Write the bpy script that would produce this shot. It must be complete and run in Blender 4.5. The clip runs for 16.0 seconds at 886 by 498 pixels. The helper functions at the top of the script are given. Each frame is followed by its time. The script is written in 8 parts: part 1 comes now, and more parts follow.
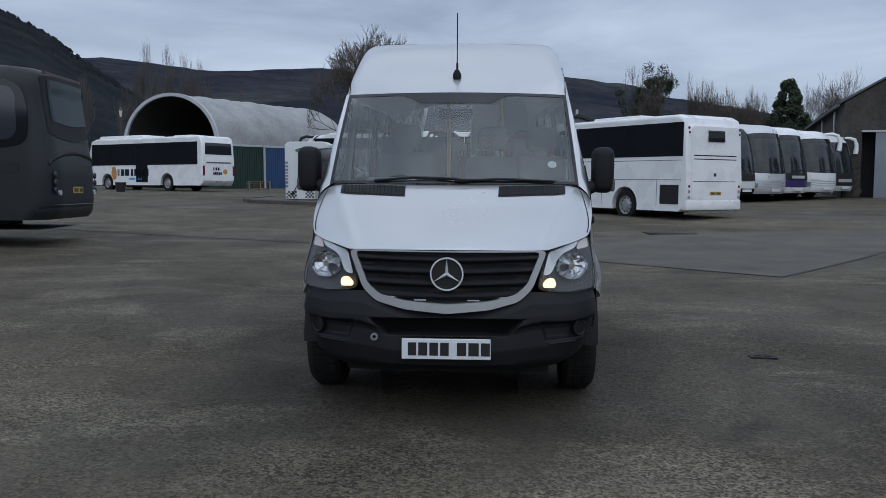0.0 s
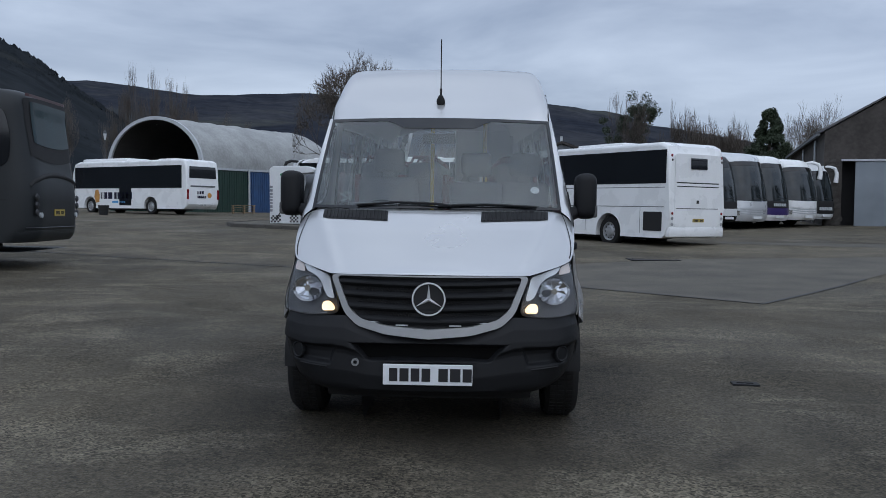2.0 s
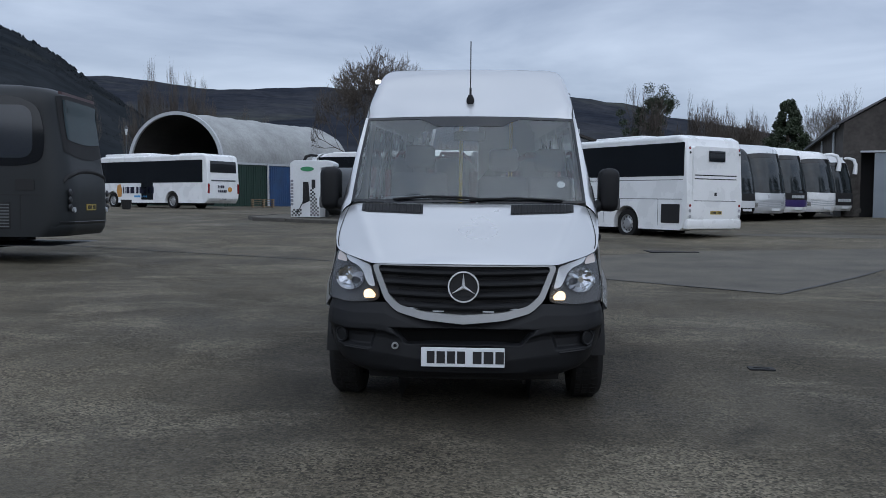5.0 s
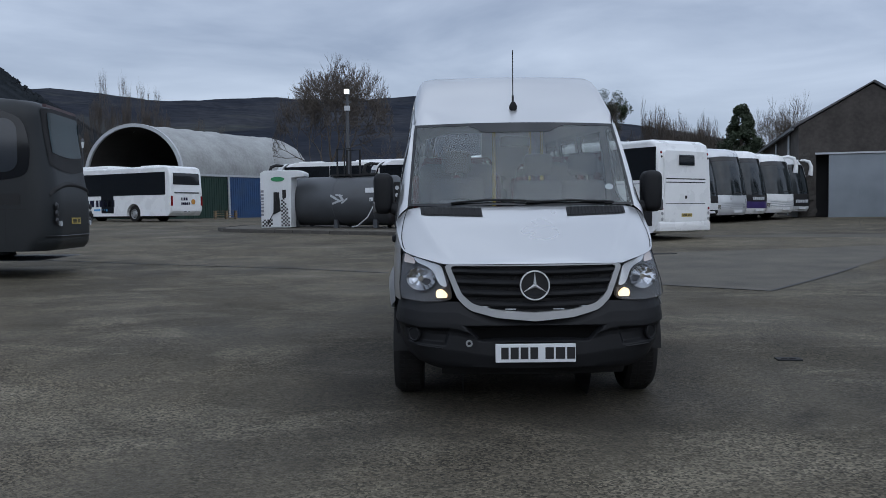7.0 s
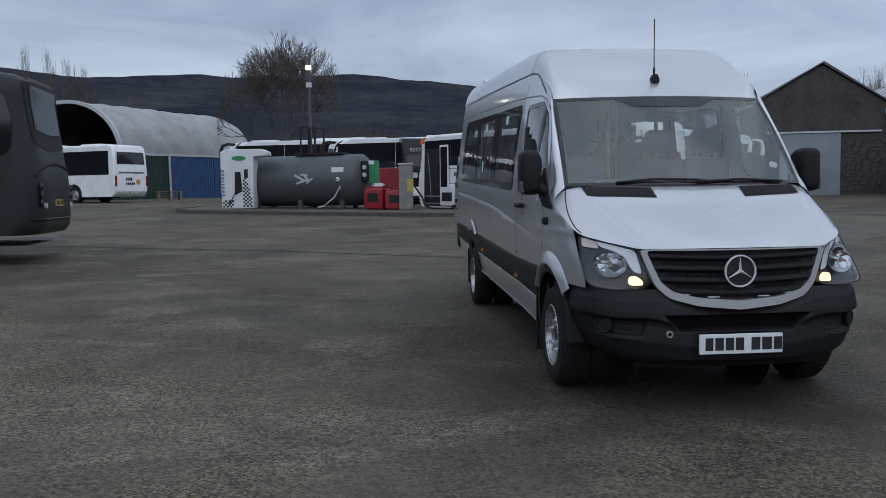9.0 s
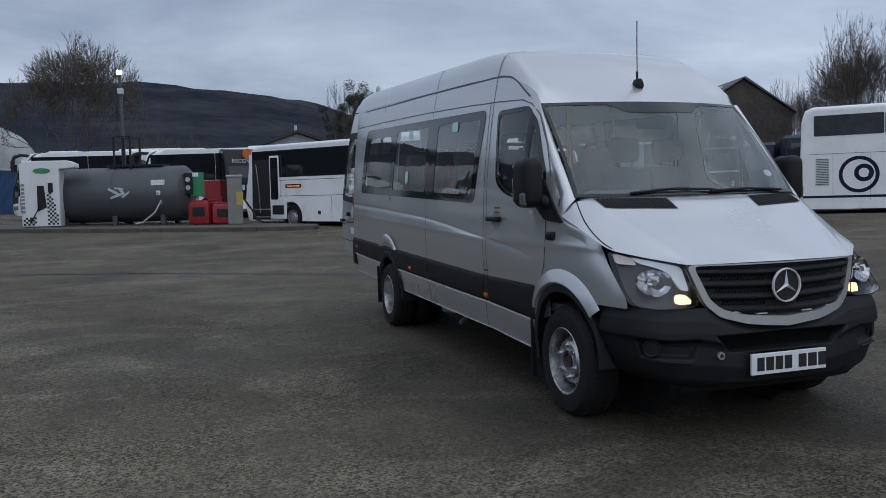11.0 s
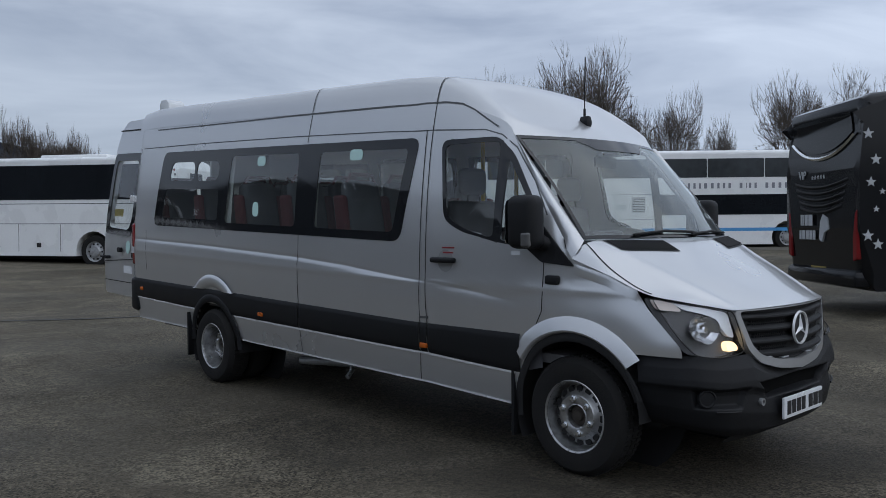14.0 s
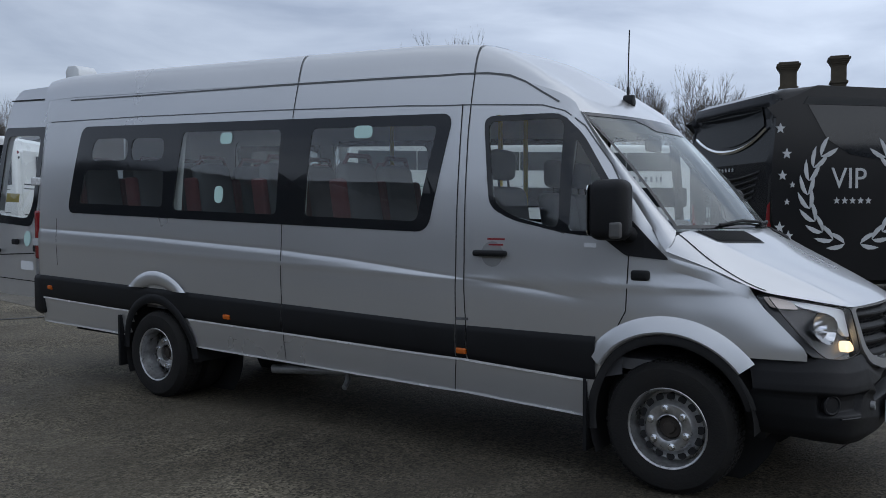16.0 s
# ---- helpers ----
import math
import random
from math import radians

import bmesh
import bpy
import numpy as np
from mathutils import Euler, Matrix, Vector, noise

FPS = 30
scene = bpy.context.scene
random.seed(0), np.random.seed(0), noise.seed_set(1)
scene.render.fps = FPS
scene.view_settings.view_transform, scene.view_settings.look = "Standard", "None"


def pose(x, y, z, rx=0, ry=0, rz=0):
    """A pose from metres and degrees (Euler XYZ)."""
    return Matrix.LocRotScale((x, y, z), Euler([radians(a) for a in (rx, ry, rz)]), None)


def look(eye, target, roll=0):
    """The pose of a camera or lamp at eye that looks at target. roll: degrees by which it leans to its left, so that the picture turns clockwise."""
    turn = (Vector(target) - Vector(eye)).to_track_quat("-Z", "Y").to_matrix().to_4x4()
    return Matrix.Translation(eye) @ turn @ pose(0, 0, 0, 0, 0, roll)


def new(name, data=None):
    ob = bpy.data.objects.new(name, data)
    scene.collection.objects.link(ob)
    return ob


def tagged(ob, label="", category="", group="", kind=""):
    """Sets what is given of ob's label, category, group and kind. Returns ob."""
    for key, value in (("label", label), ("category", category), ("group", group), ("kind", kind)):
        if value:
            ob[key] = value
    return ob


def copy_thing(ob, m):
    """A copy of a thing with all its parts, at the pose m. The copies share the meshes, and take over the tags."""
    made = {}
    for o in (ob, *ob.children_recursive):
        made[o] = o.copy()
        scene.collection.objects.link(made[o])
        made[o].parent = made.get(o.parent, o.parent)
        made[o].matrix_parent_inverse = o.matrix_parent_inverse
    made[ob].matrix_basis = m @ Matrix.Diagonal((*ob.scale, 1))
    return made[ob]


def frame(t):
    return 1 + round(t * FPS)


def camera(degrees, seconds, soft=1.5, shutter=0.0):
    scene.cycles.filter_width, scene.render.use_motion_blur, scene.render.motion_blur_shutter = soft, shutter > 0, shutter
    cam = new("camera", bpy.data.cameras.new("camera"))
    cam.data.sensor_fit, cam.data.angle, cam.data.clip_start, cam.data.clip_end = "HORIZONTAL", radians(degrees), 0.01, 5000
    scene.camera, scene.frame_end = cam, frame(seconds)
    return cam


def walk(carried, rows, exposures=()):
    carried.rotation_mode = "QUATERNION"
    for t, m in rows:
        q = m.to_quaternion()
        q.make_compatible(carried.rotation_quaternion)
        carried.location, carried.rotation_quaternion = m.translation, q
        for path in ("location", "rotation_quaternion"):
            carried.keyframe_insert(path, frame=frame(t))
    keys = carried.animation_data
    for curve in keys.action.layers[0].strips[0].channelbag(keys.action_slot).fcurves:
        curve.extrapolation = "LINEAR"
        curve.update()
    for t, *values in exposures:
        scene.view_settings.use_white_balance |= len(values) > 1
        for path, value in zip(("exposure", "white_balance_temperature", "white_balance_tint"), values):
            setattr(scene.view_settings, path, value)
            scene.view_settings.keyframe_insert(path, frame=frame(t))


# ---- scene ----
cam = camera(56.1, 16.0, soft=0.85)
PATH = [
    (0, (0.22, -4.757, 1.37), (0.119, -2.765, 1.219), 0.3),
    (0.5, (0.221, -4.76, 1.364), (0.116, -2.766, 1.244), 0.5),
    (1, (0.217, -4.753, 1.365), (0.122, -2.758, 1.252), 0.8),
    (1.5, (0.226, -4.744, 1.367), (0.147, -2.747, 1.273), 0.9),
    (2, (0.234, -4.741, 1.368), (0.169, -2.744, 1.278), 0.7),
    (2.5, (0.227, -4.74, 1.367), (0.149, -2.743, 1.283), 0.6),
    (3, (0.225, -4.744, 1.367), (0.142, -2.748, 1.27), 0.6),
    (3.5, (0.227, -4.734, 1.366), (0.143, -2.739, 1.252), 0.5),
    (4, (0.241, -4.759, 1.384), (0.161, -2.763, 1.269), 0.4),
    (4.2, (0.214, -4.782, 1.386), (0.096, -2.789, 1.276), 0.3),
    (6.3, (-0.152, -5.58, 1.337), (-0.224, -3.584, 1.231), 0.8),
    (6.5, (-0.285, -5.572, 1.363), (-0.352, -3.579, 1.21), 0.6),
    (7, (-0.602, -5.313, 1.335), (-0.597, -3.315, 1.248), -0.6),
    (7.5, (-1.018, -5.298, 1.378), (-1.076, -3.302, 1.271), -1.4),
    (8, (-1.471, -5.147, 1.365), (-1.335, -3.153, 1.295), -0.4),
    (8.5, (-1.759, -4.692, 1.331), (-1.535, -2.709, 1.202), -0.9),
    (9, (-2.2, -4.756, 1.361), (-2.026, -2.768, 1.223), -0.8),
    (9.5, (-2.581, -4.625, 1.377), (-2.07, -2.693, 1.303), -0.6),
    (9.7, (-2.69, -4.543, 1.347), (-2.183, -2.609, 1.281), -1.0),
    (11.8, (-3.844, -3.396, 1.431), (-2.987, -1.595, 1.281), -1.7),
    (12, (-3.998, -3.317, 1.422), (-3.064, -1.552, 1.308), -1.8),
    (12.5, (-4.293, -3.072, 1.44), (-3.204, -1.395, 1.42), -1.4),
    (13, (-4.421, -2.703, 1.449), (-3.295, -1.051, 1.379), -1.5),
    (13.5, (-4.648, -2.378, 1.434), (-3.421, -0.8, 1.372), -0.8),
    (14, (-4.829, -2.032, 1.47), (-3.446, -0.587, 1.414), -0.5),
    (14.5, (-4.888, -1.623, 1.461), (-3.44, -0.248, 1.34), -0.5),
    (15, (-4.991, -1.284, 1.455), (-3.472, 0.016, 1.395), -0.3),
    (15.5, (-5.114, -0.935, 1.489), (-3.529, 0.285, 1.447), -0.0),
    (16, (-5.125, -0.574, 1.456), (-3.488, 0.572, 1.378), -0.2),
]
walk(cam, [(t, look(eye, target, roll)) for t, eye, target, roll in PATH], exposures=[(0, 0.06, 6470, 10), (1, 0.1, 6470, 10), (3, 0.15, 6470, 10), (6.5, 0.22, 6470, 10), (7.4, 0.03, 6470, 10), (8, 0.1, 6470, 10), (8.5, 0.12, 6470, 10), (9, 0.04, 6470, 10), (9.5, 0.04, 6470, 10), (12, -0.09, 6600, 10), (13, 0.0, 6600, 10), (14, 0.0, 6700, 10), (15, -0.10, 6700, 10), (15.5, 0.07, 6700, 10), (16, 0.06, 6700, 10)])

# ---- sky and daylight: a high overcast, brighter overhead ----
SUN_DIR = (0.20, -0.83, 0.52)


def make_world():
    w = bpy.data.worlds.new("overcast")
    w.use_nodes = True
    nt = w.node_tree
    nt.nodes.clear()
    N, L = nt.nodes.new, nt.links.new
    out, bg = N("ShaderNodeOutputWorld"), N("ShaderNodeBackground")
    tc = N("ShaderNodeTexCoord")
    sep = N("ShaderNodeSeparateXYZ")
    L(tc.outputs["Generated"], sep.inputs[0])
    sky = N("ShaderNodeTexSky")
    sky.sky_type, sky.sun_disc = "NISHITA", False
    sky.sun_elevation, sky.sun_rotation = radians(31), radians(166)
    # clouds stretched towards the horizon
    mp = N("ShaderNodeMapping")
    mp.inputs["Scale"].default_value = (1.6, 1.6, 6.5)
    mp.inputs["Location"].default_value = (0.4, 0.2, 0.1)
    L(tc.outputs["Generated"], mp.inputs[0])
    n1 = N("ShaderNodeTexNoise")
    n1.inputs["Scale"].default_value, n1.inputs["Detail"].default_value, n1.inputs["Roughness"].default_value = 1.7, 6, 0.52
    n1.inputs["Distortion"].default_value = 0.35
    L(mp.outputs[0], n1.inputs["Vector"])
    cr = N("ShaderNodeValToRGB")
    cr.color_ramp.elements[0].position, cr.color_ramp.elements[1].position = 0.36, 0.66
    cr.color_ramp.elements[0].color = (0.246, 0.300, 0.409, 1)
    cr.color_ramp.elements[1].color = (0.432, 0.502, 0.626, 1)
    L(n1.outputs["Fac"], cr.inputs[0])
    # overcast luminance gradient: zenith about three times the horizon
    g = N("ShaderNodeMapRange")
    g.inputs["From Min"].default_value, g.inputs["From Max"].default_value = 0.12, 0.95
    g.inputs["To Min"].default_value, g.inputs["To Max"].default_value = 1.0, 1.48
    L(sep.outputs["Z"], g.inputs["Value"])
    # the cloud is brighter on the sun's side
    dot = N("ShaderNodeVectorMath")
    dot.operation = "DOT_PRODUCT"
    dot.inputs[1].default_value = SUN_DIR
    L(tc.outputs["Generated"], dot.inputs[0])
    gs = N("ShaderNodeMapRange")
    gs.inputs["From Min"].default_value, gs.inputs["From Max"].default_value = -0.5, 1.0
    gs.inputs["To Min"].default_value, gs.inputs["To Max"].default_value = 1.0, 1.55
    L(dot.outputs["Value"], gs.inputs["Value"])
    both_g = N("ShaderNodeMath")
    both_g.operation = "MULTIPLY"
    L(g.outputs[0], both_g.inputs[0])
    L(gs.outputs[0], both_g.inputs[1])
    # and where it thins towards the east
    east = N("ShaderNodeVectorMath")
    east.operation = "DOT_PRODUCT"
    east.inputs[1].default_value = (0.92, 0.38, -0.45)
    L(tc.outputs["Generated"], east.inputs[0])
    ge = N("ShaderNodeMapRange")
    ge.inputs["From Min"].default_value, ge.inputs["From Max"].default_value = 0.45, 1.0
    ge.inputs["To Min"].default_value, ge.inputs["To Max"].default_value = 1.0, 1.22
    L(east.outputs["Value"], ge.inputs["Value"])
    all_g = N("ShaderNodeMath")
    all_g.operation = "MULTIPLY"
    L(both_g.outputs[0], all_g.inputs[0])
    L(ge.outputs[0], all_g.inputs[1])
    mul = N("ShaderNodeVectorMath")
    mul.operation = "SCALE"
    # and whiter overhead than along the horizon
    tint = N("ShaderNodeValToRGB")
    tint.color_ramp.elements[0].position, tint.color_ramp.elements[1].position = 0.2, 0.8
    tint.color_ramp.elements[0].color, tint.color_ramp.elements[1].color = (1, 1, 1, 1), (1.03, 1.0, 0.95, 1)
    L(sep.outputs["Z"], tint.inputs[0])
    warm = N("ShaderNodeVectorMath")
    warm.operation = "MULTIPLY"
    L(cr.outputs[0], warm.inputs[0])
    L(tint.outputs[0], warm.inputs[1])
    L(warm.outputs[0], mul.inputs[0])
    L(all_g.outputs[0], mul.inputs["Scale"])
    # a little of the clear sky's own tint shows through the cloud
    sc = N("ShaderNodeVectorMath")
    sc.operation = "SCALE"
    sc.inputs["Scale"].default_value = 0.012
    L(sky.outputs[0], sc.inputs[0])
    add = N("ShaderNodeVectorMath")
    L(mul.outputs[0], add.inputs[0])
    L(sc.outputs[0], add.inputs[1])
    L(add.outputs[0], bg.inputs["Color"])
    bg.inputs["Strength"].default_value = 1.0
    L(bg.outputs[0], out.inputs["Surface"])
    scene.world = w


make_world()
sun_data = bpy.data.lights.new("sun", "SUN")
sun_data.energy, sun_data.angle, sun_data.color = 0.5, radians(110), (1.0, 0.98, 0.94)
sun = new("sun", sun_data)
sun.matrix_world = look((20, -83, 52), (0, 0, 0))

# ---- materials ----
def mat(name, col, rough=0.6, metal=0.0, var=0.12, scale=3.0, fine=40.0, bump=0.0, bscale=60.0, spec=0.5, coat=0.0, dirt=0.0, emit=None, space="Object", rvar=0.1):
    """A surface with two scales of variation: broad staining and fine grain, with optional relief."""
    m = bpy.data.materials.new(name)
    m.use_nodes = True
    nt = m.node_tree
    N, L = nt.nodes.new, nt.links.new
    b = nt.nodes["Principled BSDF"]
    b.inputs["Roughness"].default_value, b.inputs["Metallic"].default_value = rough, metal
    b.inputs["Specular IOR Level"].default_value, b.inputs["Coat Weight"].default_value = spec, coat
    b.inputs["Coat Roughness"].default_value = 0.06
    b.inputs["Base Color"].default_value = (*col, 1)
    if emit:
        b.inputs["Emission Color"].default_value, b.inputs["Emission Strength"].default_value = (*emit[0], 1), emit[1]
    if var <= 0 and not bump:
        return m
    tc = N("ShaderNodeTexCoord")
    src = tc.outputs[space]
    a, f = N("ShaderNodeTexNoise"), N("ShaderNodeTexNoise")
    a.inputs["Scale"].default_value, a.inputs["Detail"].default_value = scale, 5
    f.inputs["Scale"].default_value, f.inputs["Detail"].default_value = fine, 3
    L(src, a.inputs["Vector"])
    L(src, f.inputs["Vector"])
    mx = N("ShaderNodeMath")
    mx.operation = "MULTIPLY_ADD"
    mx.inputs[1].default_value = 0.65
    L(a.outputs["Fac"], mx.inputs[0])
    m2 = N("ShaderNodeMath")
    m2.operation = "MULTIPLY"
    m2.inputs[1].default_value = 0.35
    L(f.outputs["Fac"], m2.inputs[0])
    L(m2.outputs[0], mx.inputs[2])
    r = N("ShaderNodeValToRGB")
    r.color_ramp.elements[0].position, r.color_ramp.elements[1].position = 0.3, 0.7
    lo, hi = [max(0, c * (1 - var)) for c in col], [min(1, c * (1 + var)) for c in col]
    if dirt:
        lo = [c * (1 - dirt) + d * dirt for c, d in zip(lo, (0.09, 0.08, 0.065))]
    r.color_ramp.elements[0].color, r.color_ramp.elements[1].color = (*lo, 1), (*hi, 1)
    L(mx.outputs[0], r.inputs[0])
    L(r.outputs[0], b.inputs["Base Color"])
    rr = N("ShaderNodeMapRange")
    rr.inputs["To Min"].default_value, rr.inputs["To Max"].default_value = max(0.02, rough - rvar), min(1, rough + rvar)
    L(a.outputs["Fac"], rr.inputs["Value"])
    L(rr.outputs[0], b.inputs["Roughness"])
    if bump:
        bn = N("ShaderNodeTexNoise")
        bn.inputs["Scale"].default_value, bn.inputs["Detail"].default_value = bscale, 4
        L(src, bn.inputs["Vector"])
        bp = N("ShaderNodeBump")
        bp.inputs["Strength"].default_value, bp.inputs["Distance"].default_value = bump, 0.02
        L(bn.outputs["Fac"], bp.inputs["Height"])
        L(bp.outputs[0], b.inputs["Normal"])
    return m


def glass(name, tint, gloss=(1, 1, 1), rough=0.01, floor=0.065, dust=0.0):
    """A thin pane: tinted see-through with a Fresnel reflection and, where it is dirty, a film of dust."""
    m = bpy.data.materials.new(name)
    m.use_nodes = True
    nt = m.node_tree
    nt.nodes.clear()
    N, L = nt.nodes.new, nt.links.new
    out, mix, tr, gl, fr = N("ShaderNodeOutputMaterial"), N("ShaderNodeMixShader"), N("ShaderNodeBsdfTransparent"), N("ShaderNodeBsdfGlossy"), N("ShaderNodeLayerWeight")
    tr.inputs[0].default_value = (*tint, 1)
    gl.inputs["Color"].default_value, gl.inputs["Roughness"].default_value = (*gloss, 1), rough
    fr.inputs["Blend"].default_value = 0.5
    five, boost = N("ShaderNodeMath"), N("ShaderNodeMath")
    five.operation, five.inputs[1].default_value = "POWER", 4.6
    boost.operation, boost.use_clamp = "MULTIPLY_ADD", True
    boost.inputs[1].default_value, boost.inputs[2].default_value = 1 - floor, floor
    L(fr.outputs["Facing"], five.inputs[0])
    L(five.outputs[0], boost.inputs[0])
    L(boost.outputs[0], mix.inputs[0])
    L(tr.outputs[0], mix.inputs[1])
    L(gl.outputs[0], mix.inputs[2])
    last = mix.outputs[0]
    if dust:
        film, blend, tc, n, mr = N("ShaderNodeBsdfDiffuse"), N("ShaderNodeMixShader"), N("ShaderNodeTexCoord"), N("ShaderNodeTexNoise"), N("ShaderNodeMapRange")
        film.inputs["Color"].default_value = (0.62, 0.65, 0.66, 1)
        n.inputs["Scale"].default_value, n.inputs["Detail"].default_value, n.inputs["Roughness"].default_value = 2.6, 6, 0.6
        mr.inputs["From Min"].default_value, mr.inputs["From Max"].default_value = 0.3, 0.7
        mr.inputs["To Min"].default_value, mr.inputs["To Max"].default_value = dust * 0.65, dust * 1.35
        L(tc.outputs["Object"], n.inputs["Vector"])
        L(n.outputs["Fac"], mr.inputs["Value"])
        L(mr.outputs[0], blend.inputs[0])
        L(last, blend.inputs[1])
        L(film.outputs[0], blend.inputs[2])
        last = blend.outputs[0]
    L(last, out.inputs[0])
    return m


def asphalt():
    m = bpy.data.materials.new("worn_asphalt")
    m.use_nodes = True
    nt = m.node_tree
    N, L = nt.nodes.new, nt.links.new
    b = nt.nodes["Principled BSDF"]
    tc = N("ShaderNodeTexCoord")

    def noise_at(scale, detail, rough=0.55, dist=0.0, stretch=None):
        n = N("ShaderNodeTexNoise")
        n.inputs["Scale"].default_value, n.inputs["Detail"].default_value = scale, detail
        n.inputs["Roughness"].default_value, n.inputs["Distortion"].default_value = rough, dist
        if stretch:
            mp = N("ShaderNodeMapping")
            mp.inputs["Scale"].default_value, mp.inputs["Rotation"].default_value = stretch[0], (0, 0, stretch[1])
            L(tc.outputs["Object"], mp.inputs[0])
            L(mp.outputs[0], n.inputs["Vector"])
        else:
            L(tc.outputs["Object"], n.inputs["Vector"])
        return n.outputs["Fac"]

    def ramp(src, p0, c0, p1, c1):
        r = N("ShaderNodeValToRGB")
        r.color_ramp.elements[0].position, r.color_ramp.elements[1].position = p0, p1
        r.color_ramp.elements[0].color, r.color_ramp.elements[1].color = (*c0, 1), (*c1, 1)
        L(src, r.inputs[0])
        return r.outputs[0]

    def mix(kind, fac, a, c):
        x = N("ShaderNodeMixRGB")
        x.blend_type = kind
        if isinstance(fac, float):
            x.inputs[0].default_value = fac
        else:
            L(fac, x.inputs[0])
        L(a, x.inputs[1])
        L(c, x.inputs[2])
        return x.outputs[0]

    broad = ramp(noise_at(0.16, 6, 0.62, 0.8), 0.34, (0.0625, 0.056, 0.0435), 0.68, (0.119, 0.105, 0.0805))
    clots = ramp(noise_at(21.0, 4, 0.7, 0.5), 0.34, (0.74, 0.74, 0.74), 0.68, (1.27, 1.26, 1.24))
    mid = ramp(noise_at(1.3, 6, 0.65, 0.3, ((1, 0.55, 1), 0.5)), 0.3, (0.74, 0.74, 0.73), 0.72, (1.22, 1.21, 1.19))
    # aggregate: single light and dark stones
    vo = N("ShaderNodeTexVoronoi")
    vo.inputs["Scale"].default_value = 70
    L(tc.outputs["Object"], vo.inputs["Vector"])
    bw = N("ShaderNodeSeparateColor")
    L(vo.outputs["Color"], bw.inputs[0])
    stones = ramp(bw.outputs[0], 0.10, (0.30, 0.30, 0.29), 0.98, (1.95, 1.90, 1.80))
    patches = ramp(noise_at(0.55, 9, 0.68, 0.9, ((0.7, 1.25, 1), -0.25)), 0.50, (0, 0, 0), 0.64, (1, 1, 1))
    col = mix("MULTIPLY", 1.0, broad, mid)
    col = mix("MULTIPLY", 1.0, col, clots)
    worn = mix("MULTIPLY", 1.0, col, stones)
    grit = ramp(noise_at(0.8, 6, 0.62, 0.5, ((1.1, 0.8, 1), 0.9)), 0.36, (0.22, 0.22, 0.22), 0.62, (0.95, 0.95, 0.95))
    col2 = mix("MIX", grit, col, worn)
    light = N("ShaderNodeMixRGB")
    light.blend_type = "MIX"
    sc = N("ShaderNodeMath")
    sc.operation = "MULTIPLY"
    sc.inputs[1].default_value = 0.55
    L(patches, sc.inputs[0])
    L(sc.outputs[0], light.inputs[0])
    L(col2, light.inputs[1])
    pale = mix("MULTIPLY", 1.0, ramp(noise_at(9.0, 3), 0.3, (0.125, 0.112, 0.086), 0.7, (0.22, 0.20, 0.157)), stones)
    L(pale, light.inputs[2])
    # oil drips and damp
    oil = ramp(noise_at(0.9, 4, 0.5, 0.8), 0.66, (1, 1, 1), 0.78, (0.55, 0.55, 0.56))
    fin = mix("MULTIPLY", 1.0, light.outputs[0], oil)
    # shade under and round the minibus, painted into the asphalt with a ragged edge
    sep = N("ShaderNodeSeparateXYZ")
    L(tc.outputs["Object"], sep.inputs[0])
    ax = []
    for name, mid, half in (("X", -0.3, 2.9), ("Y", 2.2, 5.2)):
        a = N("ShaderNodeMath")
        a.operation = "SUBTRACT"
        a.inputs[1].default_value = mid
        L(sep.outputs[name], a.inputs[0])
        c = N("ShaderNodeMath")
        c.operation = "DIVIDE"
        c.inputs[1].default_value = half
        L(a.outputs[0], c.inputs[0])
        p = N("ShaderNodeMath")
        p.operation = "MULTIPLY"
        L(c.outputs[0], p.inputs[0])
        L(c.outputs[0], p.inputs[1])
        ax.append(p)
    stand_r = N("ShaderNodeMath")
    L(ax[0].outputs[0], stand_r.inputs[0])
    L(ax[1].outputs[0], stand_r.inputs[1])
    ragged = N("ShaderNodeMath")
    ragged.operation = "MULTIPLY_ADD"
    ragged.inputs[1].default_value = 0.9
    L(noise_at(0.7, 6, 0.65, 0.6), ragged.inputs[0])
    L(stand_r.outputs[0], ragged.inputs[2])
    van_shade = ramp(ragged.outputs[0], 0.65, (0.62, 0.62, 0.63), 1.6, (1.05, 1.05, 1.05))
    fin = mix("MULTIPLY", 1.0, fin, van_shade)
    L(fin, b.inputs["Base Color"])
    rr = N("ShaderNodeMapRange")
    rr.inputs["From Min"].default_value, rr.inputs["From Max"].default_value = 0.3, 0.7
    rr.inputs["To Min"].default_value, rr.inputs["To Max"].default_value = 0.62, 0.92
    L(noise_at(0.35, 4), rr.inputs["Value"])
    L(rr.outputs[0], b.inputs["Roughness"])
    b.inputs["Specular IOR Level"].default_value = 0.18
    bp = N("ShaderNodeBump")
    bp.inputs["Strength"].default_value, bp.inputs["Distance"].default_value = 0.55, 0.012
    L(vo.outputs["Distance"], bp.inputs["Height"])
    L(bp.outputs[0], b.inputs["Normal"])
    return m


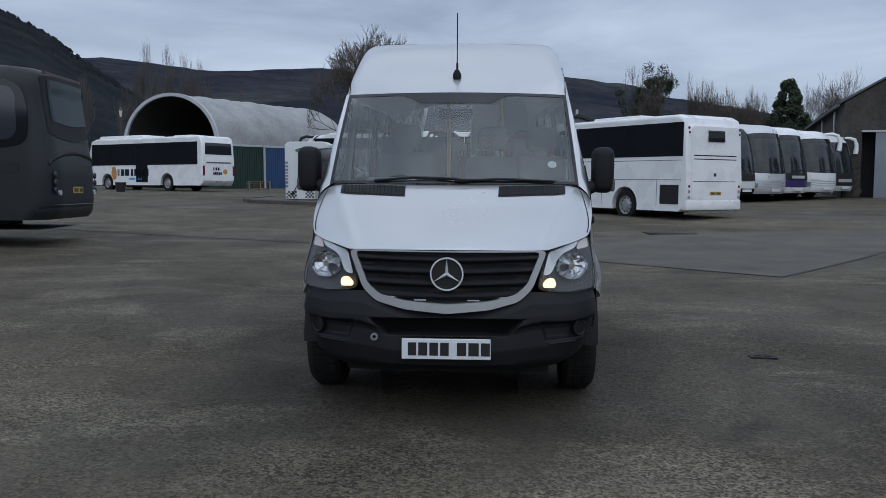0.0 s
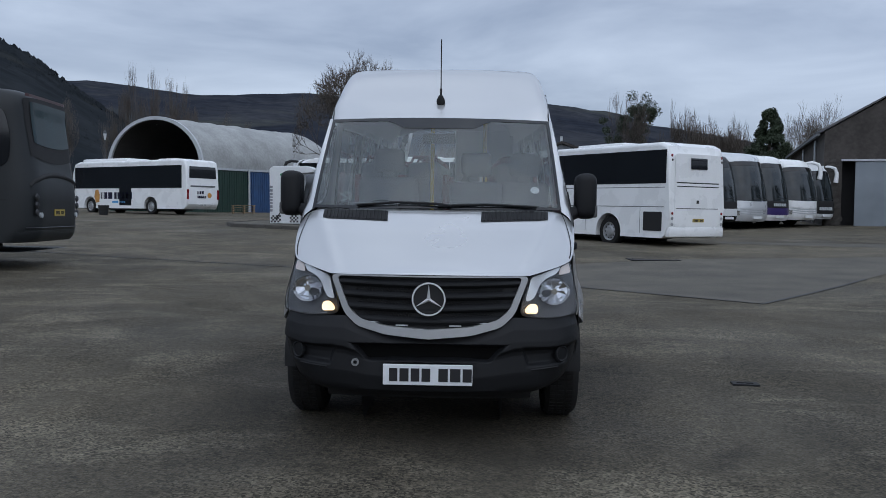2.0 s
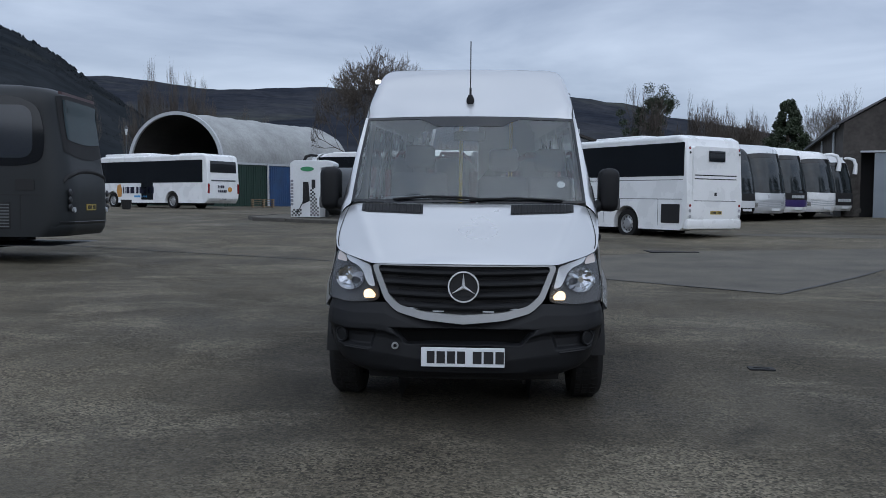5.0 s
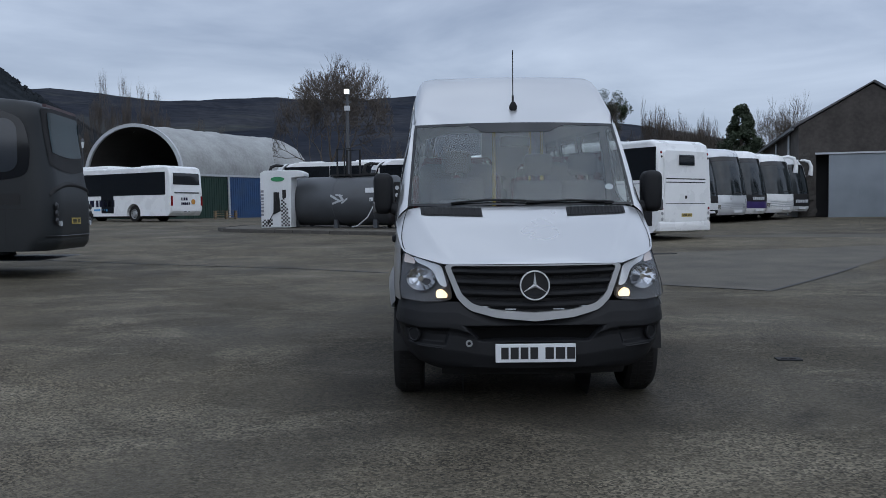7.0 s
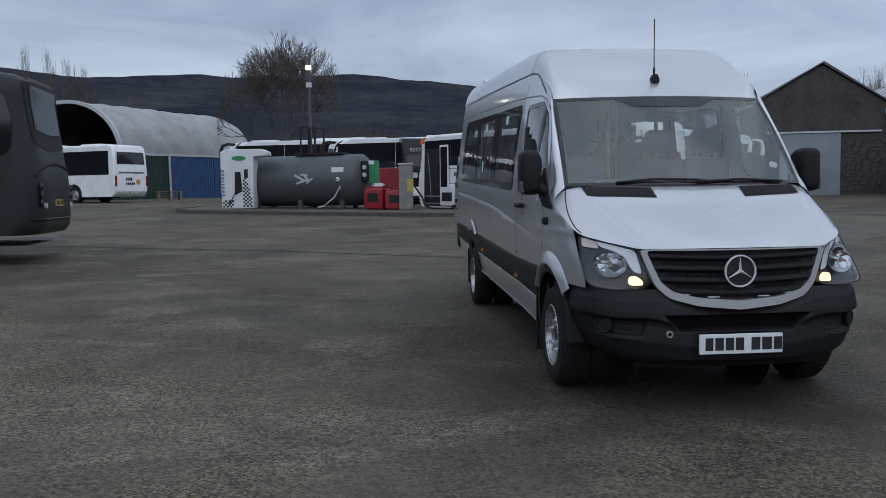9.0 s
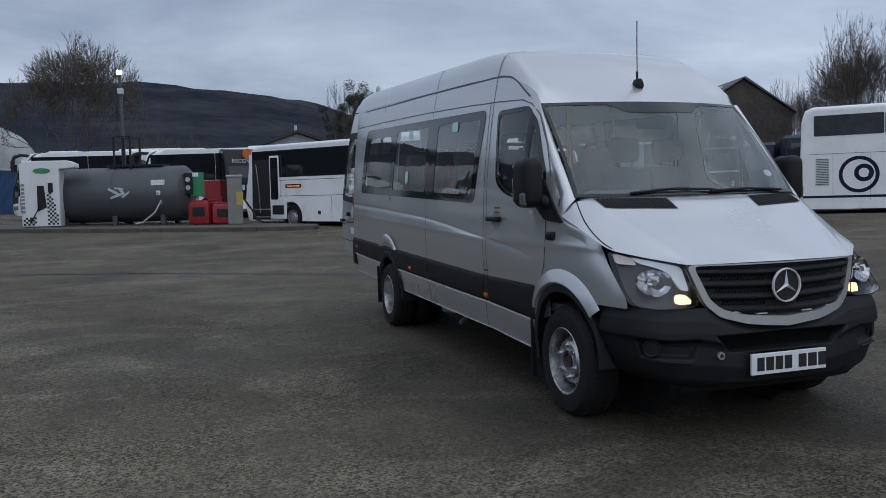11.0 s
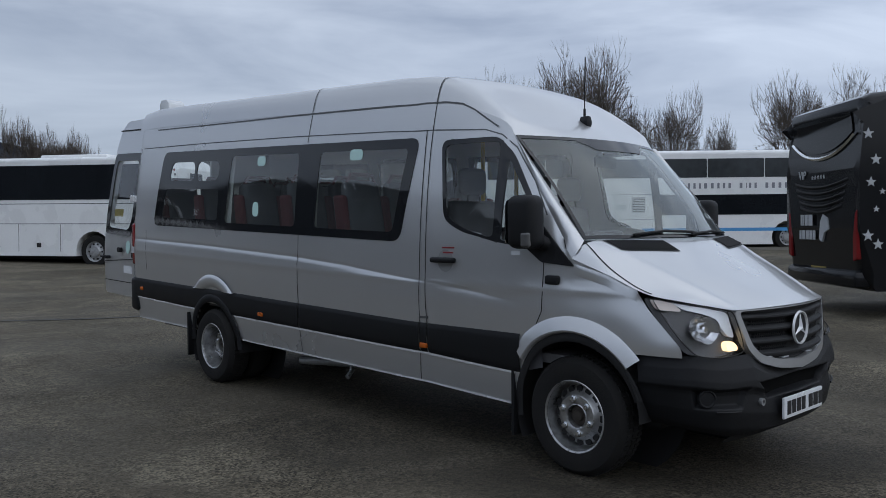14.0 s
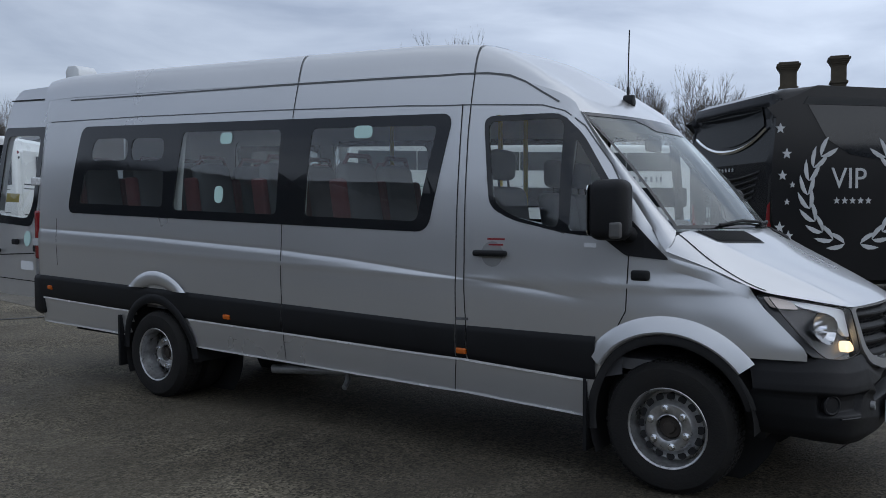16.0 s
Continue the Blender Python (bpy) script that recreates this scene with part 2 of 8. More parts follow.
def hillside(name, dark, light, field, fscale, fpos):
    """Moor and wood seen far off: broad patches, streaks of wood and pale rough grass."""
    m = bpy.data.materials.new(name)
    m.use_nodes = True
    nt = m.node_tree
    N, L = nt.nodes.new, nt.links.new
    b = nt.nodes["Principled BSDF"]
    b.inputs["Roughness"].default_value, b.inputs["Specular IOR Level"].default_value = 1.0, 0.0
    tc = N("ShaderNodeTexCoord")
    prev = None
    for scale, detail, c0, c1, p0, p1 in ((0.011, 9, dark, light, 0.4, 0.62), (fscale, 5, (0, 0, 0), (1, 1, 1), fpos, fpos + 0.1), (0.09, 4, (0.78, 0.78, 0.78), (1.16, 1.16, 1.16), 0.35, 0.65)):
        n, r = N("ShaderNodeTexNoise"), N("ShaderNodeValToRGB")
        n.inputs["Scale"].default_value, n.inputs["Detail"].default_value, n.inputs["Roughness"].default_value = scale, detail, 0.65
        L(tc.outputs["Object"], n.inputs["Vector"])
        r.color_ramp.elements[0].position, r.color_ramp.elements[1].position = p0, p1
        r.color_ramp.elements[0].color, r.color_ramp.elements[1].color = (*c0, 1), (*c1, 1)
        L(n.outputs["Fac"], r.inputs[0])
        if prev is None:
            prev = r.outputs[0]
            continue
        x = N("ShaderNodeMixRGB")
        if c1 == (1, 1, 1):
            L(r.outputs[0], x.inputs[0])
            L(prev, x.inputs[1])
            x.inputs[2].default_value = (*field, 1)
        else:
            x.blend_type, x.inputs[0].default_value = "MULTIPLY", 1.0
            L(prev, x.inputs[1])
            L(r.outputs[0], x.inputs[2])
        prev = x.outputs[0]
    L(prev, b.inputs["Base Color"])
    return m


M_ASPHALT = asphalt()
M_CONCRETE = mat("weathered_concrete", (0.090, 0.081, 0.064), 0.85, var=0.5, scale=0.9, fine=45, bump=0.35, bscale=90)
M_TAR = mat("tar_joint", (0.035, 0.034, 0.033), 0.7, var=0.3, scale=2)
# the blue-grey haze of distance is mixed into both hill colours
M_MOOR = hillside("hazy_moor_hillside", (0.026, 0.030, 0.040), (0.046, 0.049, 0.057), (0.060, 0.064, 0.062), 0.006, 0.56)
M_FOREST = hillside("hazy_forest_hillside", (0.017, 0.021, 0.025), (0.030, 0.034, 0.038), (0.040, 0.042, 0.040), 0.008, 0.62)
M_SILVER = mat("silver_metallic_paint", (0.585, 0.592, 0.60), 0.28, metal=0.68, var=0.03, scale=1.2, fine=700, coat=0.6, rvar=0.02)
M_SILVER_TRIM = mat("satin_silver_plastic", (0.36, 0.365, 0.37), 0.34, metal=0.5, var=0.05)
M_BLACK_PLASTIC = mat("grained_black_plastic", (0.0085, 0.009, 0.0105), 0.55, spec=0.26, var=0.18, scale=5, fine=250, bump=0.12, bscale=400)
M_DARK_TRIM = mat("dark_grey_moulding", (0.0095, 0.010, 0.0115), 0.5, spec=0.27, var=0.15, scale=4, fine=200)
M_VOID = mat("unlit_black", (0.003, 0.003, 0.003), 0.9, spec=0.1, var=0.1)
M_BLACK = mat("matt_black", (0.010, 0.010, 0.011), 0.75, var=0.2)
M_RUBBER = mat("tyre_rubber", (0.010, 0.010, 0.0105), 0.85, spec=0.25, var=0.3, scale=8, dirt=0.10, bump=0.2, bscale=80)
M_STEEL = mat("grey_painted_steel", (0.40, 0.41, 0.42), 0.42, metal=0.55, var=0.2, scale=9, dirt=0.25)
M_BRIGHT = mat("bright_trim", (0.82, 0.83, 0.84), 0.25, metal=0.3, var=0.05)
M_CHROME = mat("chrome", (0.88, 0.89, 0.90), 0.16, metal=1.0, var=0.04)
M_FRIT = mat("black_window_band", (0.012, 0.013, 0.015), 0.06, var=0.05, rvar=0.02)
M_GLASS_DARK = glass("tinted_window_glass", (0.78, 0.83, 0.82), floor=0.10, dust=0.03)
M_GLASS = glass("clear_window_glass", (0.84, 0.88, 0.87))
M_SCREEN = glass("dusty_windscreen_glass", (0.86, 0.90, 0.89), (0.86, 0.90, 0.89), floor=0.10, dust=0.048)
M_COACH_GLASS = mat("dark_coach_glass", (0.012, 0.014, 0.017), 0.05, var=0.25, scale=0.7, rvar=0.02)
M_SMOKED = mat("smoked_upper_glass", (0.050, 0.056, 0.060), 0.08, var=0.35, scale=0.6, fine=4, spec=0.35, rvar=0.02)
M_TEAL_GLASS = mat("greenish_coach_glass", (0.010, 0.026, 0.030), 0.06, var=0.5, scale=1.2, spec=0.10, rvar=0.02)
M_WHITE = mat("white_coach_paint", (0.82, 0.83, 0.83), 0.28, var=0.04, scale=1.1, fine=20, coat=0.4, dirt=0.03)
M_WHITE_OLD = mat("dull_white_paint", (0.66, 0.68, 0.69), 0.4, var=0.07, scale=0.9, fine=15, dirt=0.06)
M_NAVY = mat("navy_paint", (0.005, 0.006, 0.026), 0.4, var=0.15, coat=0.1, spec=0.25)
M_DARK_VAN = mat("charcoal_van_paint", (0.011, 0.011, 0.014), 0.45, var=0.15, spec=0.3)
M_COAL = mat("dark_grey_coach_paint", (0.0185, 0.0210, 0.0228), 0.42, var=0.14, scale=0.8, spec=0.3)
M_BLACKCOACH = mat("black_coach_paint", (0.010, 0.0105, 0.012), 0.16, var=0.12, scale=0.8, spec=0.28, rvar=0.04)
M_GREYLINE = mat("panel_gap", (0.10, 0.105, 0.11), 0.6, var=0.1)
M_TANK = mat("dark_grey_tank_paint", (0.060, 0.066, 0.075), 0.45, var=0.2, scale=1.5, dirt=0.15)
M_KERB = mat("grimy_dark_kerb", (0.075, 0.070, 0.062), 0.9, var=0.4, scale=1.5, fine=20, bump=0.3, bscale=30)
M_RED = mat("red_plastic", (0.27, 0.016, 0.024), 0.45, var=0.15, scale=4)
M_REDLAMP = mat("red_lamp_lens", (0.20, 0.010, 0.012), 0.12, var=0.08)
M_ORANGE = mat("amber_lens", (0.50, 0.11, 0.015), 0.15, var=0.05)
M_GREEN = mat("green_enamel", (0.03, 0.22, 0.09), 0.4, var=0.12)
M_BLUE = mat("blue_painted_sheet", (0.025, 0.075, 0.19), 0.5, var=0.2, scale=1.2, dirt=0.1)
M_DKGREEN = mat("dark_green_sheet", (0.014, 0.04, 0.03), 0.6, var=0.2)
M_PALE_STONE = mat("pale_broken_stone", (0.20, 0.185, 0.165), 0.9, var=0.5, scale=3, fine=12)
M_STONE = mat("dark_rubble_stone", (0.058, 0.053, 0.048), 0.9, var=0.55, scale=2.2, fine=9, bump=0.8, bscale=5)
M_GABLE = mat("dark_stained_rubble_wall", (0.050, 0.044, 0.040), 0.92, var=0.75, scale=0.9, fine=5, bump=0.9, bscale=3.5, dirt=0.2)
M_REAR_GLASS = mat("dark_rear_glass", (0.010, 0.011, 0.012), 0.07, var=0.1, spec=0.22, rvar=0.02)
M_CLAD = mat("dark_weathered_cladding", (0.040, 0.036, 0.034), 0.85, var=0.4, scale=0.7, fine=8)
M_GREYDOOR = mat("grey_sheet_door", (0.22, 0.25, 0.28), 0.5, var=0.12, scale=1.0, dirt=0.1)
M_ROOFSHEET = mat("pale_arched_sheeting", (0.34, 0.35, 0.345), 0.6, var=0.24, scale=0.6, fine=5, dirt=0.25)
M_SLATE = mat("slate_roof", (0.10, 0.10, 0.105), 0.7, var=0.25, scale=1, fine=12)
M_WOOD = mat("bare_timber", (0.24, 0.17, 0.10), 0.8, var=0.3, scale=4)
M_BARK = mat("winter_bark", (0.075, 0.062, 0.050), 0.95, var=0.35, scale=1.2, fine=12)
M_TWIG = mat("winter_twigs", (0.095, 0.080, 0.068), 0.95, var=0.3, scale=0.6)
M_IVY = mat("dark_evergreen_leaves", (0.030, 0.045, 0.022), 0.7, var=0.45, scale=0.9)
M_YELLOW = mat("yellow_plate", (0.40, 0.30, 0.07), 0.4, var=0.08)
M_PLATE = mat("white_number_plate", (0.72, 0.74, 0.76), 0.3, var=0.03)
M_INK = mat("black_lettering", (0.012, 0.012, 0.014), 0.5, var=0.05)
M_CYAN = mat("sky_blue_stripe", (0.07, 0.30, 0.60), 0.35, var=0.06)
M_GREYINK = mat("grey_lettering", (0.21, 0.22, 0.25), 0.45, var=0.05)
M_PALE = mat("pale_grey_graphic", (0.46, 0.48, 0.50), 0.35, var=0.08)
M_SEAT = mat("charcoal_seat_cloth", (0.085, 0.086, 0.095), 0.9, var=0.2, scale=8, fine=120)
M_SEATRED = mat("red_seat_trim", (0.085, 0.012, 0.015), 0.8, var=0.15, scale=8)
M_INNER = mat("grey_cabin_lining", (0.58, 0.58, 0.56), 0.85, var=0.08)
M_FLOOR = mat("cabin_floor", (0.14, 0.14, 0.145), 0.7, var=0.15)
M_POLE = mat("yellow_grab_pole", (0.62, 0.42, 0.04), 0.4, var=0.06)
M_MINT = mat("pale_mint_sticker", (0.50, 0.72, 0.68), 0.5, var=0.04)
M_LAMP_ON = mat("lit_lamp", (0.6, 0.5, 0.36), 0.3, var=0, emit=((1.0, 0.73, 0.42), 1.45))
M_INDICATOR = mat("amber_indicator", (0.70, 0.60, 0.54), 0.18, var=0.05)
M_WHEEL = mat("polished_wheel_steel", (0.45, 0.455, 0.46), 0.30, metal=0.8, var=0.3, scale=14, dirt=0.35)
M_SIDE_GLASS = mat("blue_grey_coach_pane", (0.030, 0.035, 0.043), 0.08, var=0.2, scale=0.7, coat=0.5, rvar=0.02)
M_FLOOD = mat("lit_floodlight", (1, 0.95, 0.9), 0.3, var=0, emit=((1.0, 0.93, 0.82), 5))
M_MIRROR = mat("mirror_glass", (0.85, 0.87, 0.88), 0.03, metal=1.0, var=0)
M_REFLECTOR = mat("lamp_reflector", (0.72, 0.74, 0.76), 0.16, metal=0.95, var=0.1, scale=14)
M_BOWL = mat("lamp_reflector", (0.50, 0.51, 0.53), 0.10, metal=1.0, var=0.25, scale=30)
M_LAMP_GREY = mat("grey_repeater_lens", (0.10, 0.10, 0.10), 0.15, var=0.1)
M_LENS = glass("lamp_lens", (0.94, 0.95, 0.96), floor=0.03)
M_LAMPBODY = mat("grey_lamp_housing", (0.022, 0.023, 0.026), 0.35, metal=0.2, var=0.02, rvar=0.01)
M_BRICK = mat("sooty_chimney_brick", (0.060, 0.050, 0.036), 0.95, var=0.35, scale=3, fine=14)

# ---- building tools ----
def part(name, bm, material, parent=None, label="", smooth=False, m=None):
    """Links a bmesh as one mesh object, under a thing or a part where one is given."""
    me = bpy.data.meshes.new(name)
    bmesh.ops.recalc_face_normals(bm, faces=bm.faces)
    bm.to_mesh(me)
    bm.free()
    me.materials.append(material)
    if smooth:
        me.polygons.foreach_set("use_smooth", [True] * len(me.polygons))
        me.set_sharp_from_angle(angle=radians(38))
    ob = new(name, me)
    if m is not None:
        ob.matrix_basis = m
    if parent:
        ob.parent = parent
    if label:
        ob["label"] = label
    return ob


def thing(name, m, label, category, group=""):
    ob = new(name)
    ob.empty_display_size = 0.2
    ob.matrix_basis = m
    return tagged(ob, label, category, group)


def box(x0, x1, y0, y1, z0, z1, bev=0.0, seg=2, bm=None):
    own = bmesh.new()
    bmesh.ops.create_cube(own, size=1)
    for v in own.verts:
        v.co = ((x0 + x1) / 2 + v.co.x * (x1 - x0), (y0 + y1) / 2 + v.co.y * (y1 - y0), (z0 + z1) / 2 + v.co.z * (z1 - z0))
    if bev:
        bmesh.ops.bevel(own, geom=own.edges[:], offset=bev, segments=seg, affect="EDGES", profile=0.5)
    if bm is None:
        return own
    merge(bm, own)
    return bm


def merge(bm, other, m=None):
    """Adds other's faces to bm."""
    vs = [bm.verts.new((m @ v.co) if m is not None else v.co) for v in other.verts]
    other.verts.index_update()
    for f in other.faces:
        bm.faces.new([vs[v.index] for v in f.verts])
    other.free()
    return bm


def lathe(profile, axis="x", n=32, bm=None, centre=(0, 0, 0), closed=False, caps=True):
    """Turns (radius, along) points round an axis."""
    bm = bm or bmesh.new()
    rings = []
    for r, a in profile:
        ring = []
        for i in range(n):
            t = 2 * math.pi * i / n
            c, s = r * math.cos(t), r * math.sin(t)
            p = {"x": (a, c, s), "y": (c, a, s), "z": (c, s, a)}[axis]
            ring.append(bm.verts.new([p[k] + centre[k] for k in range(3)]))
        rings.append(ring)
    pairs = list(zip(rings, rings[1:])) + ([(rings[-1], rings[0])] if closed else [])
    for a, b in pairs:
        for i in range(n):
            j = (i + 1) % n
            bm.faces.new((a[i], a[j], b[j], b[i]))
    if not closed and caps:
        for ring in (rings[0], rings[-1]):
            bm.faces.new(ring)
    return bm


def tube(points, radius, n=8, bm=None, taper=1.0):
    """A pipe along points."""
    bm = bm or bmesh.new()
    pts = [Vector(p) for p in points]
    rings = []
    for i, p in enumerate(pts):
        d = (pts[min(i + 1, len(pts) - 1)] - pts[max(i - 1, 0)]).normalized()
        u = d.cross(Vector((0.31, 0.17, 0.93))).normalized()
        w = d.cross(u)
        r = radius * (1 + (taper - 1) * i / max(1, len(pts) - 1))
        rings.append([bm.verts.new(p + r * (math.cos(2 * math.pi * k / n) * u + math.sin(2 * math.pi * k / n) * w)) for k in range(n)])
    for a, b in zip(rings, rings[1:]):
        for k in range(n):
            bm.faces.new((a[k], a[(k + 1) % n], b[(k + 1) % n], b[k]))
    bm.faces.new(rings[0][::-1])
    bm.faces.new(rings[-1])
    return bm


def slab(outline, axis, a, b, bev=0.0, seg=2, bm=None):
    """A flat outline, in the two other axes, given thickness from a to b along an axis."""
    own = bmesh.new()
    put = {"x": lambda u, v, w: (w, u, v), "y": lambda u, v, w: (u, w, v), "z": lambda u, v, w: (u, v, w)}[axis]
    lo = [own.verts.new(put(u, v, a)) for u, v in outline]
    hi = [own.verts.new(put(u, v, b)) for u, v in outline]
    own.faces.new(lo[::-1])
    own.faces.new(hi)
    for i in range(len(lo)):
        j = (i + 1) % len(lo)
        own.faces.new((lo[i], lo[j], hi[j], hi[i]))
    bmesh.ops.recalc_face_normals(own, faces=own.faces)
    if bev:
        bmesh.ops.bevel(own, geom=own.edges[:], offset=bev, segments=seg, affect="EDGES", profile=0.5)
    if bm is None:
        return own
    return merge(bm, own)


def rounded(u0, u1, v0, v1, r, n=5):
    """A rectangle's outline with round corners."""
    out = []
    for cu, cv, a0 in ((u1 - r, v1 - r, 0), (u0 + r, v1 - r, 90), (u0 + r, v0 + r, 180), (u1 - r, v0 + r, 270)):
        for i in range(n + 1):
            a = radians(a0 + 90 * i / n)
            out.append((cu + r * math.cos(a), cv + r * math.sin(a)))
    return out


def sheet(f, us, vs, skip=None, bm=None):
    """A surface f(u, v) over a grid; skip leaves cells out."""
    bm = bm or bmesh.new()
    g = [[bm.verts.new(f(u, v)) for v in vs] for u in us]
    for i in range(len(us) - 1):
        for j in range(len(vs) - 1):
            if skip and skip((us[i] + us[i + 1]) / 2, (vs[j] + vs[j + 1]) / 2):
                continue
            bm.faces.new((g[i][j], g[i + 1][j], g[i + 1][j + 1], g[i][j + 1]))
    loose = [v for v in bm.verts if not v.link_faces]
    bmesh.ops.delete(bm, geom=loose, context="VERTS")
    return bm


def steps(a, b, n):
    return [a + (b - a) * i / n for i in range(n + 1)]


def lerp(table, t):
    """Reads a table of (t, value) pairs, smoothly between them."""
    if t <= table[0][0]:
        return table[0][1]
    for (a, va), (b, vb) in zip(table, table[1:]):
        if t <= b:
            return va + (vb - va) * (t - a) / (b - a)
    return table[-1][1]


def ground_z(x, y):
    r = math.hypot(x, y - 2)
    return 0.0 if r < 7 else 1.15 * (1 - math.exp(-((r - 7) / 26) ** 1.5))


def stand(x, y, az, dz=0.0):
    """A pose on the ground that faces az degrees from +y towards +x."""
    return pose(x, y, ground_z(x, y) + dz, 0, 0, -az)


def letters(text, size, material, parent, m, depth=0.004, name="lettering"):
    """Raised lettering in the built-in font, as a mesh."""
    cu = bpy.data.curves.new(name, "FONT")
    cu.body, cu.size, cu.extrude, cu.resolution_u = text, size, depth, 3
    cu.align_x, cu.align_y = "LEFT", "BOTTOM"
    tmp = bpy.data.objects.new("tmp_text", cu)
    scene.collection.objects.link(tmp)
    me = bpy.data.meshes.new_from_object(tmp.evaluated_get(bpy.context.evaluated_depsgraph_get()))
    bpy.data.objects.remove(tmp)
    me.materials.clear()
    me.materials.append(material)
    ob = new(name, me)
    ob.matrix_basis = m
    ob.parent = parent
    return ob


def flow(pts, x):
    """A smooth curve through points, with no overshoot."""
    if x <= pts[0][0]:
        return pts[0][1]
    if x >= pts[-1][0]:
        return pts[-1][1]
    i = max(k for k in range(len(pts) - 1) if pts[k][0] <= x)
    s = [(b[1] - a[1]) / (b[0] - a[0]) for a, b in zip(pts, pts[1:])]
    t = [s[0]] + [2 * a * b / (a + b) if a * b > 0 else 0.0 for a, b in zip(s, s[1:])] + [s[-1]]
    h = pts[i + 1][0] - pts[i][0]
    k = (x - pts[i][0]) / h
    return pts[i][1] * (2 * k ** 3 - 3 * k * k + 1) + pts[i + 1][1] * (3 * k * k - 2 * k ** 3) + h * (t[i] * (k ** 3 - 2 * k * k + k) + t[i + 1] * (k ** 3 - k * k))


def soften(poly, r, n=4):
    """Rounds the corners of an outline."""
    out = []
    for i, p in enumerate(poly):
        p = Vector(p)
        a, b = Vector(poly[i - 1]) - p, Vector(poly[(i + 1) % len(poly)]) - p
        k = min(r, a.length * 0.45, b.length * 0.45)
        s, e = p + a.normalized() * k, p + b.normalized() * k
        for j in range(n + 1):
            t = j / n
            q = s * (1 - t) ** 2 + p * 2 * t * (1 - t) + e * t * t
            out.append((q.x, q.y))
    return out

# ---- ground, hills ----
def build_ground():
    radii = [0] + [1.5 * k for k in range(1, 30)] + [48, 53, 60, 70, 85, 110, 150, 220, 350, 600, 1000, 1800]
    bm = bmesh.new()
    n = 96
    mid = bm.verts.new((0, 2, 0))
    prev = None
    for r in radii[1:]:
        ring = []
        for i in range(n):
            a = 2 * math.pi * i / n
            x, y = r * math.cos(a), 2 + r * math.sin(a)
            ring.append(bm.verts.new((x, y, ground_z(x, y))))
        for i in range(n):
            j = (i + 1) % n
            if prev is None:
                bm.faces.new((mid, ring[i], ring[j]))
            else:
                bm.faces.new((prev[i], ring[i], ring[j], prev[j]))
        prev = ring
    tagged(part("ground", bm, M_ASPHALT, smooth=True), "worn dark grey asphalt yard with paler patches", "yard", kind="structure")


build_ground()


def draped(name, outline, material, dz, label, category, step=1.0):
    """A thin sheet laid on the ground inside an outline."""
    xs, ys = [p[0] for p in outline], [p[1] for p in outline]
    bm = bmesh.new()
    vs = [bm.verts.new((x, y, 0)) for x, y in outline]
    bm.faces.new(vs)
    for axis, lo, hi in ((0, min(xs), max(xs)), (1, min(ys), max(ys))):
        k = lo + step
        while k < hi:
            co, no = [0, 0, 0], [0, 0, 0]
            co[axis], no[axis] = k, 1
            bmesh.ops.bisect_plane(bm, geom=bm.verts[:] + bm.edges[:] + bm.faces[:], plane_co=co, plane_no=no)
            k += step
    for v in bm.verts:
        v.co.z = ground_z(v.co.x, v.co.y) + dz
    return tagged(part(name, bm, material), label, category, kind="structure")


def strip(name, pts, width, material, dz, label, category):
    """A narrow band along points on the ground."""
    bm = bmesh.new()
    fine = []
    for (x0, y0), (x1, y1) in zip(pts, pts[1:]):
        k = max(1, int(math.hypot(x1 - x0, y1 - y0) / 0.5))
        fine += [(x0 + (x1 - x0) * i / k, y0 + (y1 - y0) * i / k) for i in range(k)]
    fine.append(pts[-1])
    rows = []
    for i, (x, y) in enumerate(fine):
        a, b = fine[max(0, i - 1)], fine[min(len(fine) - 1, i + 1)]
        d = Vector((b[0] - a[0], b[1] - a[1])).normalized()
        w = width * (1.0 + 0.6 * noise.noise((x * 0.9, y * 0.9, 3.0)) ** 2)
        wob = 0.05 * noise.noise((x * 0.6, y * 0.6, 9.0))
        px, py = x - d.y * wob, y + d.x * wob
        rows.append([bm.verts.new((px + s * d.y * w / 2, py - s * d.x * w / 2, ground_z(px, py) + dz)) for s in (-1, 1)])
    for p, q in zip(rows, rows[1:]):
        bm.faces.new((p[0], p[1], q[1], q[0]))
    return tagged(part(name, bm, material), label, category, kind="structure")


draped("pavement_slab", [(1.72, 10.88), (4.75, 8.14), (8.14, 12.06), (13.0, 17.6), (5.75, 16.9), (2.11, 15.02)], M_CONCRETE, 0.006, "pale weathered concrete slab let into the asphalt", "concrete slab")
draped("pavement_apron", [(8.6, 23.9), (13.7, 22.3), (17.2, 20.4), (24, 14), (26, 10), (25, 9.4), (16.6, 18.9), (11.7, 21.3), (8.4, 22.9)], M_CONCRETE, 0.006, "pale concrete strip along the parking edge", "concrete strip", 2.0)
strip("trim_joint", [(-16, 17.2), (-8.05, 14.8), (-3.9, 13.6), (0.26, 11.4), (1.72, 10.88)], 0.10, M_TAR, 0.008, "dark joint line across the asphalt", "asphalt joint")
strip("trim_joint_slab", [(1.72, 10.88), (4.75, 8.14), (8.14, 12.06)], 0.07, M_TAR, 0.010, "dark joint round the concrete slab", "asphalt joint")


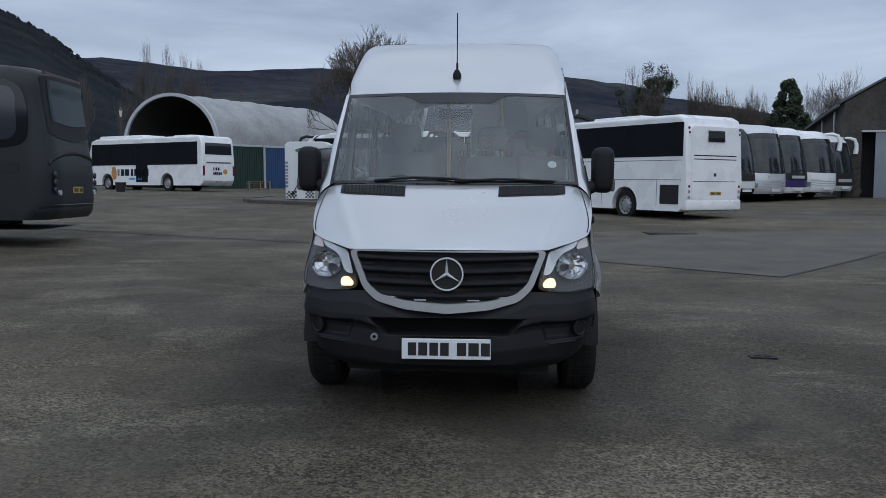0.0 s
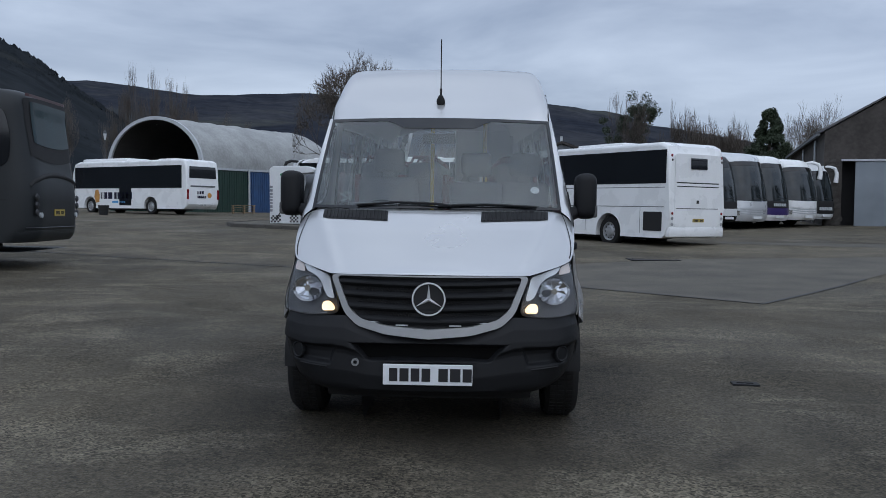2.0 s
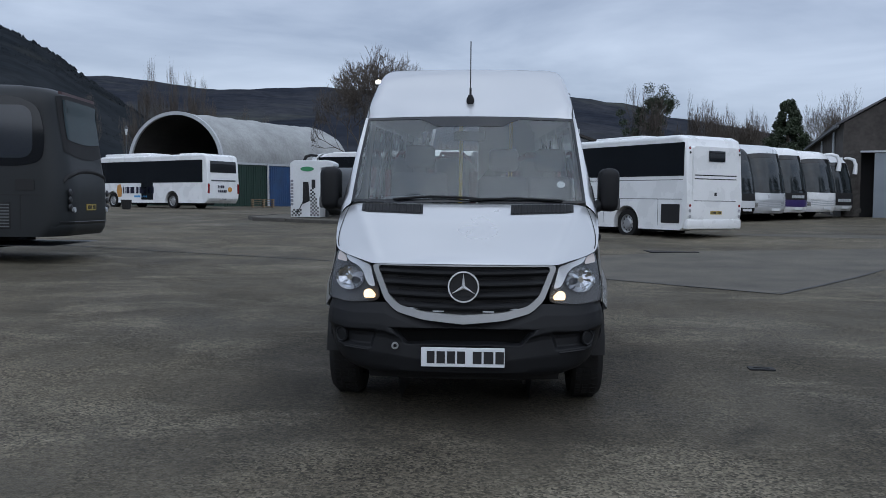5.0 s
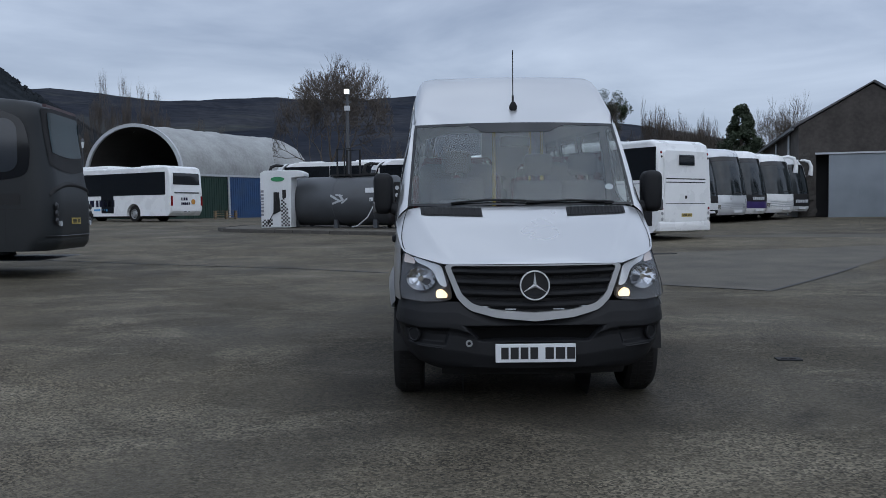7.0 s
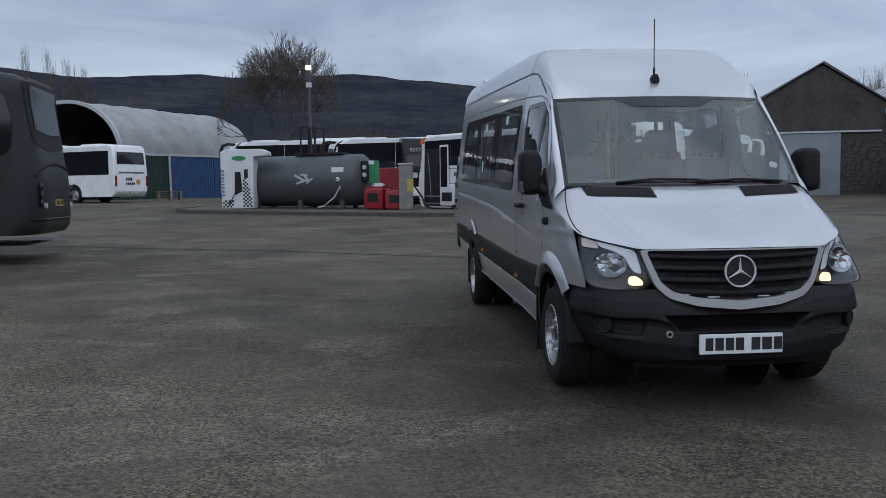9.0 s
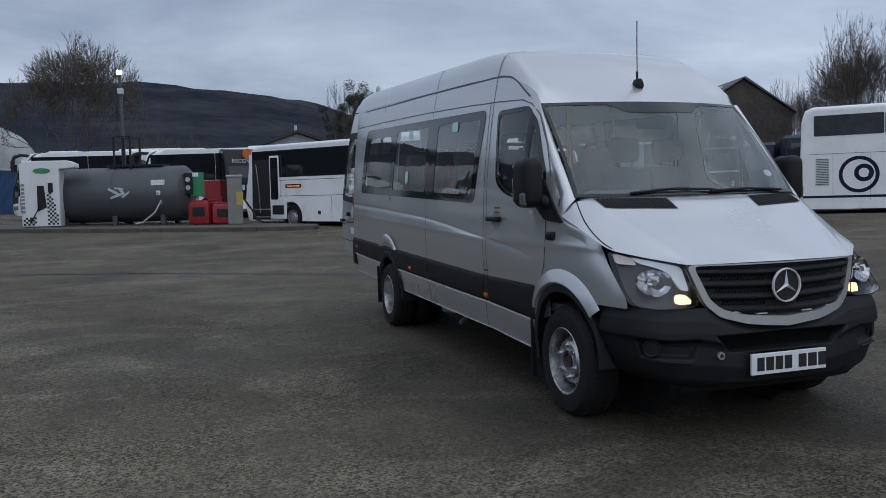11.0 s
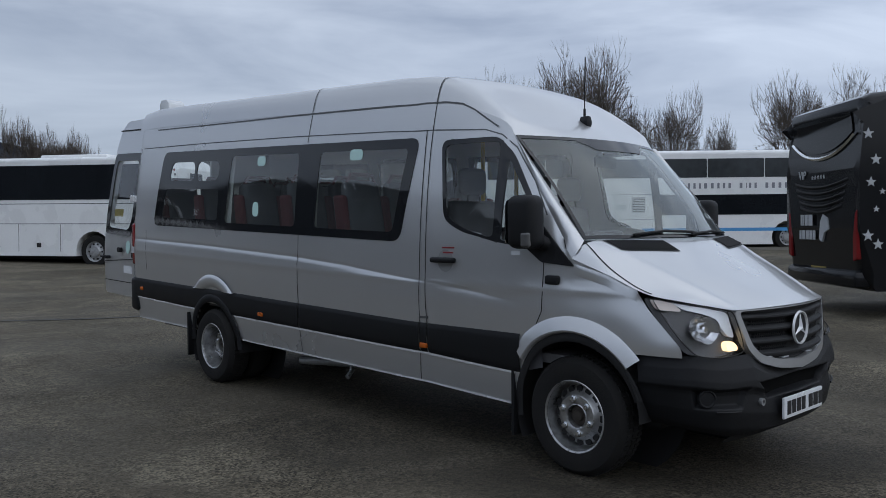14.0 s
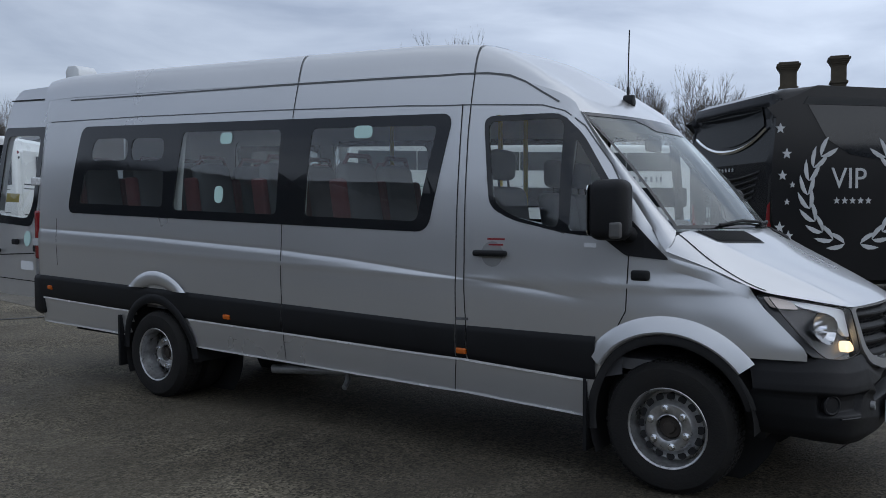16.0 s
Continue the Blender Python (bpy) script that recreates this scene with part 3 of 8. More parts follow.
def hill(name, az0, az1, ridge, r0, r1, material, label, rough, seed, na=160, nr=22, tail=1.25):
    """A hillside as a sheet from its foot to its ridge and over it; ridge: (azimuth, elevation) pairs in degrees."""
    bm = bmesh.new()
    rows = []
    for i in range(na + 1):
        az = az0 + (az1 - az0) * i / na
        top = math.tan(radians(lerp(ridge, az)))
        col = []
        for j in range(nr + 4):
            q = j / nr
            if q <= 1:
                r = r0 + (r1 - r0) * q
                z = 1.0 + r1 * top * (q ** 0.9)
            else:
                r = r1 + (r1 - r0) * (q - 1) * 2
                z = 1.0 + r1 * top * (1 - (q - 1) * 2.2)
            x, y = r * math.sin(radians(az)), r * math.cos(radians(az))
            z += rough * q * noise.fractal((x * 0.012 + seed, y * 0.012, 0.3), 0.9, 2.1, 5)
            col.append(bm.verts.new((x, y - 4.5, z)))
        rows.append(col)
    for a, b in zip(rows, rows[1:]):
        for k in range(len(a) - 1):
            bm.faces.new((a[k], b[k], b[k + 1], a[k + 1]))
    return tagged(part(name, bm, material, smooth=True), label, "hill", kind="structure")


MOOR = [(-60, 8.3), (-26, 8.0), (-21, 7.7), (-17.6, 7.6), (-10, 7.72), (-1.8, 7.85), (2.2, 7.7), (6.3, 7.15), (9.4, 6.7), (12.6, 5.8), (16, 5.15), (18, 4.6), (22, 3.8), (30, 3.2), (45, 2.6), (80, 2.5), (120, 3), (180, 4)]
hill("backdrop_moor", -60, 180, MOOR, 260, 900, M_MOOR, "moorland hill in winter, blue-grey haze put into its colour", 7, 2.0, 240)
WOODED = [(-180, 4.5), (-140, 5.5), (-90, 7.5), (-50, 11), (-31, 10.6), (-29.3, 9.9), (-27.8, 9.1), (-26.2, 7.95), (-25.2, 7.25), (-23.9, 6.4), (-20, 3.9), (-16, 1.6), (-13, 0.3)]
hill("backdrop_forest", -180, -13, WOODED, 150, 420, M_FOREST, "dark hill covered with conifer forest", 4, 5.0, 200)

# ---- trees ----
def limb(bm, p, d, length, r0, r1, rnd, bend, n):
    """One bowed tapered branch; returns points along it."""
    pts, q = [p.copy()], p.copy()
    segs = 3
    for k in range(segs):
        d = (d + Vector((rnd.uniform(-bend, bend), rnd.uniform(-bend, bend), rnd.uniform(-bend * 0.5, bend * 0.8)))).normalized()
        q = q + d * length / segs
        pts.append(q.copy())
    rings = []
    for i, c in enumerate(pts):
        dd = (pts[min(i + 1, segs)] - pts[max(i - 1, 0)]).normalized()
        u = dd.cross(Vector((0.3, 0.9, 0.2))).normalized()
        w = dd.cross(u)
        r = r0 + (r1 - r0) * i / segs
        rings.append([bm.verts.new(c + r * (math.cos(6.2832 * k / n) * u + math.sin(6.2832 * k / n) * w)) for k in range(n)])
    for a, b in zip(rings, rings[1:]):
        for k in range(n):
            bm.faces.new((a[k], a[(k + 1) % n], b[(k + 1) % n], b[k]))
    return pts, d


def bare_tree(name, seed, top, half, m, label, stems=1, up=0.10, fork=0.50, depth=8, bole=0.20, girth=1.0, fine=0.010):
    """A leafless tree that forks again and again into fine twigs, brought to a height (its top in the world) and a crown radius."""
    rnd = random.Random(seed)
    trunk, crown = bmesh.new(), bmesh.new()
    height = (top - m.translation.z) / m.to_scale().z

    def twig(p, d, ln):
        e = (d + Vector((rnd.uniform(-0.6, 0.6), rnd.uniform(-0.6, 0.6), rnd.uniform(-0.15, 0.5)))).normalized()
        w = e.cross(Vector((rnd.uniform(-1, 1), rnd.uniform(-1, 1), 0.1))).normalized() * fine
        crown.faces.new([crown.verts.new(p - w), crown.verts.new(p + w), crown.verts.new(p + e * ln)])

    def grow(p, d, ln, r, level):
        heavy = level < 3
        pts, dd = limb(trunk if heavy else crown, p, d, ln, r, r * 0.74, rnd, 0.05 if level == 0 else 0.15, 7 if level == 0 else 5 if heavy else 3)
        if level > 4:
            for q in pts[1:]:
                twig(q, dd, ln * rnd.uniform(0.5, 1.0))
        if level == depth:
            for _ in range(4):
                twig(pts[-1], dd, ln * rnd.uniform(0.7, 1.3))
            return
        a0 = rnd.uniform(0, 6.283)
        u = dd.cross(Vector((0.31, 0.87, 0.38))).normalized()
        w = dd.cross(u)
        n = 3 if rnd.random() < 0.35 or level == 0 else 2
        for k in range(n):
            a = a0 + 6.283 * k / n + rnd.uniform(-0.5, 0.5)
            bend = fork * (rnd.uniform(0.25, 0.6) if k == 0 else rnd.uniform(0.7, 1.35))
            e = (dd * math.cos(bend) + (u * math.cos(a) + w * math.sin(a)) * math.sin(bend) + Vector((0, 0, up))).normalized()
            q = pts[-1] if k < 2 else pts[2]
            grow(q, e, ln * rnd.uniform(0.70, 0.94), max(fine * 1.2, r * (0.72 if k == 0 else 0.58)), level + 1)

    for k in range(stems):
        a = 6.283 * k / stems + rnd.uniform(-0.4, 0.4)
        spread = 0.26 * (stems > 1)
        lean = Vector((spread * math.cos(a), spread * math.sin(a), 1)).normalized()
        grow(Vector((spread * math.cos(a), spread * math.sin(a), -0.2)), lean, height * bole, height * 0.016 * girth, 0)
    many = len(crown.verts)
    peak = sorted(v.co.z for v in crown.verts)[int(many * 0.9985)]
    rise = sum(v.co.z for v in crown.verts) / many
    lean = [sum(v.co[i] for v in crown.verts) / many / rise for i in (0, 1)]
    for b in (trunk, crown):
        for v in b.verts:
            v.co.x -= 0.8 * lean[0] * v.co.z
            v.co.y -= 0.8 * lean[1] * v.co.z
    reach = sorted(math.hypot(v.co.x, v.co.y) for v in crown.verts)[int(many * 0.95)]
    for b in (trunk, crown):
        for v in b.verts:
            far = math.hypot(v.co.x, v.co.y) / reach
            k = half / reach * (1.0 if far < 0.85 else (0.85 + 0.25 * (far - 0.85)) / far)
            v.co = (v.co.x * k, v.co.y * k, v.co.z * height / peak)
    t = thing(name, m, label, "tree", "bare trees")
    part("trunk", trunk, M_BARK, t, smooth=True)
    part("crown", crown, M_TWIG, t, "leafless crown of fine twigs")
    t["crown_radius"], t["tree_height"] = half, height
    return t


def leaf_crown(rnd, centres, per, size):
    """Clumps of small leaves round given centres."""
    bm = bmesh.new()
    for c, r in centres:
        for _ in range(per):
            d = Vector((rnd.gauss(0, 1), rnd.gauss(0, 1), rnd.gauss(0, 0.9))).normalized() * r * rnd.uniform(0.35, 1.0)
            p = Vector(c) + d
            u = Vector((rnd.uniform(-1, 1), rnd.uniform(-1, 1), rnd.uniform(-1, 1))).normalized()
            w = u.cross(Vector((rnd.uniform(-1, 1), rnd.uniform(-1, 1), rnd.uniform(-1, 1)))).normalized()
            s = size * rnd.uniform(0.6, 1.3)
            bm.faces.new([bm.verts.new(p + u * s), bm.verts.new(p + w * s * 0.6), bm.verts.new(p - u * s), bm.verts.new(p - w * s * 0.6)])
    return bm


def at_az(x, y, az, dist, z=None, turn=0.0, s=1.0):
    px, py = x + dist * math.sin(radians(az)), y + dist * math.cos(radians(az))
    return pose(px, py, ground_z(px, py) if z is None else z, 0, 0, turn) @ Matrix.Scale(s, 4)


def again(tree, m, top, half):
    """The same kind of tree once more, to its own height and crown radius."""
    c = copy_thing(tree, m)
    w = half / tree["crown_radius"]
    c.scale = (w, w, (top - m.translation.z) / tree["tree_height"])
    return c


oak = bare_tree("tree", 6, 13.0, 4.9, at_az(-2.7, -4.5, -5.4, 62), "broad leafless tree behind the fuel tank", 1, 0.03, 0.60, 9, 0.26, 1.6, 0.018)
ash = bare_tree("tree", 8, 11.3, 3.3, at_az(-4.4, -2.7, 52.5, 46), "leafless tree behind the tall white coach", 3, 0.05, 0.58, 7, 0.19, 1.0, 0.0085)
for x, y, az, dist, turn, top, half in ((-4.4, -2.7, 47.4, 49, 200, 10.0, 2.5), (-4.4, -2.7, 55.4, 48, 110, 8.6, 1.9), (-4.4, -2.7, 58.5, 55, 290, 9.9, 2.0), (-4.4, -2.7, 61.5, 58, 20, 8.5, 1.4), (-5.1, -0.8, 68.2, 50, 60, 9.7, 2.7), (-5.1, -0.8, 72.4, 51, 160, 9.6, 2.7), (-2.7, -4.5, 43.4, 62, 220, 11.4, 3.2), (-2.7, -4.5, 40.9, 66, 120, 9.3, 2.2), (-2.7, -4.5, 32.6, 90, 40, 12.6, 2.4), (0.2, -4.8, 21.9, 78, 10, 11.1, 2.7)):
    again(ash, at_az(x, y, az, dist, turn=turn), top, half)
thin = bare_tree("tree", 21, 20.4, 1.7, at_az(0.2, -4.8, -22.5, 118), "slender leafless tree behind the arched shed", 2, 0.22, 0.40, 6, 0.20, 0.6, 0.018)
for az, top, half, turn in ((-21.2, 19.9, 1.8, 60), (-19.9, 19.2, 1.7, 130), (-18.9, 18.2, 1.6, 200), (-23.6, 15.0, 1.6, 90), (-16.4, 14.5, 1.6, 260), (-15.2, 13.6, 1.5, 300)):
    again(thin, at_az(0.2, -4.8, az, 118, turn=turn), top, half)
again(thin, at_az(0.2, -4.8, -26.3, 60, turn=33), 8.6, 1.1)
scrub = bare_tree("tree", 33, 16.6, 2.6, at_az(0.2, -4.8, 14.3, 122), "leafless tree behind the white coach", 2, 0.14, 0.50, 7, 0.20, 0.7, 0.024)
for az, top, half, turn, dist in ((13.2, 12.6, 2.6, 40, 124), (15.4, 14.2, 2.6, 90, 120), (16.2, 14.4, 2.8, 150, 121), (17.0, 14.3, 2.8, 240, 122), (17.8, 13.4, 2.6, 10, 122), (18.7, 12.0, 2.4, 70, 124), (19.6, 11.4, 2.4, 200, 122), (-2.0, 9.6, 3.0, 10, 100), (-0.2, 8.8, 2.6, 90, 96), (1.0, 9.6, 3.0, 50, 110), (4.2, 9.0, 2.8, 170, 115), (7.5, 8.6, 2.6, 20, 120)):
    again(scrub, at_az(0.2, -4.8, az, dist, turn=turn), top, half)
rnd = random.Random(12)
ivy = bare_tree("tree", 14, 17.8, 3.4, at_az(0.2, -4.8, 10.6, 120), "old tree overgrown with dark ivy", 2, 0.08, 0.55, 7, 0.22, 0.9, 0.024)
part("ivy", leaf_crown(rnd, [((0.1 + 0.09 * k + rnd.uniform(-0.6, 0.6), rnd.uniform(-0.5, 0.5), 2.4 + 0.60 * k), rnd.uniform(0.75, 1.15) * (1.75 - 0.055 * k)) for k in range(20)] + [((rnd.uniform(0.2, 4.0), rnd.uniform(-1, 1), rnd.uniform(13.6, 16.6)), rnd.uniform(0.3, 1.0)) for _ in range(22)] + [((rnd.uniform(-2.4, 3.2), rnd.uniform(-1, 1), rnd.uniform(6, 14)), rnd.uniform(0.5, 1.0)) for _ in range(16)] + [((-2.2 - 0.35 * k, 0, 8 + 1.3 * k), 0.7) for k in range(5)], 250, 0.105), M_IVY, ivy, "dark ivy leaves")
fir = thing("tree", at_az(0.2, -4.8, 19.4, 72), "dark round-headed evergreen tree", "tree", "evergreens")
part("trunk", lathe([(0.35, -0.2), (0.22, 3), (0.1, 6)], "z", 10), M_BARK, fir)
lumps = []
for k in range(130):
    h, a = rnd.random() ** 0.8, rnd.uniform(0, 6.283)
    w = 2.25 * min(1.0, (1.04 - h) * 1.5) ** 0.85 * rnd.uniform(0.55, 1.0)
    lumps.append(((w * math.cos(a), w * math.sin(a), 1.3 + 7.3 * h), rnd.uniform(0.35, 0.65) * (1.1 - 0.45 * h)))
part("crown", leaf_crown(rnd, lumps, 230, 0.085), M_IVY, fir, "dark evergreen foliage")


def woodland():
    """Leafless woods along the hill's foot."""
    rnd = random.Random(77)
    bm = bmesh.new()
    for _ in range(620):
        az, dist = rnd.uniform(-27, 19), rnd.uniform(135, 300)
        x, y = dist * math.sin(radians(az)), dist * math.cos(radians(az)) - 4.5
        base = Vector((x, y, 1 + max(0.0, (dist - 260) / 640) * 110))
        h = rnd.uniform(5, 10)
        for _ in range(26):
            a, lean = rnd.uniform(0, 6.283), rnd.uniform(0.05, 0.6)
            q = base + Vector((rnd.gauss(0, 0.9), rnd.gauss(0, 0.9), h * rnd.uniform(0.0, 0.45)))
            d = Vector((lean * math.cos(a), lean * math.sin(a), 1)).normalized()
            ln, w = h * rnd.uniform(0.35, 0.6), rnd.uniform(0.05, 0.12)
            s = Vector((math.cos(a + 1.6), math.sin(a + 1.6), 0)) * w
            bm.faces.new([bm.verts.new(q - s), bm.verts.new(q + s), bm.verts.new(q + d * ln)])
    tagged(part("woodland", bm, M_TWIG), "leafless brown woodland along the foot of the hill", "woodland", kind="stuff")


def conifers():
    """Forest on the dark hill: many small tapering trees."""
    rnd = random.Random(5)
    bm = bmesh.new()
    for _ in range(7500):
        az = rnd.uniform(-50, -14)
        q = rnd.uniform(0.25, 1.02)
        r = 150 + 270 * q
        top = math.tan(radians(lerp(WOODED, az)))
        z = 1.0 + 420 * top * q ** 0.9
        c = Vector((r * math.sin(radians(az)), r * math.cos(radians(az)) - 4.5, z - 1.5))
        h, w = rnd.uniform(1.0, 2.1), rnd.uniform(0.9, 1.8)
        tip = bm.verts.new(c + Vector((0, 0, h)))
        ring = [bm.verts.new(c + Vector((w * math.cos(6.2832 * k / 5 + az), w * math.sin(6.2832 * k / 5 + az), rnd.uniform(-0.6, 0.6)))) for k in range(5)]
        for k in range(5):
            bm.faces.new((ring[k], ring[(k + 1) % 5], tip))
    tagged(part("conifer_forest", bm, M_FOREST), "dark conifer forest on the hill", "forest", kind="stuff")


woodland()
conifers()

# ---- coaches and buses ----
def wheel(parent, x, y, r=0.5, width=0.3, hub=M_STEEL, name="wheel", rim_r=0.62):
    """A wheel whose outer face looks along the sign of x; the tyre and rim are its pieces."""
    s = 1 if x > 0 else -1
    w = part(name, lathe([(r * 0.30, -0.02 * s), (r * 0.30, 0.0)], n=16), hub, parent, m=pose(x, y, r))
    prof = [(r * rim_r, 0), (r * 0.90, s * 0.004), (r * 0.985, -s * 0.035), (r, -s * 0.08), (r, -s * (width - 0.05)), (r * 0.93, -s * width), (r * rim_r, -s * width)]
    part("tyre", lathe(prof, n=36, closed=True), M_RUBBER, w, smooth=True)
    rim = bmesh.new()
    lathe([(r * rim_r, -s * 0.012), (r * (rim_r - 0.05), -s * 0.02), (r * (rim_r - 0.09), -s * 0.07), (r * 0.36, -s * 0.05), (r * 0.30, -s * 0.012), (r * 0.2, s * 0.002), (0.01, s * 0.004)], n=30, bm=rim, caps=False)
    rim = part("rim", rim, hub, w, smooth=True)
    for k in range(10):
        a = 2 * math.pi * k / 10
        c = r * 0.455
        part("vent_hole", lathe([(r * 0.055, -s * 0.045), (r * 0.055, -s * 0.075)], n=8, centre=(0, c * math.cos(a), c * math.sin(a))), M_BLACK, rim)
    return w


def coach(name, m, label, L, H, paint, axles, group="", W=2.5, floor=0.36, front=None, rear=None, skirt=None, category="coach", bev=0.11, wr=0.5, wheel_sides=(-1, 1), hub=M_STEEL):
    """A coach body with cut wheel arches, standing on wheels; y runs from its rear to its front. Returns the thing and its end profiles."""
    t = thing(name, m, label, category, group)
    rear = rear or [(0.10, floor + 0.16), (0.0, floor + 0.3), (0.0, 1.3), (0.05, H - 0.5), (0.16, H - 0.12), (0.42, H)]
    front = front or [(L - 0.9, H), (L - 0.42, H - 0.14), (L - 0.20, H - 0.7), (L - 0.02, 1.35), (L, 0.9), (L - 0.03, floor + 0.12), (L - 0.16, floor)]
    prof = rear + front
    ar = wr + 0.11
    low = []
    for y in sorted(axles, reverse=True):
        h = math.sqrt(max(0.01, ar * ar - (floor - wr) ** 2))
        a0 = math.atan2(floor - wr, h)
        for k in range(13):
            a = a0 + (math.pi - 2 * a0) * k / 12
            low.append((y + ar * math.cos(a), wr + ar * math.sin(a)))
    pts = prof + low + [(0.3, floor)]
    bm = bmesh.new()
    lo = [bm.verts.new((-W / 2, y, z)) for y, z in pts]
    hi = [bm.verts.new((W / 2, y, z)) for y, z in pts]
    bm.faces.new(lo)
    bm.faces.new(hi[::-1])
    for i in range(len(pts)):
        j = (i + 1) % len(pts)
        bm.faces.new((lo[i], hi[i], hi[j], lo[j]))
    np_ = len(prof)
    edges = []
    for ring in (lo, hi):
        for i in range(np_ - 1):
            edges.append(bm.edges.get((ring[i], ring[i + 1])))
    bmesh.ops.bevel(bm, geom=edges, offset=bev, segments=4, affect="EDGES", profile=0.5)
    own = part("body", bm, paint, t, smooth=True)
    for f in own.data.polygons:
        if f.area > 0.3:
            f.use_smooth = False
    for y in axles:
        for s in wheel_sides:
            wheel(t, s * (W / 2 - 0.05), y, wr, 0.32, hub)
    part("underframe", box(-W / 2 + 0.35, W / 2 - 0.35, 1.9, L - 1.9, floor - 0.10, floor + 0.25), M_BLACK, t)
    yr = sorted([(z, y) for y, z in rear])
    yf = sorted([(z, y) for y, z in front])
    return t, (lambda z: lerp(yr, z)), (lambda z: lerp(yf, z))


def side_panes(t, W, side, z0, z1, spans, material=M_COACH_GLASS, r=0.06, proud=0.010, name="window"):
    for a, b in spans:
        x = side * W / 2
        part(name, slab(rounded(a, b, z0, z1, r), "x", x - 0.01 * side, x + proud * side), material, t)


def end_pane(t, W, edge, z0, z1, out, inset0, inset1, material=M_COACH_GLASS, name="windscreen", n=8, lift=0.014, curve=0.0):
    """A pane over an end of the coach, following its profile; out: 1 at the front, -1 at the rear."""
    def f(u, v):
        z = z0 + (z1 - z0) * v
        half = W / 2 - (inset0 + (inset1 - inset0) * v)
        return (u * half, edge(z) + out * lift - out * curve * u * u, z)
    return part(name, sheet(f, steps(-1, 1, 6), steps(0, 1, n)), material, t, smooth=True)


def seams(t, W, side, lines, material=M_GREYLINE, name="panel_line", proud=0.004):
    """Panel gaps on a side: (y0, y1, z0, z1) bars joined in one trim piece each."""
    for y0, y1, z0, z1 in lines:
        x = side * W / 2
        part(name, box(min(x, x + side * proud), max(x, x + side * proud), y0, y1, z0, z1), material, t)


def bars(t, m, widths, h, gap, material, name="lettering", depth=0.004):
    """Plain bars in place of lettering."""
    x, first = 0, None
    for w in widths:
        if w:
            own = part(name, box(x, x + w, -depth, depth, 0, h), material, t, m=m)
            first = first or own
        x += w + gap
    return first


def on_side(side, W, y, z):
    """A pose on a coach's side, whose x runs the way one reads there."""
    x = side * (W / 2 + 0.006)
    return pose(x, y, z, 0, 0, 90 if side > 0 else -90)


def rear_lamps(t, W, edge, zs, x, r=0.06, material=M_REDLAMP):
    for s in (-1, 1):
        for z in zs:
            part("rear_lamp", lathe([(r, edge(z) - 0.012), (r * 0.9, edge(z) - 0.02)], "y", 14, centre=(s * x, 0, z)), material, t)


def plate(t, x, z, edge, out, w=0.52, h=0.11, material=M_YELLOW):
    y = edge(z) + out * 0.014
    p = part("number_plate", box(x - w / 2, x + w / 2, min(y, y - out * 0.03), max(y, y - out * 0.03), z - h / 2, z + h / 2), material, t)
    bm = bmesh.new()
    for i, k in enumerate((0, 1, 2, 3, 5, 6, 7)):
        cx = x - w * 0.40 + k * w * 0.107
        box(cx, cx + w * 0.07, min(y + out * 0.003, y), max(y + out * 0.003, y), z - h * 0.3, z + h * 0.3, bm=bm)
    part("plate_marks", bm, M_INK, p)


def mirror_arm(t, x, y, z, drop, material):
    s = 1 if x > 0 else -1
    pts = [(x * 0.86, y - 0.25, z + 0.16), (x + s * 0.06, y + 0.12, z + 0.20), (x + s * 0.20, y + 0.36, z + 0.10), (x + s * 0.27, y + 0.42, z - 0.14), (x + s * 0.27, y + 0.42, z - 0.36), (x + s * 0.24, y + 0.40, z - drop)]
    a = part("mirror_arm", tube(pts, 0.065, 12, taper=1.9), material, t, smooth=True)
    part("mirror_glass", slab(rounded(x + s * 0.25 - 0.09, x + s * 0.25 + 0.09, z - drop - 0.02, z - drop + 0.36, 0.05), "y", y + 0.265, y + 0.285), M_BLACK, a)


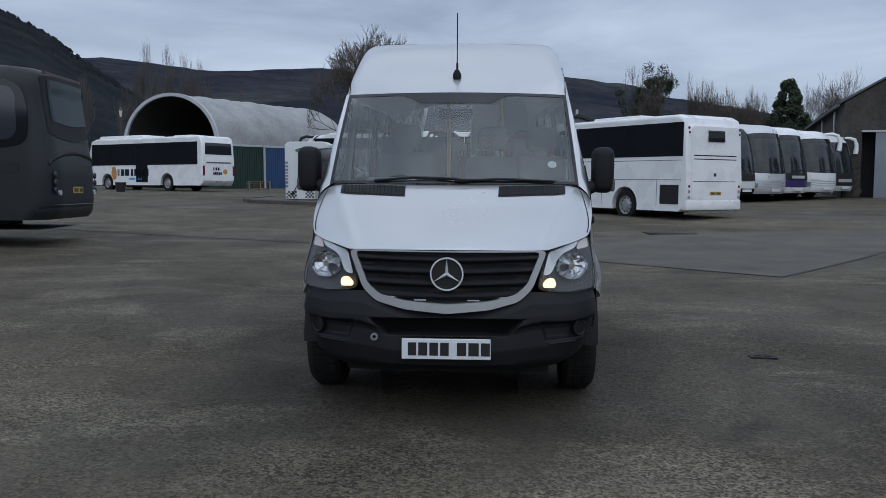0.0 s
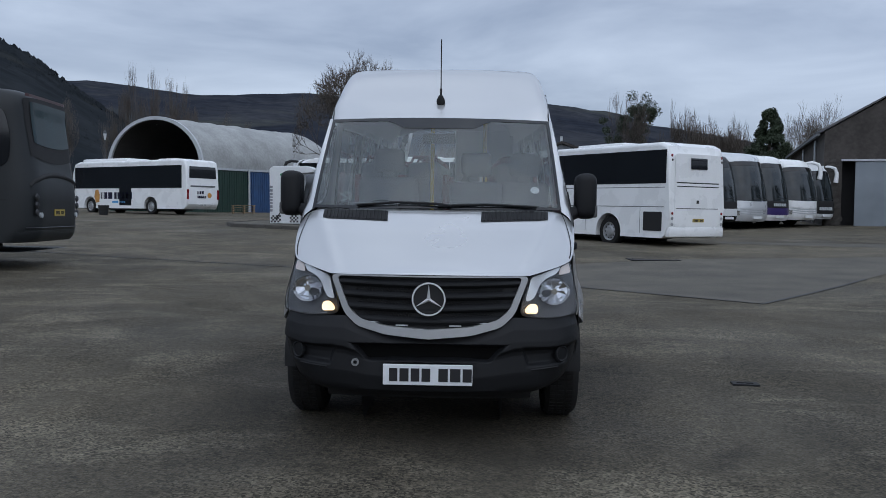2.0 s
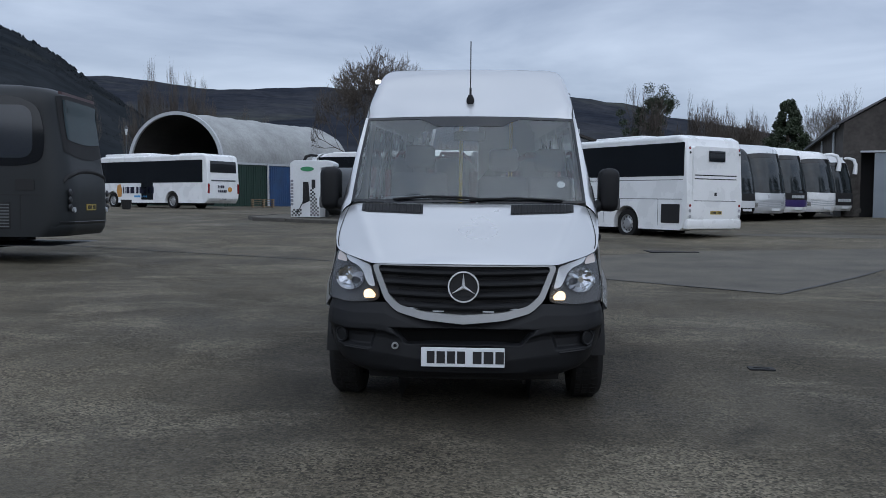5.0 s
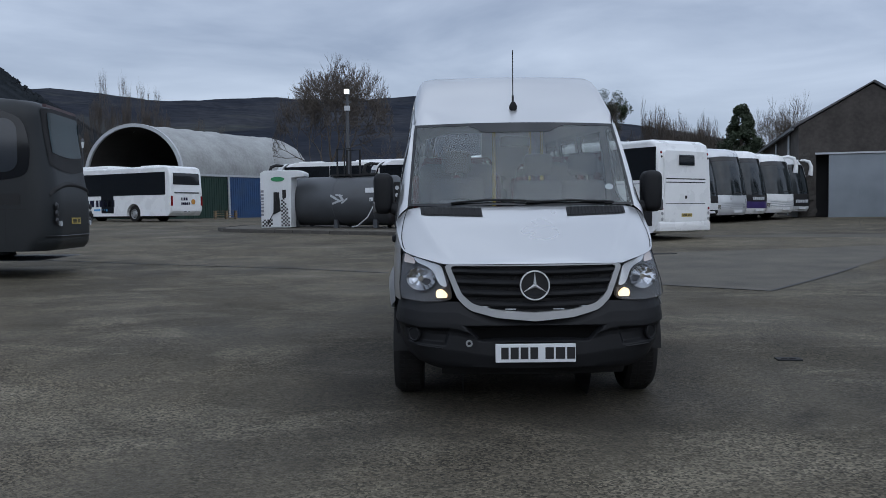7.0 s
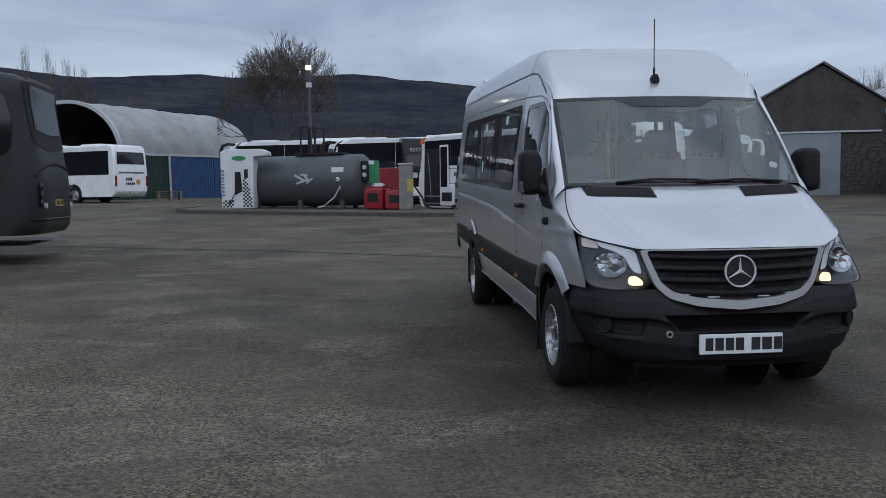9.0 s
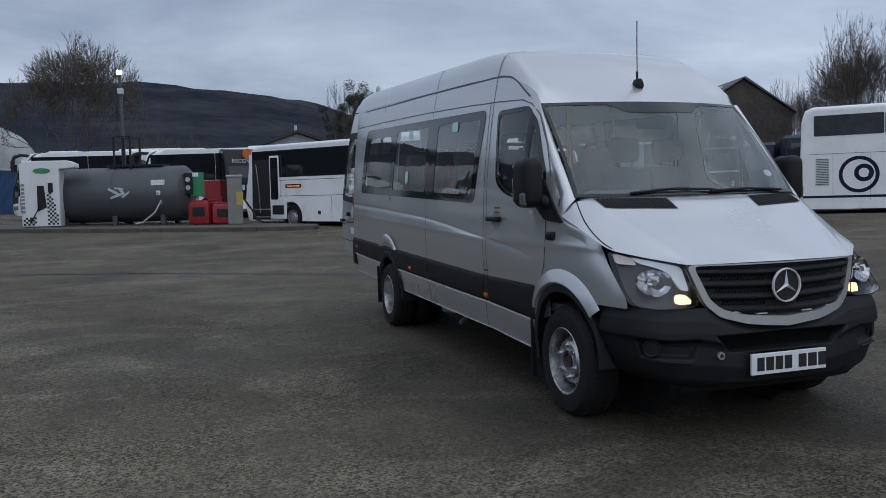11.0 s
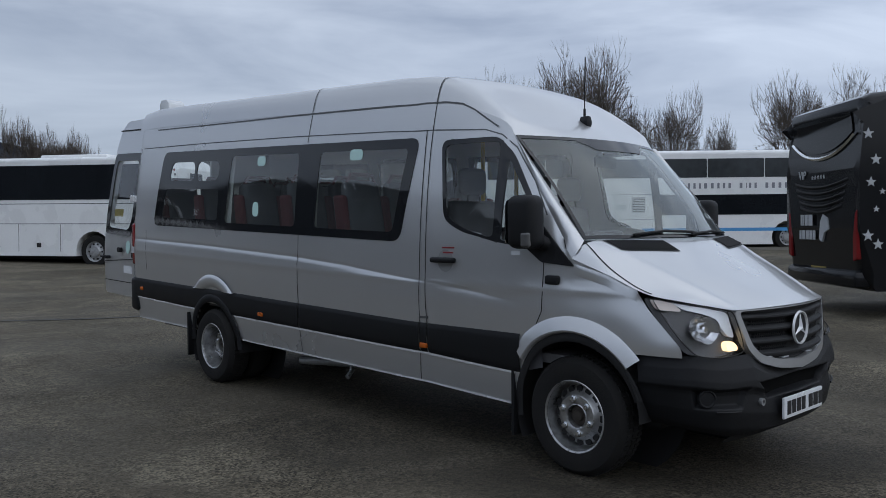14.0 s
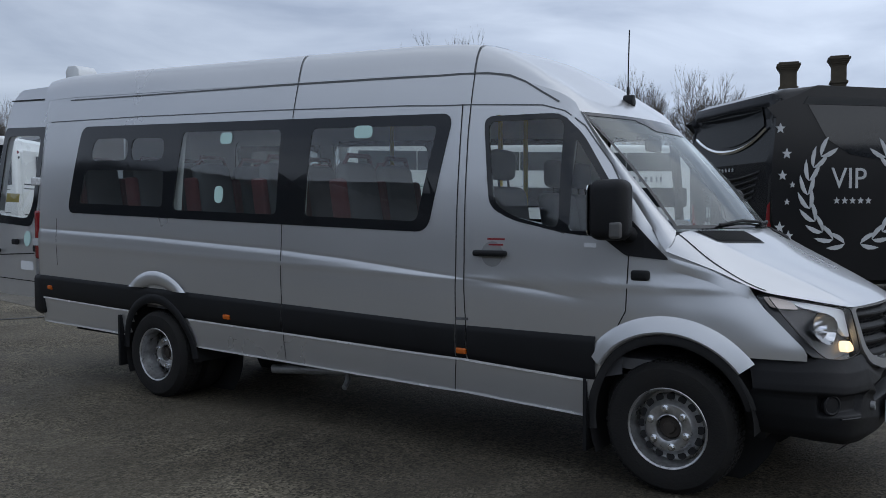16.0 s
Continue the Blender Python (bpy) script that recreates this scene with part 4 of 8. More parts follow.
# white coach, nearside towards the yard, passenger door open at its front
def white_open_coach():
    L, H, W = 11.9, 3.34, 2.5
    t, yr, yf = coach("coach", pose(7.34, 21.66, 0.26, 0.5, 0, 33.8) @ Matrix.Diagonal((1, 0.97, 1, 1)), "white coach parked with its front passenger door open", L, H, M_WHITE, [2.75, 9.15], "parked coaches", W)
    part("window_band", box(-W / 2 - 0.006, -W / 2 + 0.01, 0.16, 10.1, 2.06, 3.10), M_FRIT, t)
    side_panes(t, W, -1, 2.07, 3.09, [(0.18, 2.6), (2.62, 5.1), (5.12, 7.6), (7.62, 10.05)], r=0.02)
    side_panes(t, W, 1, 2.02, 2.98, [(1.2, 5.1), (5.12, 7.6), (7.62, 10.6)], r=0.03)
    part("roof_unit", box(-0.75, 0.75, 2.6, 5.0, H - 0.03, H + 0.12, 0.05), M_WHITE, t, smooth=True)
    part("roof_unit", box(-0.55, 0.55, 6.6, 7.6, H - 0.03, H + 0.06, 0.03), M_WHITE, t)
    seams(t, W, -1, [(0.2, 10.2, 1.325, 1.345), (3.9, 3.915, 0.5, 1.32), (5.4, 5.415, 0.5, 1.32), (6.9, 6.915, 0.5, 1.32), (1.25, 1.265, 0.5, 1.32), (0.2, 11, 1.93, 1.95)])
    part("air_intake", slab(rounded(0.30, 1.10, 0.58, 1.18, 0.03), "x", -W / 2 - 0.012, -W / 2 + 0.02), M_BLACK, t, "black mesh engine intake")
    for y in (4.6, 6.1, 7.5):
        part("locker_catch", box(-W / 2 - 0.01, -W / 2 + 0.01, y, y + 0.16, 0.62, 0.76, 0.01), M_BLACK, t)
    # the open doorway: a black slab for the stairwell's shade, behind a swung-out door leaf
    part("doorway", slab([(10.25, 0.42), (11.55, 0.42), (11.45, 2.95), (10.25, 2.95)], "x", -W / 2 - 0.008, -W / 2 + 0.05), M_BLACK, t)
    part("door_header", box(-W / 2 - 0.012, -W / 2 + 0.01, 10.1, 11.42, 2.78, 3.10), M_FRIT, t)
    for k in range(2):
        part("step", box(-W / 2 - 0.012, -W / 2 + 0.1, 10.35, 11.4, 0.5 + 0.3 * k, 0.55 + 0.3 * k), M_STEEL, t)
    part("handrail", tube([(-W / 2 - 0.015, 11.0, 0.7), (-W / 2 - 0.02, 11.05, 1.6), (-W / 2 - 0.015, 11.2, 2.6)], 0.014), M_STEEL, t)
    leaf = part("door_leaf", slab([(9.35, 0.45), (10.28, 0.45), (10.28, 2.9), (9.75, 2.9), (9.72, 1.3), (9.35, 1.2)], "x", -W / 2 - 0.10, -W / 2 - 0.05, 0.012), M_WHITE, t)
    part("door_glass", slab(rounded(9.78, 10.22, 1.2, 2.82, 0.06), "x", -W / 2 - 0.108, -W / 2 - 0.045), M_COACH_GLASS, leaf)
    part("door_glass", slab(rounded(9.48, 10.15, 0.62, 0.98, 0.03), "x", -W / 2 - 0.108, -W / 2 - 0.045), M_BLACK, leaf)
    part("front_post", slab([(11.5, 0.42), (11.72, 0.42), (11.6, 3.0), (11.42, 3.0)], "x", -W / 2 - 0.02, -W / 2 + 0.02), M_WHITE, t)
    sd = part("side_display", box(-W / 2 - 0.014, -W / 2, 8.55, 9.45, 1.64, 1.78), M_BLACK, t, "black side display with lit amber marks")
    glow = mat("amber_display", (0.5, 0.15, 0.04), 0.4, var=0, emit=((1.0, 0.30, 0.10), 0.5))
    for k, (a, b) in enumerate(((8.62, 8.86), (8.90, 9.0), (9.04, 9.36))):
        part("display_bar", box(-W / 2 - 0.018, -W / 2, a, b, 1.68, 1.73), glow, sd)
    # rear
    end_pane(t, W, yr, 2.52, 2.86, -1, 0.88, 0.88, name="rear_window", lift=0.085)
    for z, h in ((2.07, 0.035), (1.96, 0.03), (1.28, 0.02)):
        part("trim_strip", box(-0.95, 0.95, -0.014, 0.04, z, z + h), M_BLACK, t)
    part("engine_door", slab(rounded(-1.02, 1.02, 0.72, 2.98, 0.1), "y", -0.012, 0.09), M_WHITE, t)
    plate(t, 0.05, 0.92, yr, -1)
    part("badge", box(-0.05, 0.05, -0.02, 0, 1.45, 1.55), M_BLACK, t)
    rear_lamps(t, W, yr, (0.62, 0.80, 0.98), 1.12, 0.055, M_STEEL)
    rear_lamps(t, W, yr, (1.14, 2.92), 1.12, 0.045)
    rear_lamps(t, W, yr, (2.78, 0.50), 1.12, 0.04, M_BLACK)
    end_pane(t, W, yf, 1.3, 2.95, 1, 0.12, 0.2)
    part("bumper", box(-W / 2 + 0.02, W / 2 - 0.02, -0.03, 0.2, 0.40, 0.72, 0.05), M_WHITE, t, smooth=True)


white_open_coach()


# tall white tri-axle coach with dark glazing in two rows
def tall_white_coach():
    L, H, W = 13.9, 3.75, 2.55
    x0, y0, az = 17.75, 19.75, 136
    c = Vector((x0, y0, 0)) + Vector((-math.cos(radians(az)), math.sin(radians(az)), 0)) * (W / 2)
    t, yr, yf = coach("coach", pose(c.x, c.y, 0.44, 0, 0, -az), "tall white tri-axle coach with dark upper windows and a blue stripe", L, H, M_WHITE, [3.95, 5.35, 11.6], "parked coaches", W, floor=0.24, bev=0.14)
    s = 1
    side_panes(t, W, s, 2.74, 3.44, material=M_SMOKED, spans=[(0.45, 2.6), (2.63, 4.5), (4.53, 6.5), (6.53, 8.6), (8.63, 10.7), (10.73, 12.9)], r=0.04)
    side_panes(t, W, s, 1.35, 2.10, [(6.72, 13.2)], r=0.10)
    part("louvre", box(W / 2 - 0.01, W / 2 + 0.012, 0.5, 0.95, 1.05, 2.0, 0.01), M_WHITE_OLD, t)
    for k in range(16):
        part("slat", box(W / 2 + 0.005, W / 2 + 0.02, 0.53, 0.92, 1.08 + 0.057 * k, 1.105 + 0.057 * k), M_GREYLINE, t)
    part("louvre", box(W / 2 - 0.01, W / 2 + 0.012, 5.82, 6.34, 1.45, 2.05, 0.01), M_WHITE_OLD, t)
    for k in range(9):
        part("slat", box(W / 2 + 0.005, W / 2 + 0.02, 5.85, 6.31, 1.49 + 0.062 * k, 1.52 + 0.062 * k), M_GREYLINE, t)
    seams(t, W, s, [(0.3, 7.2, 2.12, 2.135), (1.05, 1.06, 0.5, 2.12), (2.2, 2.212, 0.5, 2.12), (3.3, 3.312, 1.2, 2.12), (5.2, 5.212, 1.2, 2.12), (6.6, 6.612, 0.5, 1.32), (3.0, 7, 1.19, 1.2)])
    part("stripe", box(W / 2 - 0.002, W / 2 + 0.005, 6.2, L - 0.3, 0.74, 0.86), M_CYAN, t, "sky blue stripe")
    part("stripe", box(W / 2 - 0.002, W / 2 + 0.005, 0.1, 3.2, 0.62, 0.70), M_NAVY, t, "navy stripe")
    part("emblem", lathe([(0.62, 0), (0.62, 0.006), (0.5, 0.006), (0.5, 0)], "x", 40, closed=True, centre=(W / 2, 1.85, 1.4)), M_NAVY, t, "navy ring emblem")
    part("emblem", lathe([(0.30, 0), (0.30, 0.006), (0.16, 0.006), (0.16, 0)], "x", 30, closed=True, centre=(W / 2, 2.0, 1.45)), M_NAVY, t)
    for y in (2.2, 3.9):
        part("locker_catch", lathe([(0.075, 0), (0.07, 0.012)], "x", 16, centre=(W / 2, y, 1.38)), M_BLACK, t)
    part("roof_lamp", box(W / 2 - 0.02, W / 2 + 0.02, 3.4, 3.65, 3.43, 3.5, 0.01), M_WHITE, t)
    part("filler_flap", slab(rounded(5.25, 5.6, 1.55, 1.75, 0.03), "x", W / 2 - 0.01, W / 2 + 0.006), M_WHITE_OLD, t)
    # operator's name as plain bars
    x = 0.0
    for k, w in enumerate([0.13, 0.17, 0.13, 0.13, 0.11, 0.18, 0.16, 0.13, 0.13, 0.14, 0, 0.16, 0.03, 0.13, 0.13, 0, 0.16, 0.17, 0.16, 0.16, 0.14, 0.11, 0.11]):
        if w:
            part("lettering", box(x, x + max(0.03, w * 0.62), -0.004, 0.004, 0, 0.2), M_GREYINK, t, "plain grey bar", m=on_side(s, W, 7.45, 2.33))
        x += (w or 0.12) + 0.075
    end_pane(t, W, yr, 2.5, 3.4, -1, 0.2, 0.3, name="rear_window")
    rear_lamps(t, W, yr, (1.0, 1.16, 1.32), 1.14, 0.07)
    part("corner_lamp", box(W / 2 - 0.05, W / 2 + 0.006, 0.0, 0.10, 0.95, 1.3, 0.01), M_REDLAMP, t)


tall_white_coach()


# black executive coach, rear and offside towards the van
def star_outline(r, inner=0.42):
    return [((r if k % 2 == 0 else r * inner) * math.sin(math.pi * k / 5), (r if k % 2 == 0 else r * inner) * math.cos(math.pi * k / 5)) for k in range(10)]


def black_star_coach():
    L, H, W = 13.0, 3.36, 2.5
    az = 133.0
    ux, uy = math.sin(radians(az)), math.cos(radians(az))
    near = Vector((8.04, 2.6, 0))
    c = near + Vector((0.684, 0.728, 0)) * (W / 2)
    rear = [(0.25, 0.42), (0.10, 0.55), (0.04, 1.3), (0.03, 2.2), (0.06, 2.5), (0.09, 2.85), (0.09, 3.02), (0.06, 3.14), (0.09, 3.23), (0.28, 3.31), (0.8, H)]
    t, yr, yf = coach("coach", pose(c.x, c.y, 0.08, 0, 0, -az), "black executive coach with silver stars and a laurel wreath", L, H, M_BLACKCOACH, [3.0, 4.35, 10.6], "dark coaches", W, rear=rear, bev=0.16)
    s = 1
    part("side_glass", slab([(0.62, 3.06), (L - 1, 3.06), (L - 1, 2.15), (2.2, 2.18), (1.35, 2.32), (0.95, 2.55)], "x", W / 2 - 0.01, W / 2 + 0.008), M_COACH_GLASS, t)
    part("roof_rail", slab([(0.55, 3.07), (L - 1, 3.07), (L - 1, 3.18), (0.62, 3.18)], "x", W / 2 - 0.01, W / 2 + 0.012), M_COAL, t)
    # rear: deep window under a visor, chrome chevron, grille slats, tall tail lamps
    def deep(u, v):
        low = 2.50 + 0.26 * abs(u) ** 2.2
        z = low + (3.06 - low) * v
        return (u * (0.98 - 0.08 * v), yr(z) - 0.02, z)
    part("rear_window", sheet(deep, steps(-1, 1, 14), steps(0, 1, 8)), M_REAR_GLASS, t, smooth=True)

    def chevron(u, v):
        z = 2.42 + 0.30 * abs(u) ** 2.2 + (0.075 - 0.03 * abs(u)) * (v - 0.5)
        return (u * 1.05, yr(z) - 0.02 - 0.03 * math.sin(math.pi * v), z)
    part("chrome_trim", sheet(chevron, steps(-1, 1, 22), steps(0, 1, 4)), M_CHROME, t, "chrome chevron trim", smooth=True)
    for k in range(5):
        def slat(u, v, k=k):
            z = 1.95 - 0.10 * k + 0.10 * abs(u) ** 2.0 + 0.055 * (v - 0.5)
            return (u * (0.92 - 0.05 * k), yr(z) - 0.004 - 0.035 * math.sin(math.pi * v) * (1 - u ** 8), z)
        part("slat", sheet(slat, steps(-1, 1, 18), steps(0, 1, 4)), M_BLACK, t, smooth=True)
    for sx in (-1, 1):
        part("tail_lamp", slab([(sx * 1.06, 0.80), (sx * 1.18, 0.84), (sx * 1.19, 1.60), (sx * 1.11, 1.54), (sx * 1.05, 1.15)], "y", 0.03, 0.14, 0.02), M_REDLAMP, t, "tall red tail lamp")
    letters("VIP", 0.20, M_PALE, t, pose(-0.72, 0.008, 2.07, 90, 0, 0))
    five = bmesh.new()
    for k in range(5):
        slab([(u - 0.22 + 0.10 * k, v + 2.12) for u, v in star_outline(0.036)], "y", 0.006, 0.018, bm=five)
    part("star_row", five, M_PALE, t)
    bars(t, pose(-0.62, -0.0, 1.34, 0, 0, 0), [0.07, 0.03, 0.10, 0.14], 0.18, 0.03, M_PALE)
    bars(t, pose(-0.66, -0.0, 1.11, 0, 0, 0), [0.07, 0.11, 0.10, 0.10, 0.08], 0.15, 0.03, M_PALE)
    part("emblem", slab([(0.0, 1.12), (0.1, 1.08), (0.18, 1.23), (0.32, 1.28), (0.28, 1.46), (0.12, 1.52), (0.03, 1.40)], "y", 0.02, 0.07), M_PALE, t, "pale grey emblem as a plain shape")
    plate(t, -0.15, 0.62, yr, -1)
    part("bumper", box(-W / 2 + 0.06, W / 2 - 0.06, 0.0, 0.35, 0.4, 0.66, 0.07), M_BLACKCOACH, t, smooth=True)
    # silver stars down the rear corner and a laurel wreath round the lettering
    for y, z, r in ((0.155, 2.69, 0.085), (0.27, 2.31, 0.085), (0.20, 1.98, 0.08), (0.37, 1.84, 0.05), (0.28, 1.58, 0.05), (0.16, 1.19, 0.09), (0.31, 1.06, 0.085)):
        part("star", slab([(y + u, z + v) for u, v in star_outline(r)], "x", W / 2, W / 2 + 0.014), M_PALE, t, "silver star")
    leaf = [(0, 0), (0.055, 0.06), (0.075, 0.15), (0.06, 0.25), (0.02, 0.33), (0.004, 0.2)]
    for sy in (-1, 1):
        for k in range(9):
            a = radians(-80 + 15.5 * k)
            cy, cz = 1.43 + sy * 0.80 * math.cos(a), 1.72 + 0.80 * math.sin(a)
            ang = math.atan2(math.cos(a), -sy * math.sin(a)) - math.pi / 2
            for flip in (-1, 1):
                da = ang - flip * 0.30
                q = [(cy + (flip * u * math.cos(da) - v * math.sin(da)), cz + (flip * u * math.sin(da) + v * math.cos(da))) for u, v in leaf]
                part("laurel_leaf", slab(q, "x", W / 2 + 0.002, W / 2 + 0.013), M_PALE, t)
    letters("VIP", 0.46, M_PALE, t, on_side(s, W, 1.04, 1.70) @ pose(0, 0, 0, 90, 0, 0))
    row = bmesh.new()
    for k in range(5):
        slab([(1.14 + 0.14 * k + u, 1.60 + v) for u, v in star_outline(0.055)], "x", W / 2, W / 2 + 0.014, bm=row)
    part("star_row", row, M_PALE, t)
    part("marker_lamp", box(W / 2 - 0.01, W / 2 + 0.012, 2.6, 2.72, 0.62, 0.68), M_PALE, t)


black_star_coach()


# dark grey coach, nearside towards the yard
def dark_coach():
    L, H, W = 12.0, 3.50, 2.5
    rear = [(0.36, 0.40), (0.12, 0.52), (0.0, 0.78), (0.0, 1.3), (0.10, 2.1), (0.20, 2.9), (0.22, 3.25), (0.30, 3.42), (0.85, H)]
    t, yr, yf = coach("coach", pose(-8.29, 12.25, 0.20, 0, 0, 95), "dark grey coach with a curved tinted rear window", L, H, M_COAL, [3.1, 9.2], "dark coaches", W, floor=0.28, rear=[(2.0, 0.30), (2.0, 1.3), (2.0, H - 0.2), (2.15, H - 0.01)], bev=0.28)
    rear_line = sorted((z, y) for y, z in rear)

    def yr(z):
        return flow(rear_line, z)

    def surf(x, z):
        """The rear's y at x and z: rounded corners in plan."""
        r = 0.48
        d = max(0.0, abs(x) - (W / 2 - r))
        return yr(z) + r - math.sqrt(max(0.0, r * r - d * d))

    def tail(p, z):
        r = 0.48
        q = [(-W / 2, 2.02)] + [(-W / 2 + r - r * math.cos(a), r - r * math.sin(a)) for a in steps(0, math.pi / 2, 8)]
        q = q + [(x, 0.0) for x in steps(-0.6, 0.6, 6)] + [(-x, y) for x, y in reversed(q)]
        x, y = q[int(round(p))]
        k = max(0.0, (z - (H - 0.40)) / 0.40)
        inset = 0.38 * (1 - math.sqrt(max(0.0, 1 - k * k)))
        return (x * (1 - inset / (W / 2)), y + (yr(z) + inset * 0.6) * (1 - y / 2.02), z)
    zs = steps(0.46, H - 0.4, 22) + [H - 0.3, H - 0.2, H - 0.12, H - 0.06, H - 0.02, H]
    tl = sheet(tail, list(range(27)), zs)
    top = [v for v in tl.verts if abs(v.co.z - H) < 1e-4]
    tl.faces.new(sorted(top, key=lambda v: math.atan2(v.co.y - 1.3, v.co.x)))
    part("tail", tl, M_COAL, t, smooth=True)
    part("side_glass", slab(soften([(0.90, 1.86), (0.46, 1.95), (0.40, 2.5), (0.52, 3.05), (0.95, 3.24), (L - 1, 3.24), (L - 1, 1.86)], 0.2, 5), "x", -W / 2 - 0.010, -W / 2 + 0.01), M_FRIT, t)
    part("side_pane", slab(rounded(0.64, 4.2, 2.02, 3.06, 0.24), "x", -W / 2 - 0.016, -W / 2 + 0.01), M_SIDE_GLASS, t)
    part("louvre", box(-W / 2 - 0.012, -W / 2 + 0.01, 1.10, 2.45, 0.62, 1.15, 0.01), M_BLACK, t)
    for k in range(8):
        part("slat", box(-W / 2 - 0.02, -W / 2, 1.12, 2.42, 0.65 + 0.062 * k, 0.675 + 0.062 * k), M_GREYLINE, t)
    seams(t, W, -1, [(0.50, 9, 1.28, 1.30), (0.90, 0.912, 0.6, 1.28)], M_BLACK)
    part("side_grille", slab(rounded(0.62, 1.0, 1.38, 1.6, 0.04), "x", -W / 2 - 0.012, -W / 2 + 0.01), M_BLACK, t)

    def rw(u, v):
        x = u * (1.02 - 0.05 * (1 - v))
        z = 2.16 + 1.16 * v - 0.12 * (1 - v) * (1 - u * u) - 0.05 * u ** 4 * v
        return (x, surf(x, z) - 0.012, z)
    part("window_border", sheet(rw, steps(-1, 1, 22), steps(0, 1, 10)), M_BLACK, t, smooth=True)

    def rg(u, v):
        x, y, z = rw(u * 0.86, 0.25 + 0.68 * v)
        return (x, y - 0.010, z)
    part("rear_window", sheet(rg, steps(-1, 1, 22), steps(0, 1, 10)), M_TEAL_GLASS, t, "large curved tinted rear window", smooth=True)

    def lip(u, v):
        x = -1.08 + 2.16 * u
        z = 1.50 + 0.26 * (1 - (2 * u - 1) ** 2) ** 0.5 + 0.10 * v
        return (x, surf(x, z) - 0.006 - 0.03 * math.sin(v * math.pi), z)
    part("engine_lid_lip", sheet(lip, steps(0, 1, 30), steps(0, 1, 4)), M_BLACK, t, smooth=True)
    part("high_lamp", sheet(lambda u, v: (u * 0.95, surf(u * 0.95, 3.34) - 0.02, 3.32 + 0.06 * v), steps(-1, 1, 16), [0, 1]), mat("dark_red_lens", (0.05, 0.012, 0.012), 0.3, var=0.1), t)
    for sx in (-1, 1):
        for k in range(3):
            part("rear_lamp", lathe([(0.075, -0.03), (0.055, -0.055), (0.02, -0.06)], "y", 16, centre=(sx * 1.0, surf(1.0, 1.0) + 0.0, 1.05 + 0.15 * k)), M_LAMPBODY, t, "dark smoked lamp")
        part("round_reflector", lathe([(0.055, -0.02), (0.05, 0.05)], "y", 14, centre=(sx * 0.87, 0, 1.0)), M_PALE, t)
    part("bumper_ledge", tube([(x, surf(x, 0.75) - 0.01, 0.75) for x in steps(-1.15, 1.15, 16)], 0.014, 6), M_LAMPBODY, t)
    plate(t, 0.0, 1.05, yr, -1, 0.5, 0.13)
    part("bumper", sheet(lambda u, v: (u * 1.22, surf(u * 1.22, 0.62) - 0.03 - 0.02 * math.sin(v * math.pi) + 0.10 * (1 - v) ** 2, 0.47 + 0.28 * v), steps(-1, 1, 24), steps(0, 1, 6)), M_COAL, t, smooth=True)


dark_coach()


